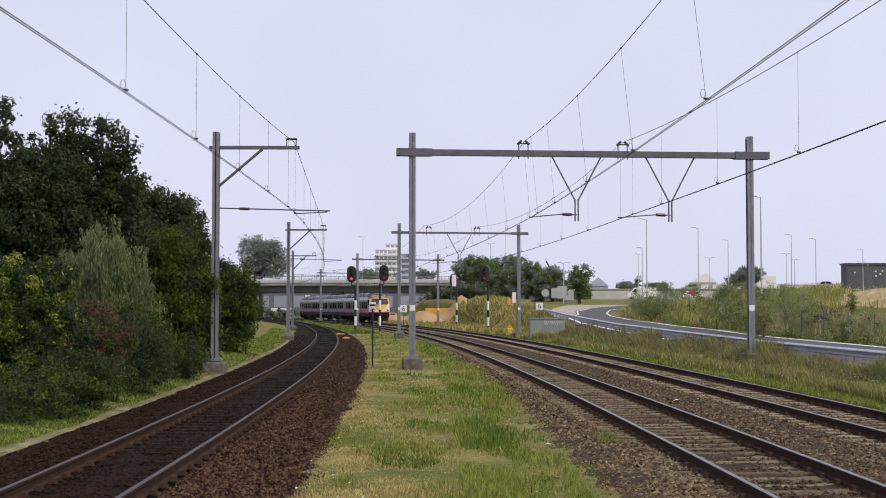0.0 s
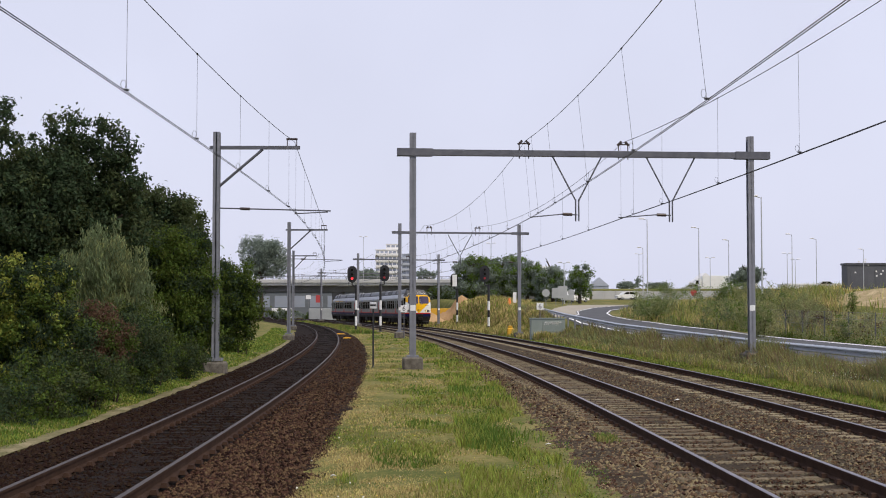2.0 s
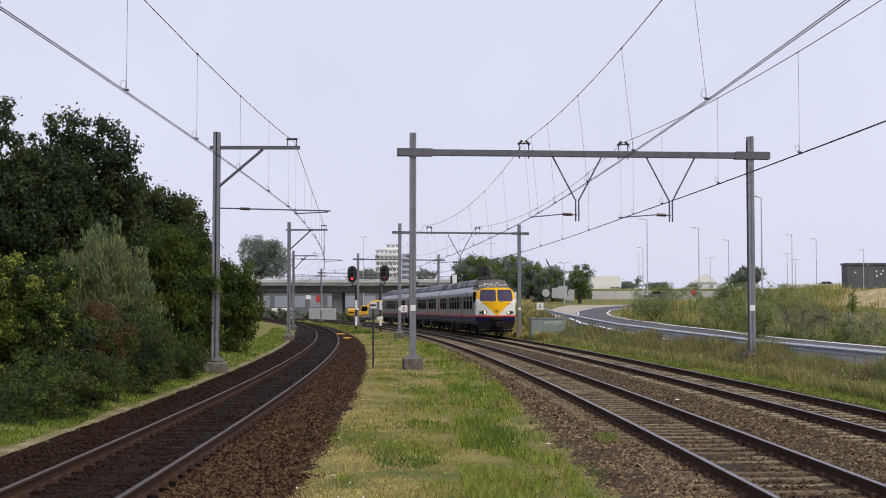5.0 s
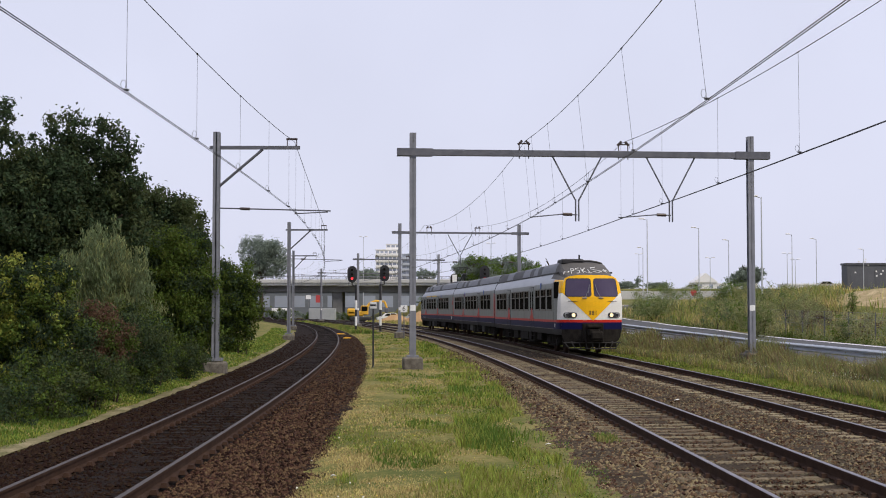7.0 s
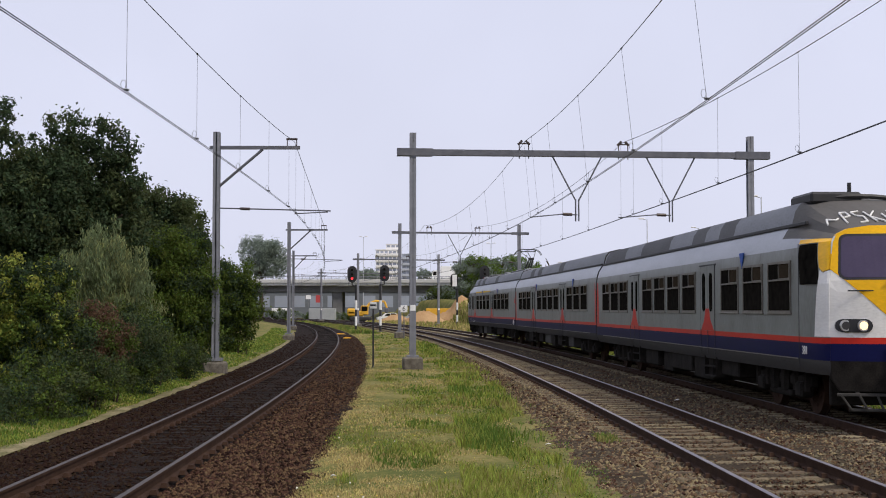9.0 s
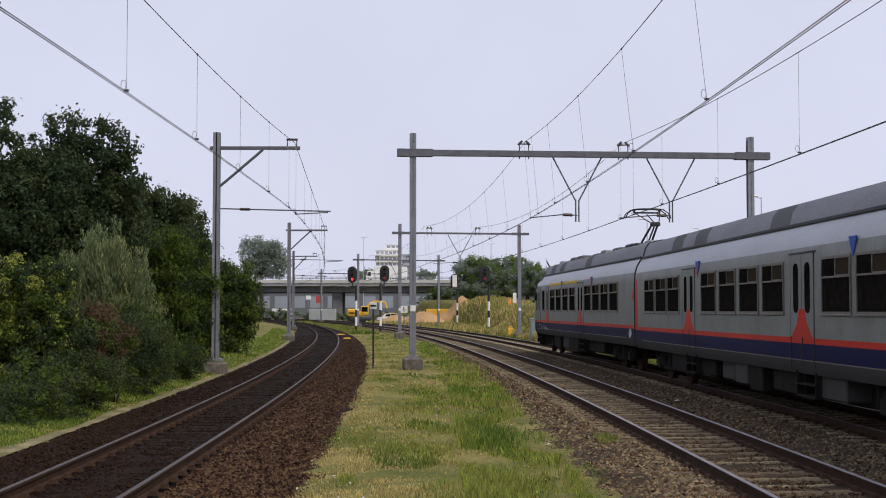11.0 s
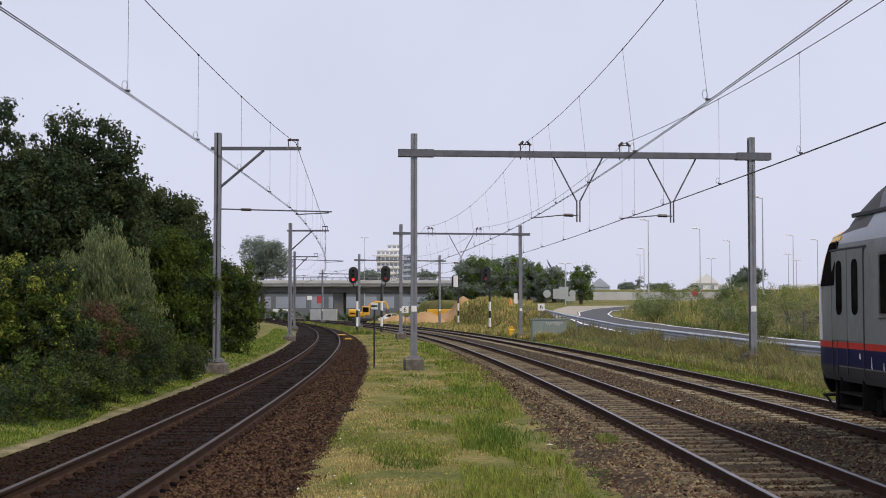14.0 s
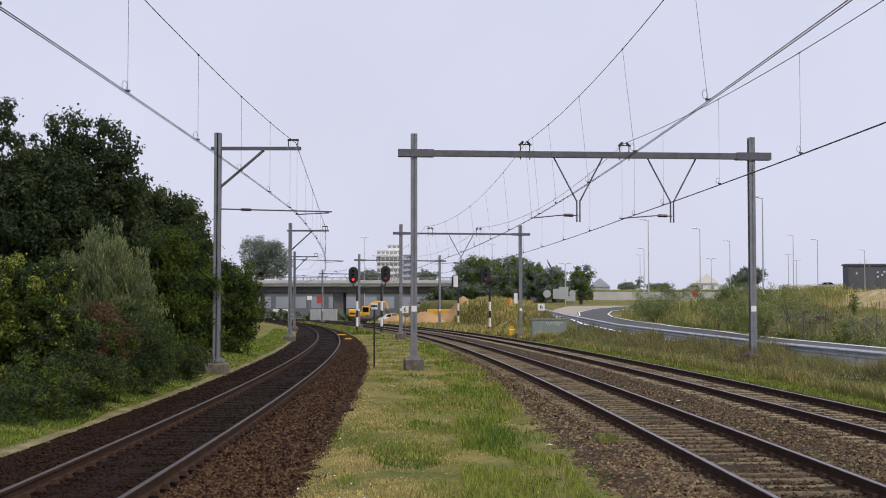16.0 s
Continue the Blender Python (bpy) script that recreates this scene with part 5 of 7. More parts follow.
def ribbon(name, left, right, lift, material, label, category, cells=4, thick=0.0):
    v, f = [], []
    for (ax, ay), (bx, by) in zip(left, right):
        for k in range(cells + 1):
            t = k / cells
            v.append(drape(ax + (bx - ax) * t, ay + (by - ay) * t, lift))
    n = cells + 1
    for i in range(len(left) - 1):
        for k in range(cells):
            a = i * n + k
            f.append((a, a + 1, a + n + 1, a + n))
    return tagged(mesh_object(name, v, f, material, smooth=True), label, category, kind="structure")


def resample(pts, step):
    pts = np.array(pts, float)
    s = np.concatenate([[0], np.cumsum(np.linalg.norm(np.diff(pts, axis=0), axis=1))])
    q = np.linspace(0, s[-1], max(2, int(s[-1] / step)))
    return [(float(np.interp(k, s, pts[:, 0])), float(np.interp(k, s, pts[:, 1]))) for k in q]


def build_road():
    near = [(16.2, 20), (14.1, 40), (13.6, 52), (12.4, 66), (11.4, 81), (10.1, 100), (10.6, 115), (13.0, 128), (14.3, 142), (17.6, 156), (25.3, 172), (36, 190), (60, 215)]
    far = [(38, 28), (26.5, 45), (21.2, 63), (19.6, 75), (18.6, 87), (16.9, 95), (15.7, 107), (15.5, 120), (16.7, 133), (18.5, 145), (23.5, 160), (33, 175), (58, 198)]
    a, b = [], []
    for p, q in zip(zip(near, near[1:]), zip(far, far[1:])):
        for k in range(6):
            t = k / 6
            a.append((p[0][0] + (p[1][0] - p[0][0]) * t, p[0][1] + (p[1][1] - p[0][1]) * t))
            b.append((q[0][0] + (q[1][0] - q[0][0]) * t, q[0][1] + (q[1][1] - q[0][1]) * t))

    def mix(t):
        return [(x0 + (x1 - x0) * t, y0 + (y1 - y0) * t) for (x0, y0), (x1, y1) in zip(a, b)]

    ribbon("road", a, b, 0.05, ASPHALT, "grey asphalt slip road bending away", "road", 8)
    ribbon("road_line", mix(0.915), mix(0.96), 0.062, WHITE, "white painted edge line", "road marking", 1)
    ribbon("road_line", mix(0.04), mix(0.075), 0.062, WHITE, "white painted edge line", "road marking", 1)
    # paved apron on the outside of the bend
    out = [(9.9, 118), (11.0, 134), (12.5, 150), (16.0, 168), (26, 186), (38, 200)]
    inn = [(11.2, 120), (13.0, 128), (14.3, 142), (17.6, 156), (25.3, 172), (36, 190)]
    ribbon("pavement", resample(out, 2)[:30], resample(inn, 2)[:30] if len(resample(inn, 2)) >= 30 else resample(inn, 1.6)[:30], 0.045,
           mat("paving", (0.30, 0.27, 0.22), (0.38, 0.35, 0.30), rough=0.9, scale=0.8, fine=10, bump=0.2), "pale paved apron beside the road", "pavement", 3)


build_road()


def build_guard_rail():
    thing = tagged(empty("guard_rail"), "galvanised steel guard rail on posts beside the road", "guard rail")
    ys = np.arange(-20, 134.5, 1.0)
    line = [drape(float(np.interp(y, RAIL_Y, RAIL_X)), float(y)) for y in ys]
    road = [max(p[2], float(np.interp(p[1], ROAD_Y, ROAD_Z))) for p in line]
    prof = [(0.0, 0.46), (-0.10, 0.50), (-0.10, 0.53), (0.0, 0.59), (0.0, 0.62), (-0.10, 0.66), (-0.10, 0.69), (0.0, 0.74), (0.025, 0.74), (0.025, 0.46)]
    v, f = [], []
    n = len(prof)
    for (x, y, _), z in zip(line, road):
        for px, pz in prof:
            v.append((x + px, y, z + pz))
    for i in range(len(line) - 1):
        for k in range(n):
            f.append((i * n + k, i * n + (k + 1) % n, (i + 1) * n + (k + 1) % n, (i + 1) * n + k))
    mesh_object("beam", v, f, mat("guard_rail_zinc", (0.33, 0.36, 0.41), (0.44, 0.47, 0.52), rough=0.45, metal=0.5, scale=2, bump=0.05), thing)
    first = None
    for (x, y, _), z in list(zip(line, road))[::3]:
        m = pose(x + 0.09, y, z)
        if first is None:
            bm = B()
            box(bm, -0.05, 0.05, -0.06, 0.06, -0.6, 0.72, 0.01)
            first = part("post", bm, STEEL, thing)
            first.matrix_basis = m
        else:
            shared("post", first, thing, m)


build_guard_rail()


def build_wire_fence():
    thing = tagged(empty("wire_fence"), "thin grey wire-mesh fence along the overgrown mound", "fence")
    ys = np.arange(54.0, 86.0, 3.0)
    base = [drape(float(rim_x(y)) + 0.7, float(y)) for y in ys]
    first = None
    for x, y, z in base:
        if first is None:
            bm = B()
            rod(bm, (0, 0, -0.3), (0, 0, 1.62), 0.022, sides=8)
            first = part("post", bm, STEEL_DARK, thing)
            first.matrix_basis = pose(x, y, z)
        else:
            shared("post", first, thing, pose(x, y, z))
    for h in (0.12, 0.5, 0.88, 1.24, 1.58):
        v, f = tube_path([(x, y, z + h) for x, y, z in base], 0.004)
        mesh_object("wire", v, f, STEEL, thing)
    v, f = [], []
    for (xa, ya, za), (xb, yb, zb) in zip(base, base[1:]):
        for k in range(20):
            t = k / 20
            x, y, z = xa + (xb - xa) * t, ya + (yb - ya) * t, za + (zb - za) * t
            c = len(v)
            v += [(x - 0.003, y, z + 0.1), (x + 0.003, y, z + 0.1), (x, y + 0.005, z + 0.1), (x - 0.003, y, z + 1.58), (x + 0.003, y, z + 1.58), (x, y + 0.005, z + 1.58)]
            f += [(c, c + 1, c + 4, c + 3), (c + 1, c + 2, c + 5, c + 4), (c + 2, c, c + 3, c + 5)]
    tagged(mesh_object("mesh_wire", v, f, STEEL, thing), kind="stuff")


build_wire_fence()


# ---- signals and signs ----
RED_LIGHT = glow("signal_red", (1.0, 0.03, 0.04), 1.6)
RED_DIM = glow("signal_red_dim", (0.25, 0.015, 0.02), 0.12)


def build_signal(x, y, side, lit, label, height=4.95, back=False):
    z = float(ground_z(x, y))
    s = tagged(empty("railway_signal", pose(x, y, z)), label, "railway signal", group="railway signals")
    bands = [(0.0, 0.62, BLACK), (0.62, 1.50, WHITE), (1.50, 2.15, BLACK), (2.15, 3.05, WHITE), (3.05, height - 1.3, BLACK)]
    for a, b, m in bands:
        bm = B()
        rod(bm, (0, 0, a), (0, 0, b), 0.115, sides=12)
        part("mast_band", bm, m, s)
    bm = B()
    box(bm, -0.3, 0.3, -0.3, 0.3, -0.3, 0.06, 0.03)
    part("foot", bm, CONCRETE, s)
    bm = B()
    rod(bm, (0, 0, height - 1.35), (side * 0.38, 0, height - 1.25), 0.06)
    rod(bm, (side * 0.38, 0, height - 1.25), (side * 0.38, 0, height - 0.9), 0.06)
    rod(bm, (0, 0, height - 1.35), (0, 0, height - 1.2), 0.10)
    part("bracket", bm, BLACK, s)
    bm = B()
    pts = round_outline(-0.46, 0.46, height - 1.0, height + 0.62, 0.45)
    bm.faces.new([bm.verts.new((side * 0.38 + a, -0.03, b)) for a, b in pts])
    r = bmesh.ops.extrude_face_region(bm, geom=bm.faces[:])
    for e in r["geom"]:
        if isinstance(e, bmesh.types.BMVert):
            e.co.y += 0.06
    bmesh.ops.recalc_face_normals(bm, faces=bm.faces[:])
    board = part("backboard", bm, BLACK, s)
    for k in range(3):
        cz = height - 0.62 + 0.42 * k
        bm = B()
        rod(bm, (side * 0.38, -0.03, cz), (side * 0.38, -0.22, cz), 0.16, 0.16, 14)
        part("lamp_hood", bm, BLACK, board)
        bm = B()
        rod(bm, (side * 0.38, -0.20, cz), (side * 0.38, -0.235, cz), 0.12, 0.11, 14)
        part("lens", bm, (RED_LIGHT if lit == 2 else RED_DIM) if (k == 0 and lit) else GLASS, board, "lit red lens" if k == 0 and lit else "")
    if back:
        bm = B()
        box(bm, side * 0.38 - 0.22, side * 0.38 + 0.34, -0.30, -0.25, height - 0.95, height + 0.5, 0.05)
        part("white_board", bm, WHITE, s, "white rectangular board")
    return s


build_signal(-8.29, 128.5, -1, 2, "black signal showing red on a black and white post", 5.75)
build_signal(-5.93, 128.5, 1, 1, "black signal with faint red on a black and white post", 5.85)
build_signal(4.52, 128.5, -1, 1, "black signal with faint red beside the grassy hump", 5.85)
build_signal(1.9, 165.0, -1, 0, "signal with white board on a black and white post", 6.0, True)


def number_sign(x, y, z_plate, height, text, label, size=0.6, back=False):
    z = float(ground_z(x, y))
    s = tagged(empty("track_sign", pose(x, y, z)), label, "sign")
    bm = B()
    rod(bm, (0, 0, -0.2), (0, 0, height), 0.035, sides=8)
    part("post", bm, STEEL_DARK if not back else BLACK, s)
    bm = B()
    box(bm, -size / 2, size / 2, -0.06, -0.035, height - size, height, 0.01)
    part("plate", bm, WHITE, s, "white square plate")
    if text:
        text_part(text, size * 1.0, pose(0, -0.064, height - size / 2, 90, 0, 0), BLACK, s, "figure")
    else:
        bm = B()
        box(bm, -0.12, 0.12, -0.066, -0.06, height - size * 0.62, height - size * 0.34)
        part("unreadable_mark", bm, BLACK, s)
    return s


number_sign(-2.87, 100.8, 2.0, 2.5, "6", "white square sign with a black 6 before the portal", 0.52)
number_sign(7.45, 101.0, 2.4, 2.75, "6", "white square sign with a black 6 above the cabinet", 0.52)
number_sign(-2.68, 52.0, 2.2, 2.55, "", "small pale sign on a thin dark post", 0.26, True)


def build_cabinet():
    x0, x1, y = 6.38, 8.9, 96.0
    z = float(ground_z(7.6, 96)) - 0.15
    grey = mat("cabinet_grey_green", (0.19, 0.23, 0.21), (0.25, 0.29, 0.27), rough=0.6, scale=1.5, bump=0.05)
    c = tagged(empty("relay_cabinet", pose((x0 + x1) / 2, y, z)), "grey-green steel relay cabinet with sprayed marks", "cabinet")
    w = x1 - x0
    bm = B()
    box(bm, -w / 2, w / 2, 0, 0.8, 0.0, 1.72, 0.03)
    part("body", bm, grey, c)
    bm = B()
    box(bm, -w / 2 - 0.06, w / 2 + 0.06, -0.06, 0.86, 1.72, 1.80, 0.02)
    part("roof", bm, grey, c)
    for k in range(3):
        a = -w / 2 + 0.06 + k * (w - 0.12) / 3
        bm = B()
        box(bm, a + 0.02, a + (w - 0.12) / 3 - 0.02, -0.02, 0.02, 0.12, 1.64, 0.01)
        d = part("door", bm, grey, c)
        if k:
            bm = B()
            for j in range(3):
                box(bm, a + 0.2, a + (w - 0.12) / 3 - 0.2, -0.045, -0.015, 0.42 + j * 0.05, 0.45 + j * 0.05)
            part("vent_louvre", bm, BLACK, d)
    bm = B()
    rng = random.Random(4)
    for k in range(9):
        a = -0.25 + k * 0.14
        stroke(bm, [(a, -0.04, 1.25 + rng.uniform(0, 0.1)), (a + 0.05, -0.04, 1.55), (a + 0.12, -0.04, 1.3 + rng.uniform(0, 0.15))], 0.014)
    part("sprayed_scribble", bm, CHALK, c)


build_cabinet()


def small_marker(x, y, name, label, w, d, h, material):
    z = float(ground_z(x, y))
    bm = B()
    box(bm, -w / 2, w / 2, -d / 2, d / 2, -0.02, h, min(w, h) * 0.15)
    box(bm, -w / 3, w / 3, -d / 3, d / 3, h, h * 1.25, min(w, h) * 0.05)
    ob = part(name, bm, material, None)
    ob.matrix_basis = pose(x, y, z)
    return tagged(ob, label, "trackside box")


YELLOW_PAINT = mat("yellow_paint", (0.75, 0.42, 0.03), (0.6, 0.33, 0.03), rough=0.6, scale=4, bump=0.05)
small_marker(-8.6, 113, "track_magnet", "yellow trackside box on the ballast", 0.8, 0.5, 0.18, YELLOW_PAINT)
small_marker(-6.9, 97, "track_magnet", "yellow trackside box on the ballast", 0.6, 0.4, 0.20, YELLOW_PAINT)
small_marker(5.55, 108, "signal_box", "yellow box at the foot of the hump", 0.5, 0.4, 0.75, YELLOW_PAINT)


# ---- viaduct, site and distance ----
def build_viaduct():
    v = tagged(empty("viaduct"), "long grey concrete road viaduct on piers", "viaduct")
    bm = B()
    box(bm, -260, 23.0, 271.5, 283.5, 6.95, 7.55, 0.1)
    part("deck", bm, CONCRETE_PALE, v)
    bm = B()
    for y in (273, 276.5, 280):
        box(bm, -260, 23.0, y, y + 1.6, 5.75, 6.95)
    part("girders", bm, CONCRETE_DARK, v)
    bm = B()
    box(bm, -260, 23.0, 271.2, 271.6, 7.55, 8.25, 0.04)
    part("parapet", bm, CONCRETE_PALE, v)
    for k in range(92):
        x = 22.5 - k * 1.5
        bm = B()
        box(bm, x - 0.05, x + 0.05, 271.3, 271.5, 8.25, 8.85)
        part("railing_post", bm, STEEL, v)
    bm = B()
    for z in (8.5, 8.8):
        rod(bm, (-140, 271.4, z), (23.0, 271.4, z), 0.05)
    part("handrail", bm, STEEL, v)
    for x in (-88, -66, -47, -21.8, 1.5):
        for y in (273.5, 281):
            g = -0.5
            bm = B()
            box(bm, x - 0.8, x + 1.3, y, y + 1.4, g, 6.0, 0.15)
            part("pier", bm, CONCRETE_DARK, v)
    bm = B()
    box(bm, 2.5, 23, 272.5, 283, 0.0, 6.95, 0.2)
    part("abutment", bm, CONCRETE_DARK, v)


build_viaduct()


def panel_building(name, label, x0, x1, y0, y1, z0, z1, wall, floors, cols, glass_m, band=None):
    b = tagged(empty(name, pose((x0 + x1) / 2, y0, z0)), label, "building")
    w, d, h = x1 - x0, y1 - y0, z1 - z0
    bm = B()
    box(bm, -w / 2, w / 2, 0.3, d, 0, h, 0.05)
    part("wall", bm, wall, b)
    bm = B()
    box(bm, -w / 2 - 0.2, w / 2 + 0.2, 0.1, d + 0.2, h, h + 0.35)
    part("roof", bm, wall, b)
    fh = h / max(floors, 1)
    first = None
    for i in range(floors):
        if band:
            bm = B()
            box(bm, -w / 2, w / 2, -1.0, 0.3, i * fh + 0.05, i * fh + fh * 0.42, 0.04)
            part("balcony", bm, band, b)
        for k in range(cols):
            c = -w / 2 + (k + 0.5) * w / cols
            m = pose(c, 0.28, i * fh + fh * 0.45)
            if first is None:
                bm = B()
                box(bm, -w / cols * 0.36, w / cols * 0.36, -0.02, 0.05, 0, fh * 0.42)
                first = part("window", bm, glass_m, b)
                first.matrix_basis = m
            else:
                shared("window", first, b, m)
    return b


HOUSE_WHITE = mat("facade_white", (0.72, 0.71, 0.72), (0.79, 0.78, 0.78), rough=0.8, scale=0.2, fine=2, bump=0.05)
FACADE_GREY = mat("facade_grey", (0.34, 0.37, 0.44), (0.40, 0.43, 0.50), rough=0.8, scale=0.2, fine=2, bump=0.05)
FACADE_DARK = mat("facade_dark_brick", (0.070, 0.074, 0.088), (0.105, 0.108, 0.124), rough=0.8, scale=0.3, fine=3, bump=0.2)
GLASS_FAR = mat("far_glass", (0.26, 0.29, 0.36), (0.32, 0.35, 0.41), rough=0.2, scale=0.5, bump=0)
SAND_PALE = mat("pale_sand", (0.42, 0.31, 0.18), (0.55, 0.43, 0.27), (0.28, 0.23, 0.12), rough=0.95, scale=0.8, fine=9, bump=0.7, dist=0.06)
SAND = mat("sand", (0.33, 0.20, 0.10), (0.45, 0.30, 0.16), rough=0.95, scale=0.5, fine=8, bump=0.5, dist=0.05)

WAREHOUSE = mat("warehouse_sheet", (0.10, 0.112, 0.13), (0.145, 0.158, 0.178), rough=0.7, scale=0.3, fine=3, bump=0.05)
panel_building("apartment_tower", "white apartment tower with balconies behind the viaduct", -34.9, -21.6, 700, 712, -0.5, 33.5, HOUSE_WHITE, 11, 6, GLASS_FAR, HOUSE_WHITE)
panel_building("apartment_tower", "grey apartment tower beside the white one", -21.2, -16.6, 706, 716, -0.5, 31.5, FACADE_GREY, 11, 2, GLASS_FAR, FACADE_GREY)
panel_building("penthouse_block", "small white block on the tower's roof", -29.5, -22.0, 702, 711, 33.84, 36.5, HOUSE_WHITE, 1, 3, GLASS_FAR)
panel_building("warehouse", "grey warehouse wall seen beneath the viaduct", -64, 6, 330, 350, -0.4, 6.4, WAREHOUSE, 1, 16, GLASS_FAR)
panel_building("dark_office", "dark brick office block with scattered light windows", 80.6, 124, 264, 268, 3.0, 11.0, FACADE_DARK, 1, 9, FACADE_DARK)


def office_lights():
    rng = random.Random(12)
    off = bpy.data.objects["dark_office"]
    first = None
    for k in range(34):
        m = pose(rng.uniform(-20.5, 20.5), 0.27, rng.uniform(4.5, 9.3))
        if first is None:
            bm = B()
            box(bm, -0.16, 0.16, -0.03, 0.05, 0, 0.3)
            first = part("small_window", bm, HOUSE_WHITE, off)
            first.matrix_basis = m
        else:
            shared("small_window", first, off, m)


office_lights()


def gable_house(x, y, z, w, d, h, rh, wall, roof, label, name="house"):
    t = tagged(empty(name, pose(x, y, z)), label, "building")
    bm = B()
    box(bm, -w / 2, w / 2, 0, d, 0, h)
    part("wall", bm, wall, t)
    bm = B()
    a = [bm.verts.new(p) for p in ((-w / 2 - 0.3, -0.3, h), (w / 2 + 0.3, -0.3, h), (0, -0.3, h + rh), (-w / 2 - 0.3, d + 0.3, h), (w / 2 + 0.3, d + 0.3, h), (0, d + 0.3, h + rh))]
    for q in ((0, 1, 2), (5, 4, 3), (0, 2, 5, 3), (2, 1, 4, 5), (1, 0, 3, 4)):
        bm.faces.new([a[k] for k in q])
    part("roof", bm, roof, t)
    for k in (-1, 1):
        bm = B()
        box(bm, k * w / 4 - w * 0.08, k * w / 4 + w * 0.08, -0.06, 0.02, h * 0.4, h * 0.8)
        part("window", bm, GLASS_FAR, t)
    return t


gable_house(60.5, 305, 6.1, 5.2, 6, 2.2, 2.2, HOUSE_WHITE, HOUSE_WHITE, "cream gabled house far beyond the mound")
gable_house(59.2, 500, 3.0, 7.0, 6, 8.0, 3.2, FACADE_GREY, FACADE_GREY, "small grey tower house with a pointed roof", "tower_house")
panel_building("canopy_hall", "low white hall with a flat roof", 64, 74, 312, 318, 5.0, 7.9, HOUSE_WHITE, 1, 5, GLASS_FAR)
panel_building("canopy_hall", "low white hall with a flat roof", 86, 108, 330, 340, 2.0, 8.2, HOUSE_WHITE, 1, 9, GLASS_FAR)


def build_far_wall():
    w = tagged(empty("retaining_wall", pose(0, 0, 0)), "pale concrete retaining wall with a grassy top", "wall")
    for k in range(12):
        x = 29.6 + k * 2.3
        bm = B()
        box(bm, x, x + 2.28, 262, 262.5, 3.0, 5.75, 0.03)
        part("panel", bm, CONCRETE_PALE, w)
    bm = B()
    box(bm, 12.0, 130, 285.0, 330, 2.0, 6.2, 0.3)
    box(bm, 29.6, 130, 262.6, 285.0, 2.0, 6.2, 0.3)
    part("terrace", bm, mat("terrace_grass", (0.12, 0.13, 0.045), (0.19, 0.18, 0.07), rough=0.95, scale=0.3, fine=4, bump=0.4), w, "grass-topped terrace")


build_far_wall()


# pole grey made paler, with the haze of distance in the colour
LAMP_GREY = mat("lamp_pole_hazed", (0.42, 0.44, 0.47), (0.5, 0.52, 0.55), rough=0.5, metal=0.2, scale=1, bump=0)


def lamp_post(x, y, top, arms, label):
    z = float(ground_z(x, y))
    if 29.6 < x < 130 and 262.6 < y < 330:
        z = 6.1
    s = tagged(empty("street_lamp", pose(x, y, z)), label, "street lamp", group="street lamps")
    h = top - z
    bm = B()
    rod(bm, (0, 0, -0.3), (0, 0, h), 0.085, 0.045, 8)
    part("pole", bm, LAMP_GREY, s)
    for a in arms:
        bm = B()
        rod(bm, (0, 0, h - 0.1), (a * 0.5, 0, h + 0.05), 0.03)
        part("arm", bm, LAMP_GREY, s)
        bm = B()
        box(bm, min(a * 0.3, a * 0.95), max(a * 0.3, a * 0.95), -0.14, 0.14, h + 0.02, h + 0.16, 0.04)
        part("lamp_head", bm, HOUSE_WHITE, s)


for x, y, top, arms in ((23.2, 150, 12.25, (-1,)), (32.9, 170, 12.5, (-1,)), (26.5, 110, 11.4, (-1,)), (50.1, 190, 12.8, (-1,)), (56.4, 200, 12.7, (-1,)),
                        (73, 230, 12.5, (-1,)), (62.4, 240, 12.2, (-1, 1)), (43.2, 200, 12.5, (-1,)), (18.4, 200, 9.1, (-1, 1)), (33.3, 220, 12.3, (-1,)),
                        (66.5, 250, 11.5, (-1, 1)), (51.5, 255, 12.0, (-1, 1)), (9.6, 260, 15.0, (-1, 1)), (-17.7, 300, 18.5, (-1, 1)), (44.5, 300, 14.6, (-1, 1))):
    lamp_post(x, y, top, arms, "tall grey street lamp post")


def road_sign(x, y, top, w, h, shape, label, face=FACADE_GREY):
    z = float(ground_z(x, y))
    s = tagged(empty("road_sign", pose(x, y, z)), label, "road sign", group="road signs")
    bm = B()
    rod(bm, (0, 0, -0.2), (0, 0, top - z), 0.04, sides=6)
    part("post", bm, STEEL, s)
    bm = B()
    if shape == "round":
        rod(bm, (0, -0.05, top - z - w / 2), (0, -0.08, top - z - w / 2), w / 2, w / 2, 20)
    else:
        box(bm, -w / 2, w / 2, -0.08, -0.05, top - z - h, top - z, 0.02)
    part("plate", bm, face, s)


SIGN_GREY = mat("sign_back_grey", (0.34, 0.36, 0.36), (0.42, 0.43, 0.43), rough=0.5, metal=0.2, scale=1, bump=0)
SIGN_RED = mat("sign_red", (0.45, 0.05, 0.05), (0.38, 0.05, 0.05), rough=0.5, bump=0)
road_sign(12.9, 165, 4.6, 0.95, 0, "round", "round sign seen from its grey back", SIGN_GREY)
road_sign(15.0, 175, 4.9, 1.1, 1.3, "box", "square sign seen from its grey back", SIGN_GREY)
road_sign(15.6, 172, 5.1, 1.2, 1.6, "box", "tall sign seen from its grey back", SIGN_GREY)
road_sign(17.5, 180, 4.8, 0.9, 0, "round", "round sign seen from its grey back", SIGN_GREY)
road_sign(17.0, 178, 4.0, 1.4, 0.7, "box", "wide sign seen from its grey back", SIGN_GREY)
road_sign(8.2, 150, 4.0, 0.4, 1.2, "box", "narrow white sign on the hump", WHITE)
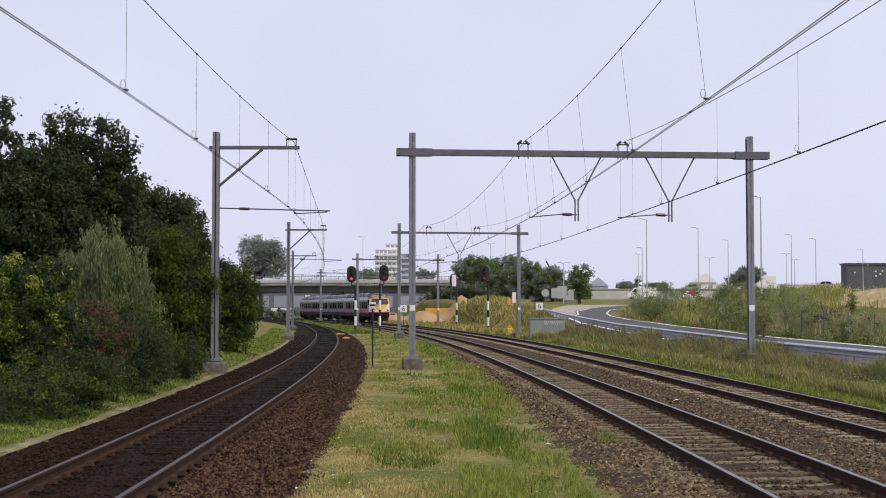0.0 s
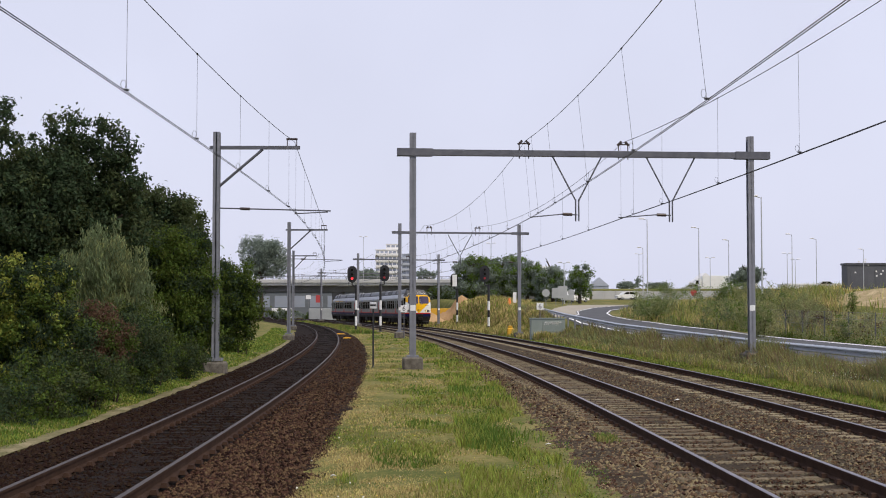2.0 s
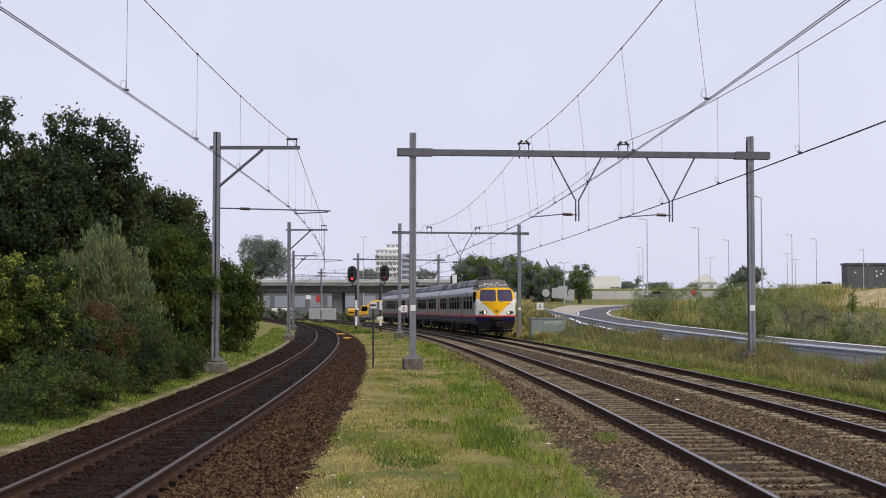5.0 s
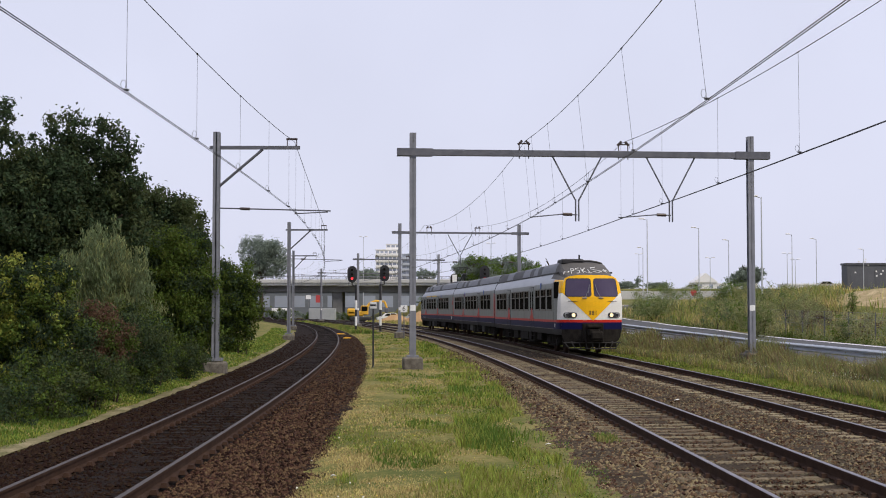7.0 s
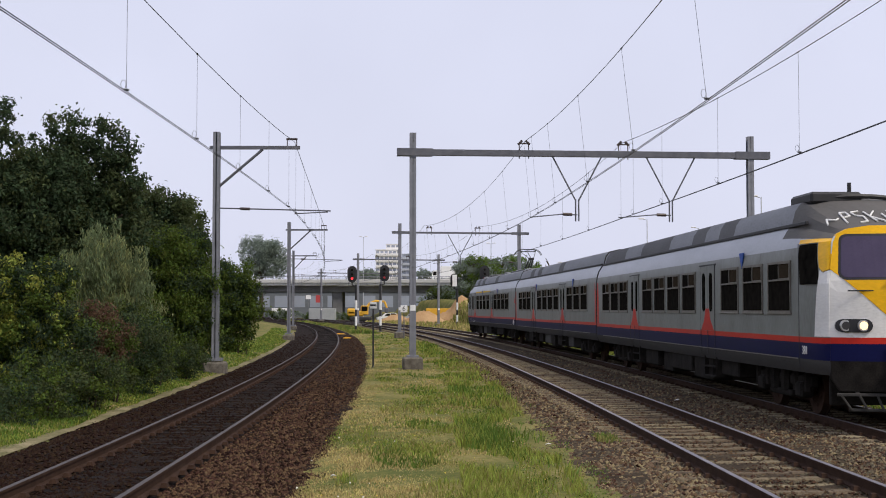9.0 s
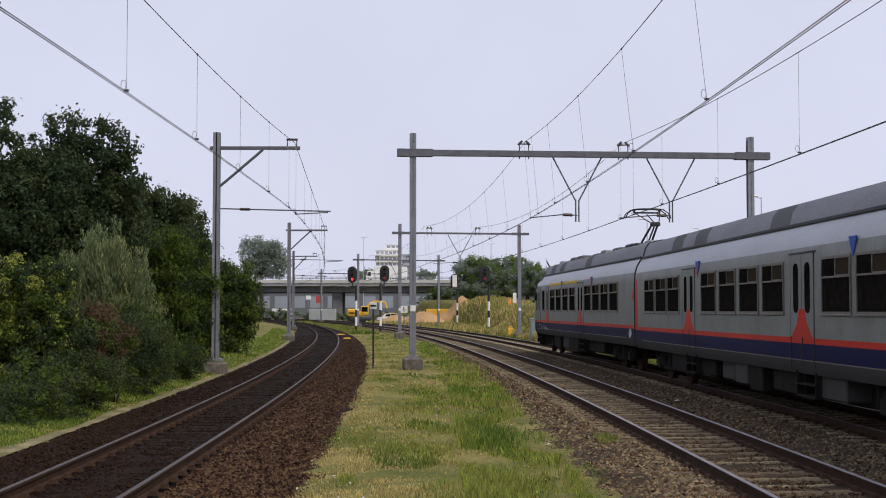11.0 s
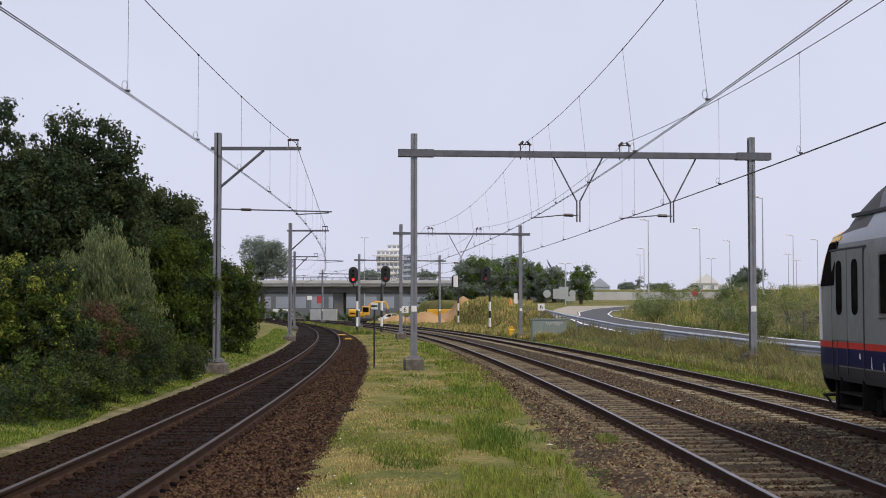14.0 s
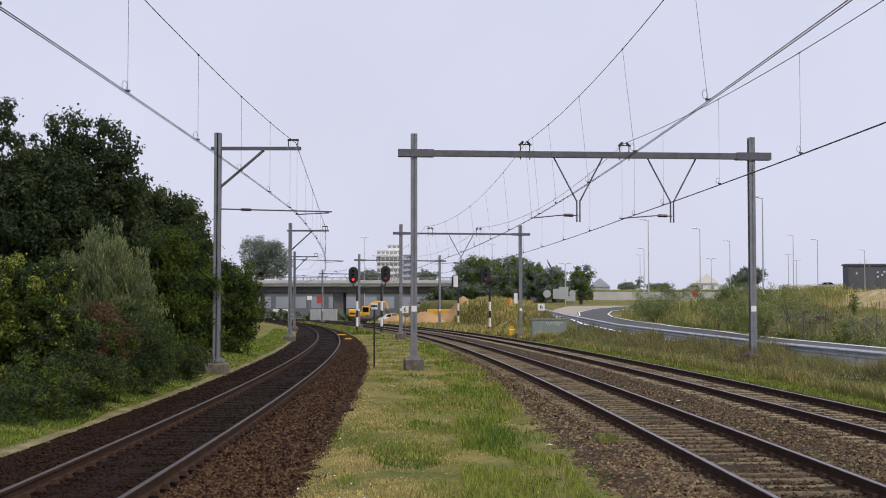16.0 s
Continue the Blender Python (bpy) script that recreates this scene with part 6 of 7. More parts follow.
road_sign(31.8, 168, 4.6, 0.8, 0, "round", "round red no-entry sign", SIGN_RED)
road_sign(-25.0, 268.5, 5.0, 0.9, 1.5, "box", "red advertising board beneath the viaduct", SIGN_RED)
road_sign(-27.0, 269, 5.0, 1.0, 0.8, "box", "white advertising board beneath the viaduct", WHITE)


def cone_marker(x, y):
    z = float(ground_z(x, y))
    bm = B()
    rod(bm, (0, 0, 0), (0, 0, 0.9), 0.32, 0.08, 12)
    box(bm, -0.4, 0.4, -0.4, 0.4, 0, 0.06)
    ob = part("traffic_cone", bm, mat("cone_orange", (0.75, 0.20, 0.02), (0.65, 0.17, 0.02), rough=0.5, bump=0), None)
    ob.matrix_basis = pose(x, y, z)
    tagged(ob, "orange traffic cone on the hump", "cone")


cone_marker(7.6, 150)


def heap(name, label, x, y, rx, ry, h, material, seed):
    rng = np.random.default_rng(seed)
    v, f = [(0, 0, h)], []
    rings, seg = 7, 22
    for i in range(1, rings + 1):
        t = i / rings
        for k in range(seg):
            a = 2 * math.pi * k / seg
            n = 1 + rng.normal(0, 0.06)
            v.append((rx * t * math.cos(a) * n, ry * t * math.sin(a) * n, h * (math.cos(t * math.pi) * 0.5 + 0.5) * (1 + rng.normal(0, 0.08)) - (0.3 if i == rings else 0)))
            px, py, pz = v[-1]
            v[-1] = (px, py, pz + float(ground_z(x + px, y + py)) - float(ground_z(x, y)))
    for k in range(seg):
        f.append((0, 1 + k, 1 + (k + 1) % seg))
        for i in range(rings - 1):
            a, b = 1 + i * seg, 1 + (i + 1) * seg
            f.append((a + k, b + k, b + (k + 1) % seg, a + (k + 1) % seg))
    ob = mesh_object(name, v, f, material, smooth=True)
    ob.matrix_basis = pose(x, y, float(ground_z(x, y)))
    return tagged(ob, label, "heap", kind="stuff")


heap("sand_heap", "orange sand heap on the building site", -2.5, 192, 4.6, 5.0, 1.9, SAND, 1)
heap("sand_heap", "orange sand heap before the site container", 1.2, 201, 4.4, 4.0, 1.9, SAND, 4)
heap("sand_heap", "flat orange sand heap on the building site", -7.5, 215, 4.0, 5.0, 1.3, SAND, 2)
heap("sand_heap", "bare sandy bank on the mound", 33.0, 92, 6.3, 14.0, 0.85, SAND_PALE, 3)


def wheel_pair(parent, xs, y, r, w):
    for x in xs:
        bm = B()
        rod(bm, (x, y - w, r), (x, y + w, r), r, r, 16)
        tyre = part("wheel", bm, BLACK, parent)
        bm = B()
        rod(bm, (x, y - w - 0.01, r), (x, y - w + 0.02, r), r * 0.55, r * 0.5, 12)
        part("rim", bm, SIGN_GREY, tyre)


def build_excavator(x, y):
    z = float(ground_z(x, y))
    e = tagged(empty("excavator", pose(x, y, z)), "yellow tracked excavator with folded arm on the site", "excavator")
    bm = B()
    for sy in (-1.3, 0.8):
        box(bm, -1.9, 1.9, sy, sy + 0.6, 0, 0.85, 0.25)
    part("tracks", bm, BLACK, e)
    bm = B()
    box(bm, -2.2, 0.6, -1.2, 1.2, 0.95, 1.9, 0.2)
    box(bm, -2.3, -0.8, -1.2, 1.2, 1.2, 2.3, 0.2)
    part("house", bm, YELLOW_PAINT, e)
    bm = B()
    box(bm, 0.1, 1.4, -1.2, -0.1, 1.2, 2.8, 0.12)
    cab_ob = part("cab", bm, YELLOW_PAINT, e)
    bm = B()
    box(bm, 0.25, 1.3, -1.22, -1.18, 1.8, 2.65)
    part("cab_window", bm, GLASS, cab_ob)
    bm = B()
    stroke(bm, [(0.6, 0.4, 1.6), (1.6, 0.4, 3.2), (2.8, 0.4, 3.6)], 0.24)
    part("boom", bm, YELLOW_PAINT, e)
    bm = B()
    stroke(bm, [(2.7, 0.4, 3.6), (4.2, 0.4, 3.5), (4.6, 0.4, 2.4)], 0.19)
    part("arm", bm, YELLOW_PAINT, e)
    bm = B()
    box(bm, 4.2, 5.0, -0.1, 0.9, 1.5, 2.4, 0.2)
    part("bucket", bm, STEEL_DARK, e)


build_excavator(-14.3, 234)


def site_container(x, y, w, label, material):
    z = float(ground_z(x, y))
    c = tagged(empty("site_container", pose(x, y, z)), label, "container")
    bm = B()
    box(bm, -w / 2, w / 2, 0, 2.2, 0, 2.3, 0.04)
    part("body", bm, material, c)
    for k in range(int(w / 0.5)):
        bm = B()
        box(bm, -w / 2 + 0.15 + k * 0.5, -w / 2 + 0.3 + k * 0.5, -0.04, 0.02, 0.1, 2.2)
        part("rib", bm, material, c)


site_container(-0.4, 207, 4.2, "orange site container behind the sand heap", YELLOW_PAINT)
site_container(-22.5, 250, 5.0, "grey site container under the viaduct", SIGN_GREY)
site_container(-31.5, 262, 4.0, "white site container under the viaduct", HOUSE_WHITE)


# ---- vehicles ----
def build_vehicle(name, label, kind, colour):
    """Origin on the ground under the middle; nose towards -x."""
    t = tagged(empty(name), label, "truck" if kind == "truck" else "car" if kind == "car" else "van")
    shapes = {"car": ([(-2.1, 0.35), (-2.1, 0.75), (-1.2, 0.95), (-0.6, 1.48), (0.9, 1.52), (1.75, 1.05), (2.05, 0.95), (2.05, 0.35)], 1.72, 0.31, (-1.3, 1.3)),
              "van": ([(-2.7, 0.35), (-2.7, 0.95), (-2.0, 1.2), (-1.3, 2.05), (-1.0, 2.15), (2.7, 2.15), (2.7, 0.35)], 1.95, 0.33, (-1.8, 1.7)),
              "truck": ([(-4.2, 0.5), (-4.2, 1.4), (-3.9, 2.6), (-2.6, 2.7), (-2.6, 0.9), (4.2, 0.9), (4.2, 0.5)], 2.4, 0.48, (-3.2, 2.4, 3.5))}
    prof, w, r, axles = shapes[kind]
    bm = B()
    a = [bm.verts.new((x, -w / 2, z)) for x, z in prof]
    b = [bm.verts.new((x, w / 2, z)) for x, z in prof]
    bm.faces.new(a)
    bm.faces.new(b[::-1])
    n = len(prof)
    for k in range(n):
        bm.faces.new((a[k], b[k], b[(k + 1) % n], a[(k + 1) % n]))
    bmesh.ops.recalc_face_normals(bm, faces=bm.faces[:])
    part("body", bm, colour, t)
    if kind == "truck":
        bm = B()
        box(bm, -2.45, 4.3, -1.25, 1.25, 0.95, 3.5, 0.04)
        part("box_body", bm, colour, t, "white box body")
        glass = [[(-3.95, 1.6), (-3.2, 1.6), (-3.2, 2.4), (-3.85, 2.4)]]
    elif kind == "van":
        glass = [[(-1.85, 1.3), (-1.0, 1.3), (-1.0, 1.95), (-1.35, 1.95)]]
    else:
        glass = [[(-0.95, 1.0), (0.1, 1.0), (0.1, 1.42), (-0.5, 1.40)], [(0.2, 1.0), (1.5, 1.05), (0.9, 1.44), (0.2, 1.44)]]
    for g in glass:
        for sy in (-1, 1):
            bm = B()
            for yy in (w / 2 - 0.03, w / 2 + 0.012):
                bm.faces.new([bm.verts.new((x, sy * yy, z)) for x, z in g])
            bm.verts.ensure_lookup_table()
            m = len(g)
            for k in range(m):
                bm.faces.new((bm.verts[k], bm.verts[(k + 1) % m], bm.verts[m + (k + 1) % m], bm.verts[m + k]))
            bmesh.ops.recalc_face_normals(bm, faces=bm.faces[:])
            part("side_window", bm, GLASS, t)
    wheel_pair(t, axles, -w / 2 + 0.1, r, 0.1)
    wheel_pair(t, axles, w / 2 - 0.1, r, 0.1)
    return t


CAR_WHITE = mat("car_white", (0.72, 0.72, 0.70), (0.78, 0.78, 0.76), rough=0.3, scale=1, bump=0)
CAR_DARK = mat("car_grey", (0.09, 0.10, 0.11), (0.12, 0.13, 0.14), rough=0.3, scale=1, bump=0)
CAR_SILVER = mat("car_silver", (0.40, 0.41, 0.43), (0.46, 0.47, 0.49), rough=0.3, metal=0.3, scale=1, bump=0)

VAN = build_vehicle("delivery_van", "white delivery van driving on the far road", "van", CAR_WHITE)
HATCHBACK = build_vehicle("hatchback", "white hatchback driving on the far road", "car", CAR_WHITE)
GREY_CAR = build_vehicle("estate_car", "dark grey car driving on the far road", "car", CAR_DARK)
TRUCK = build_vehicle("box_truck", "white box truck driving on the terrace road", "truck", CAR_WHITE)
BRIDGE_TRUCK = build_vehicle("box_truck", "white box truck crossing the viaduct", "truck", CAR_WHITE)
for x, y, z, col, lab, rz in ((-9.2, 232, None, CAR_WHITE, "white car parked on the site", 10), (-5.0, 236, None, CAR_SILVER, "silver car parked on the site", 0),
                              (76.5, 266, 6.2, CAR_SILVER, "silver car parked beyond the mound", 0), (55.5, 296, 6.2, CAR_SILVER, "silver car parked on the terrace", 0)):
    c = build_vehicle("parked_car", lab, "car", col)
    c.matrix_basis = pose(x, y, float(ground_z(x, y)) if z is None else z, 0, 0, rz)


# ---- grass, weeds, stones ----
def scatter_y(rng, n, y0, y1):
    """Denser near the camera's end of the strip, as seen in perspective."""
    u = rng.uniform(1 / y1, 1 / y0, n)
    return 1 / u


def grass(name, label, n, y0, y1, left, right, height, colours, seed, clump=0.0, wide=0.0007, slope=0.0, bare=None):
    rng = np.random.default_rng(seed)
    y = scatter_y(rng, n, y0, y1)
    t = rng.uniform(0, 1, n)
    x = left(y) + (right(y) - left(y)) * t
    s = slope * (t - 0.5)
    if clump:
        keep = np.array([noise.noise(Vector((a * 0.9, b * 0.45, seed))) for a, b in zip(x, y)]) + rng.normal(0, 0.12, n) > clump
        x, y, s = x[keep], y[keep], s[keep]
    if bare:
        keep = ~bare(x, y) | (rng.uniform(size=len(x)) < 0.06)
        x, y, s = x[keep], y[keep], s[keep]
    n = len(x)
    z = ground_z(x, y) - 0.02
    tall = np.array([noise.noise(Vector((a * 0.5, b * 0.3, seed + 7.0))) for a, b in zip(x, y)])
    h = height * rng.uniform(0.35, 1.15, n) * (1 + 0.9 * tall)
    w = np.maximum(0.005, wide * y) * rng.uniform(0.7, 1.6, n)
    a = rng.uniform(0, 2 * math.pi, n)
    lean = h * rng.uniform(0.1, 0.6, n)
    b = rng.uniform(0, 2 * math.pi, n)
    p0 = np.stack([x - w * np.cos(a), y - w * np.sin(a), z], 1)
    p1 = np.stack([x + w * np.cos(a), y + w * np.sin(a), z], 1)
    mx, my = x + lean * 0.35 * np.cos(b), y + lean * 0.35 * np.sin(b)
    p2 = np.stack([mx + w * 0.7 * np.cos(a), my + w * 0.7 * np.sin(a), z + h * 0.6], 1)
    p3 = np.stack([mx - w * 0.7 * np.cos(a), my - w * 0.7 * np.sin(a), z + h * 0.6], 1)
    p4 = np.stack([x + lean * np.cos(b), y + lean * np.sin(b), z + h], 1)
    v = np.stack([p0, p1, p2, p3, p4], 1).reshape(-1, 3)
    i = np.arange(n) * 5
    quads = np.stack([i, i + 1, i + 2, i + 3], 1).tolist()
    tris = np.stack([i + 3, i + 2, i + 4], 1).tolist()
    field = np.array([noise.noise(Vector((a * 0.7, b * 0.28, seed + 3.0))) for a, b in zip(x, y)]) * 0.9 + 0.5 + s + rng.normal(0, 0.22, n)
    patch = np.clip((field * len(colours)).astype(int), 0, len(colours) - 1)
    ob = mesh_object(name, v, quads + tris, colours, None, np.concatenate([patch, patch]).tolist())
    return tagged(ob, label, "grass", kind="stuff")


BLADE_GREEN = leaf("blade_green", (0.085, 0.135, 0.024), 0.3)
BLADE_LIME = leaf("blade_lime", (0.20, 0.23, 0.045), 0.3)
BLADE_STRAW = leaf("blade_straw", (0.40, 0.32, 0.14), 0.25)
BLADE_OLIVE = leaf("blade_olive", (0.21, 0.19, 0.065), 0.3)
BLADE_GREY = leaf("blade_grey_green", (0.155, 0.175, 0.075), 0.3)
WEED_BROWN = leaf("weed_brown", (0.18, 0.13, 0.08), 0.3)


def a_off(off):
    return lambda y: track_a(y) + off


def c_off(off):
    return lambda y: track_c(y) + off


def verge_edge(y):
    return np.interp(y, [20, 40, 52, 66, 81, 100, 125, 134, 150, 215], [14.6, 13.0, 12.5, 11.3, 10.3, 9.0, 8.9, 9.0, 10.5, 13.0])


def sandy(x, y):
    return (y > 75) & (x > 0.30 * y) & (y < 145)


def mid_left(y):
    return track_a(y) + 2.25


def mid_right(y):
    return track_c(y) - np.interp(y, BED_Y, BED_W) + 0.1


grass("short_grass", "short straw-coloured and green grass between the tracks", 95000, 12.5, 130, mid_left, mid_right, 0.05, [BLADE_STRAW, BLADE_STRAW, BLADE_OLIVE, BLADE_LIME, BLADE_GREEN], 1, 0, 0.0004, 0.6)
grass("grass_tufts", "green grass tufts between the tracks", 40000, 12.5, 130, lambda y: mid_left(y) + 0.6, mid_right, 0.12, [BLADE_OLIVE, BLADE_LIME, BLADE_LIME, BLADE_GREEN], 2, 0.16, 0.00045)
grass("grass_tufts", "tall green grass along the grey ballast", 30000, 12.5, 90, lambda y: mid_right(y) - 1.2, lambda y: mid_right(y) + 0.35, 0.17, [BLADE_GREEN, BLADE_LIME, BLADE_LIME, BLADE_OLIVE], 3, 0.06, 0.00045)
grass("verge_grass", "bright green mown verge beside the thicket", 46000, 18, 140, a_off(-4.9), a_off(-2.85), 0.09, [BLADE_GREEN, BLADE_LIME, BLADE_GREEN, BLADE_LIME, BLADE_GREEN], 4, 0, 0.0005)
grass("verge_grass", "pale dry grass along the ballast edge", 4000, 18, 140, a_off(-3.2), a_off(-2.6), 0.05, [BLADE_STRAW, BLADE_STRAW, BLADE_OLIVE], 5)
grass("verge_grass", "green grass beside the double track", 46000, 26, 130, c_off(2.3), c_off(4.4), 0.12, [BLADE_LIME, BLADE_GREEN, BLADE_OLIVE, BLADE_LIME, BLADE_GREEN, BLADE_LIME], 6, 0, 0.0005)
grass("weeds", "tall straw and olive weeds on the embankment", 90000, 30, 128, c_off(3.3), verge_edge, 0.40, [BLADE_GREY, BLADE_LIME, WEED_BROWN, BLADE_GREY, BLADE_STRAW, BLADE_OLIVE, BLADE_GREY, BLADE_LIME], 7, -0.3, 0.00024)
grass("weeds", "tall weeds under the guard rail", 40000, 30, 132, lambda y: verge_edge(y) - 1.1, lambda y: verge_edge(y) + 0.25, 0.70, [BLADE_GREY, BLADE_OLIVE, WEED_BROWN, BLADE_GREY], 17, -0.35, 0.00024)
grass("weeds", "straw and green weeds on the grassy hump", 60000, 95, 215, c_off(3.0), verge_edge, 0.5, [BLADE_OLIVE, BLADE_STRAW, BLADE_LIME, BLADE_OLIVE, BLADE_STRAW], 8, -0.3, 0.00036)
grass("weeds", "mixed tall weeds covering the mound", 115000, 52, 130, lambda y: rim_x(y) + 0.8, lambda y: rim_x(y) + 24, 0.75, [BLADE_OLIVE, BLADE_GREY, BLADE_LIME, BLADE_STRAW, BLADE_LIME, BLADE_GREY, BLADE_STRAW], 9, -0.3, 0.00026, bare=sandy)
grass("weeds", "sparse weeds between the two tracks", 5000, 14, 90, lambda y: track_c(y) - 2.6, lambda y: track_c(y) - 1.4, 0.12, [BLADE_OLIVE, WEED_BROWN, BLADE_GREEN], 10, 0.25)
grass("weeds", "grass by the far tracks and building site", 24000, 120, 240, lambda y: track_a(y) + 2.5, lambda y: track_c(y) - 6.6, 0.25, [BLADE_GREEN, BLADE_OLIVE, BLADE_LIME], 11, -0.3, 0.0004)


def weed_clumps(label, n, per, y0, y1, left, right, radius, height, size, colours, seed, bare=None):
    """Low bushy weeds: small leaves in clumps of uneven size that rest on the ground."""
    rng = np.random.default_rng(seed)
    y = scatter_y(rng, n, y0, y1)
    x = left(y) + (right(y) - left(y)) * rng.uniform(0, 1, n)
    if bare:
        keep = ~bare(x, y)
        x, y = x[keep], y[keep]
        n = len(x)
    rad, tall = radius * rng.uniform(0.5, 1.4, n), height * rng.uniform(0.4, 1.3, n)
    tint = rng.integers(0, len(colours), n)
    k = np.repeat(np.arange(n), per)
    m = len(k)
    d = rng.normal(size=(m, 3))
    d /= np.linalg.norm(d, axis=1)[:, None]
    r = rng.uniform(0, 1, m) ** 0.45
    c = np.stack([x[k] + d[:, 0] * rad[k] * r, y[k] + d[:, 1] * rad[k] * r, ground_z(x, y)[k] + np.abs(d[:, 2]) * tall[k] * r], 1)
    nrm = d + rng.normal(0, 0.8, (m, 3))
    nrm /= np.linalg.norm(nrm, axis=1)[:, None]
    t = np.cross(nrm, rng.normal(size=(m, 3))) + np.array([0.0, 0.0, 0.7])
    t /= np.linalg.norm(t, axis=1)[:, None]
    w = np.cross(nrm, t)
    e = (size * rng.uniform(0.6, 1.4, m))[:, None]
    v = np.stack([c - t * e, c - w * e * 0.4, c + t * e, c + w * e * 0.4], 1).reshape(-1, 3)
    i = np.arange(m)[:, None] * 4
    f = np.hstack([i, i + 1, i + 2, i + 3])
    ob = mesh_object("weed_clumps", v, f, colours, None, np.where(rng.uniform(size=m) < 0.75, tint[k], rng.integers(0, len(colours), m)).tolist())
    return tagged(ob, label, "weeds", kind="stuff")


weed_clumps("mixed green and brown bushy weeds on the embankment", 520, 70, 32, 128, c_off(3.9), verge_edge, 0.34, 0.55, 0.035, [REED, WEED_LIGHT, WILLOW, BROWN, WEED_LIGHT, GREEN], 51)
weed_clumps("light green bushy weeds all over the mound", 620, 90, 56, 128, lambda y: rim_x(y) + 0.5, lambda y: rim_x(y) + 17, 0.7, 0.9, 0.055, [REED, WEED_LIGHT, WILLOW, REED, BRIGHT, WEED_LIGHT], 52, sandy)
weed_clumps("low weeds before the wire fence", 260, 60, 54, 100, lambda y: rim_x(y) + 0.15, lambda y: rim_x(y) + 0.75, 0.35, 0.5, 0.045, [REED, GREEN, WEED_LIGHT, BRIGHT], 53)
weed_clumps("small weeds growing in the ballast and the grass edge", 90, 40, 14, 60, lambda y: mid_right(y) - 0.4, lambda y: mid_right(y) + 0.9, 0.14, 0.14, 0.018, [GREEN, REED, BRIGHT], 54)


grass("grass_tufts", "green tuft growing on the grey ballast", 700, 22.0, 23.2, lambda y: 0 * y + 2.62, lambda y: 0 * y + 2.95, 0.26, [BLADE_GREEN, BLADE_OLIVE, BLADE_LIME], 21, 0, 0.0004)


def stones(name, label, n, y0, y1, left, right, top, size, colours, seed):
    """Broken stones: flattened, uneven octahedra half sunk in the bed."""
    rng = np.random.default_rng(seed)
    y = scatter_y(rng, n, y0, y1)
    x = left(y) + (right(y) - left(y)) * rng.uniform(0, 1, n)
    z = top(x, y) + rng.uniform(-0.012, 0.018, n)
    s = size * rng.uniform(0.55, 1.3, n)
    base = np.array([(1, 0, 0), (0, 1, 0), (-1, 0, 0), (0, -1, 0), (0, 0, 0.8), (0, 0, -0.8)], float)
    v = base[None] * s[:, None, None] * rng.uniform(0.6, 1.25, (n, 6, 1))
    a = rng.uniform(0, 6.28, n)
    tilt = rng.uniform(-0.5, 0.5, n)
    cx, sx, ct, st = np.cos(a)[:, None], np.sin(a)[:, None], np.cos(tilt)[:, None], np.sin(tilt)[:, None]
    X, Y, Z = v[..., 0], v[..., 1], v[..., 2]
    X, Z = X * ct + Z * st, -X * st + Z * ct
    v = np.stack([X * cx - Y * sx + x[:, None], X * sx + Y * cx + y[:, None], Z + z[:, None]], -1).reshape(-1, 3)
    f = np.array([(0, 1, 4), (1, 2, 4), (2, 3, 4), (3, 0, 4), (1, 0, 5), (3, 2, 5)])
    f = (f[None] + (np.arange(n) * 6)[:, None, None]).reshape(-1, 3)
    ob = mesh_object(name, v, f, colours, None, rng.integers(0, len(colours), n).repeat(6).tolist())
    return tagged(ob, label, "ballast stones", kind="stuff")


def stone(name, c):
    return mat(name, c, tuple(k * 1.5 for k in c), rough=0.9, scale=8, fine=60, bump=0.2, per="island", vary=0.45)


STONE_RUST = stone("stone_rust", (0.0165, 0.0088, 0.0057))
STONE_BROWN = stone("stone_brown", (0.060, 0.034, 0.021))
STONE_TAN = stone("stone_tan", (0.135, 0.098, 0.060))
STONE_GREY = stone("stone_grey", (0.078, 0.063, 0.044))


def bed_top(off_left, off_right, line, crown, base):
    def top(x, y):
        c = track_a(y) if line == "a" else track_c(y)
        t = np.clip((x - c - off_left) / (off_right - off_left), 0, 1)
        edge = np.minimum(t, 1 - t) * 2
        return -0.32 + RISE * y + base + crown * smooth(0, 0.35, edge)
    return top


top_a = bed_top(-2.7, 2.5, "a", 0.15, 0.0)
top_c = bed_top(-6.6, 2.5, "c", 0.128, 0.01)
stones("ballast_stones", "dark rust-brown ballast stones beside the single track", 30000, 12.5, 110, a_off(0.9), a_off(2.75), top_a, 0.036, [STONE_RUST, STONE_BROWN, STONE_RUST, STONE_BROWN, STONE_BROWN], 1)
stones("ballast_stones", "dark rust-brown ballast stones on the verge side", 12000, 12.5, 110, a_off(-2.7), a_off(-0.9), top_a, 0.036, [STONE_RUST], 2)
stones("ballast_stones", "dark ballast stones between the rails", 7000, 12.5, 80, a_off(-0.68), a_off(0.68), top_a, 0.028, [STONE_RUST], 3)
stones("ballast_stones", "grey-brown ballast stones beside the double track", 17000, 12.5, 70, c_off(-6.8), c_off(-4.75), top_c, 0.040, [STONE_GREY, STONE_BROWN, STONE_TAN, STONE_TAN], 4)
stones("ballast_stones", "grey-brown ballast stones between the double track", 19000, 12.5, 70, c_off(-3.1), c_off(-0.85), top_c, 0.036, [STONE_GREY, STONE_BROWN, STONE_TAN, STONE_GREY], 5)
stones("ballast_stones", "grey-brown ballast stones between the rails", 6500, 12.5, 60, c_off(-4.6), c_off(-3.2), top_c, 0.026, [STONE_GREY, STONE_BROWN], 6)
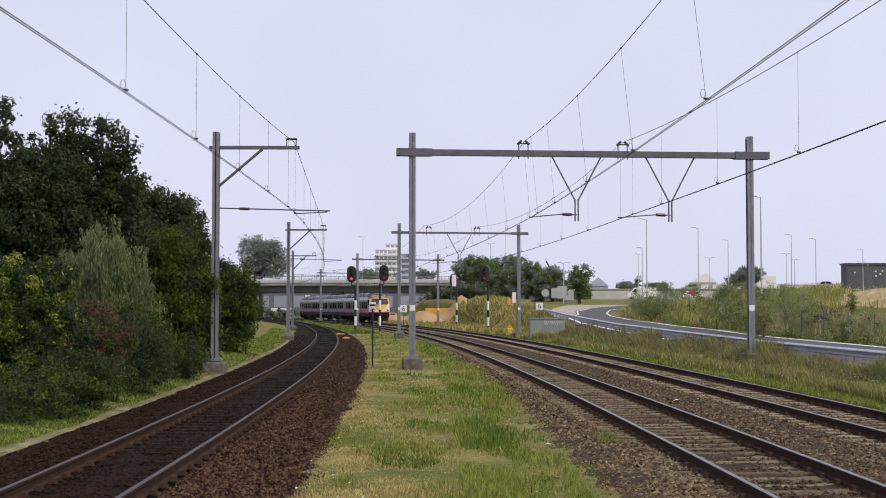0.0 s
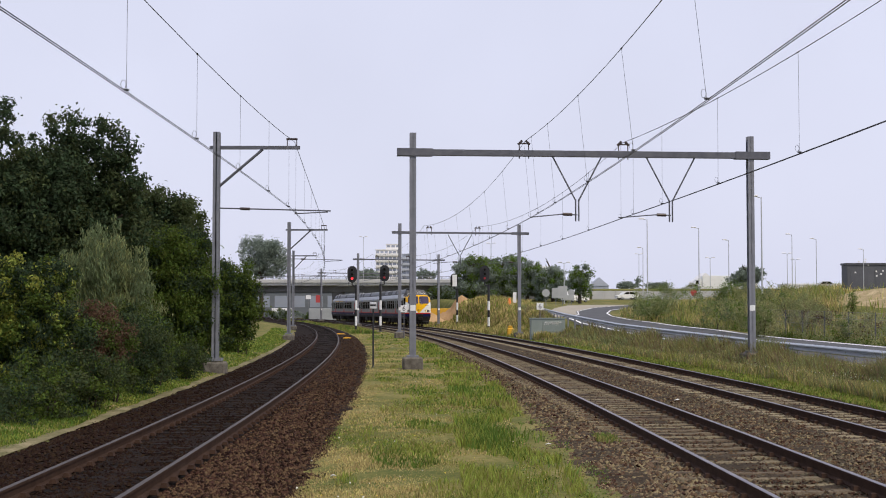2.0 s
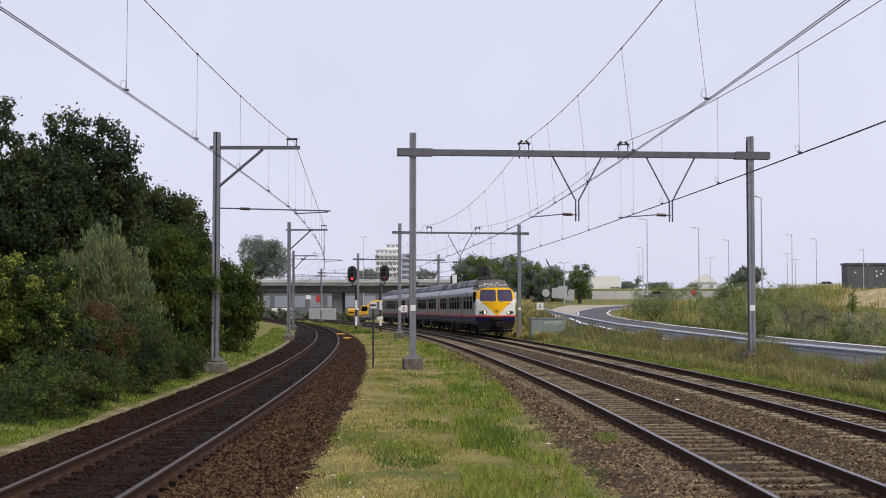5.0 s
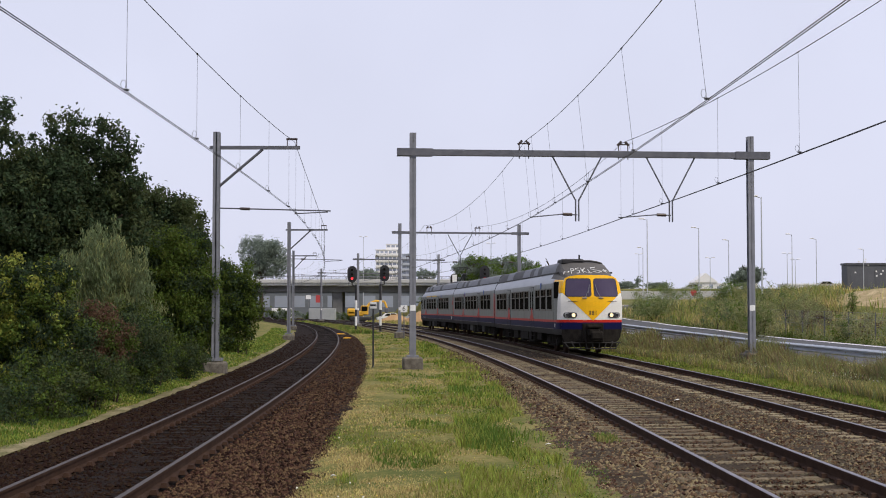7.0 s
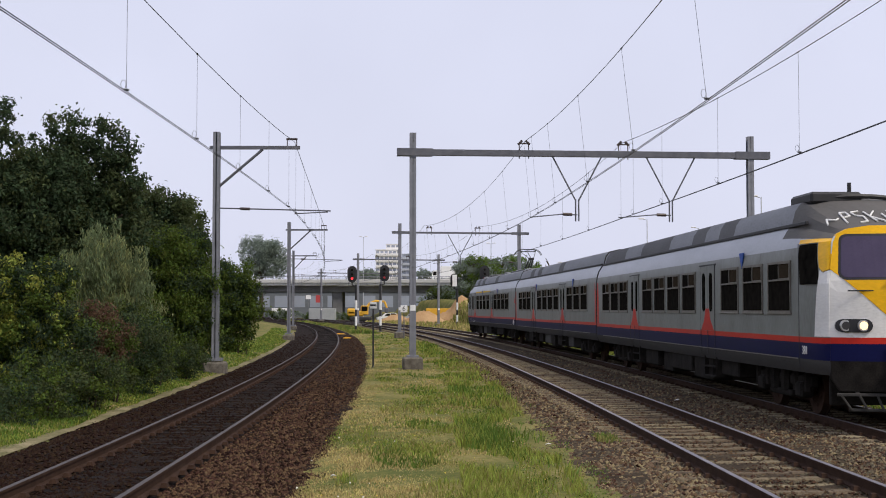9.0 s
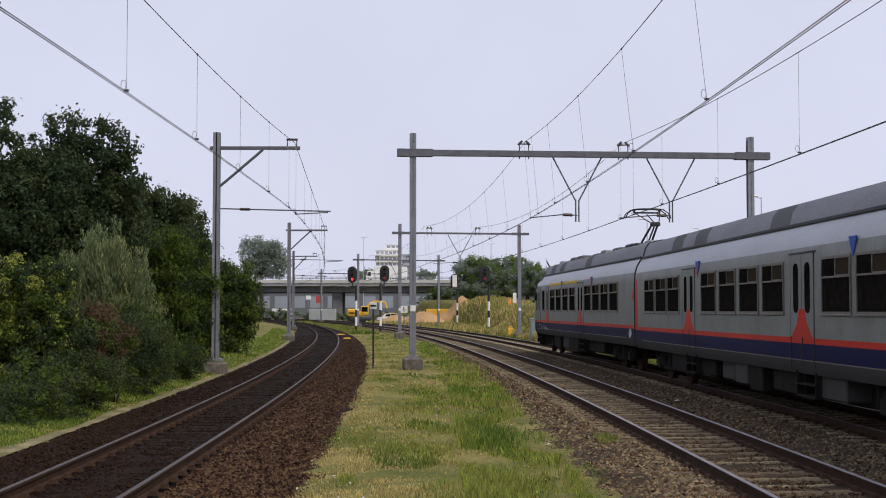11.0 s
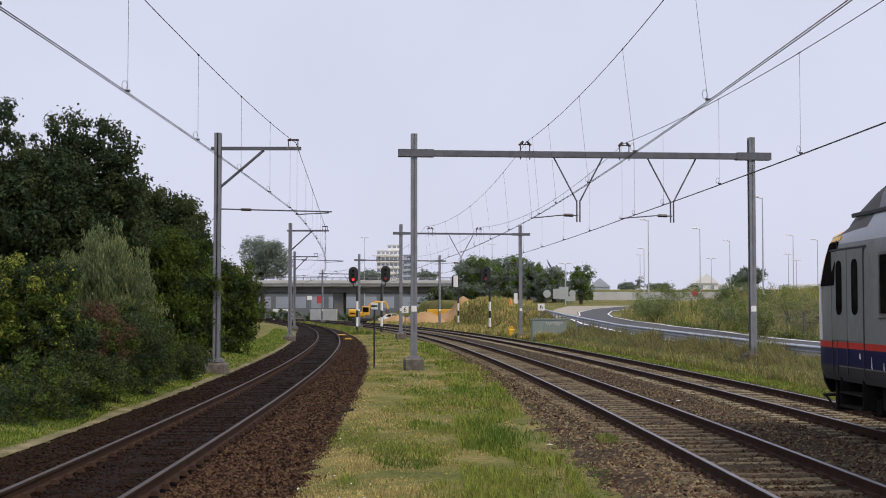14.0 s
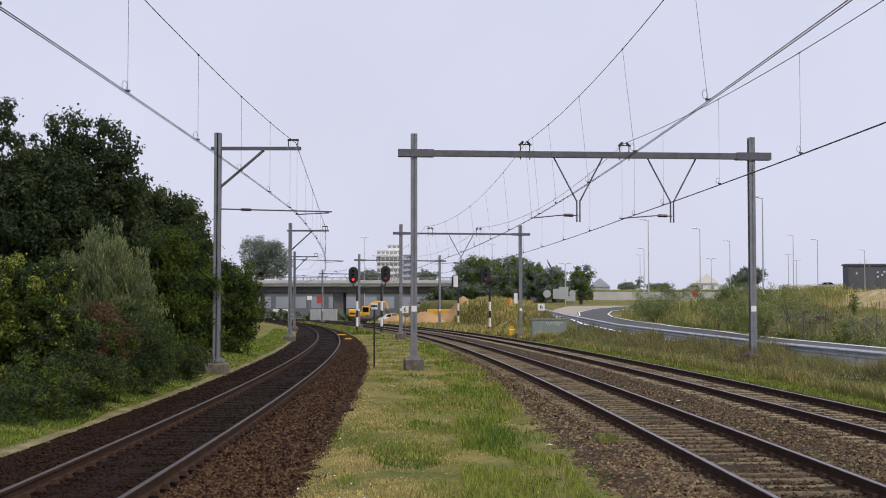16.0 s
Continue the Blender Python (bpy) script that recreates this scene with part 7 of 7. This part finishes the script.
stones("ballast_stones", "grey-brown ballast stones under the nearer rails", 5000, 20, 60, c_off(-0.7), c_off(0.7), top_c, 0.026, [STONE_GREY, STONE_BROWN], 7)


PETAL = mat("petal_white", (0.62, 0.62, 0.55), (0.75, 0.75, 0.70), rough=0.8, bump=0)
PETAL_YELLOW = mat("petal_yellow", (0.62, 0.48, 0.05), (0.70, 0.56, 0.08), rough=0.8, bump=0)


def flower_heads(label, n, y0, y1, left, right, height, colours, seed):
    rng = np.random.default_rng(seed)
    lift = rng.uniform(0.6, 1.0, n) * height
    ob = stones("flower_head", label, n, y0, y1, left, right, lambda x, y: ground_z(x, y) + lift, 0.016, colours, seed)
    return tagged(ob, label, "flowers", kind="stuff")


flower_heads("small white flower heads among the embankment weeds", 260, 34, 110, c_off(3.6), verge_edge, 0.45, [PETAL], 41)
flower_heads("small yellow flowers in the grass", 70, 13, 60, mid_left, mid_right, 0.08, [PETAL_YELLOW, PETAL], 42)


def litter(x, y, w, label, z=None):
    bm = B()
    a = [bm.verts.new(p) for p in ((-w, 0, 0), (0, -w * 0.6, 0.02), (w, 0, 0.01), (0, w * 0.6, 0.0), (0, 0, w * 0.5))]
    for q in ((0, 1, 4), (1, 2, 4), (2, 3, 4), (3, 0, 4), (3, 2, 1, 0)):
        bm.faces.new([a[k] for k in q])
    ob = part("paper_scrap", bm, WHITE, None)
    ob.matrix_basis = pose(x, y, (float(ground_z(x, y)) if z is None else z) + 0.02)
    tagged(ob, label, "litter")


litter(-1.48, 18.2, 0.05, "white scrap of paper on the grass")
litter(0.98, 24.0, 0.09, "white scrap of paper in the grass")
litter(5.55, 31.5, 0.07, "white scrap between the tracks", -0.12)
litter(1.75, 22.0, 0.06, "pale stone lying on the ballast", -0.2)


# ---- what moves ----
def motions():
    times = [0.25 * k for k in range(65)]
    for k, car in enumerate(CARS):
        walk(car, [(t, car_pose(train_s(t) + 25.2 * k)) for t in times])
    # wheels roll 0.46 m in radius; turned in steps under a quarter turn
    beat = [k / 30 for k in range(481)]
    for wheel, y in WHEELS:
        walk(wheel, [(t, pose(0, y, 0.46, math.degrees(train_s(t) / 0.46) % 360)) for t in beat])

    def ride(x, y, rz=0.0):
        return pose(x, y, float(ground_z(x, y)) + 0.02, 0, 0, rz)

    walk(VAN, [(0.0, ride(37.6, 250)), (0.5, ride(34.5, 249, 15)), (1.0, ride(30.5, 245, 40)), (1.5, ride(27.0, 240, 45)), (2.0, ride(23.6, 235, 45)), (2.5, ride(19.6, 230, 45)),
               (3.0, ride(14.9, 225, 40)), (3.5, ride(11.4, 222, 20)), (4.0, ride(8.6, 222, -10)), (5.0, ride(6.0, 230, -60)), (6.0, ride(7.0, 258, -80)), (16.0, ride(7.5, 262, -80))])
    walk(HATCHBACK, [(0.0, ride(47, 250)), (2.0, ride(34.5, 248, 15)), (2.5, ride(30.8, 242, 40)), (3.0, ride(26.6, 236, 45)), (3.5, ride(22.6, 231, 45)),
                     (4.0, ride(18.0, 227, 40)), (5.0, ride(9.5, 222, 0)), (5.7, ride(7.0, 228, -60)), (7.0, ride(10.0, 258, -80)), (16.0, ride(10.5, 262, -80))])
    walk(GREY_CAR, [(0.0, ride(80, 250)), (3.0, ride(62, 250)), (5.0, ride(40, 250)), (6.5, ride(27.5, 240, 45)), (8.0, ride(15.0, 225, 40)), (8.6, ride(9.5, 222, 0)), (9.5, ride(7.0, 230, -60)), (11.0, ride(13.0, 258, -85)), (16.0, ride(13.5, 262, -85))])
    walk(TRUCK, [(0.0, pose(71.0, 300, 6.22)), (1.0, pose(65.5, 300, 6.22)), (2.0, pose(61.0, 300, 6.22)), (3.5, pose(49.4, 300, 6.22)), (4.0, pose(45.6, 300, 6.22)), (5.0, pose(36, 300, 6.22)), (7.0, pose(22, 300, 6.22)), (8.0, pose(19, 300, 6.22)), (16.0, pose(18.5, 300, 6.22))])
    walk(BRIDGE_TRUCK, [(0.0, pose(18.5, 277, 7.56)), (7.5, pose(15, 277, 7.56)), (9.2, pose(0.2, 277, 7.56)), (11.3, pose(-15.0, 277, 7.56)), (11.9, pose(-23.4, 277, 7.56)), (12.5, pose(-28.6, 277, 7.56)), (13.4, pose(-38.5, 277, 7.56)), (16.0, pose(-66, 277, 7.56))])


motions()
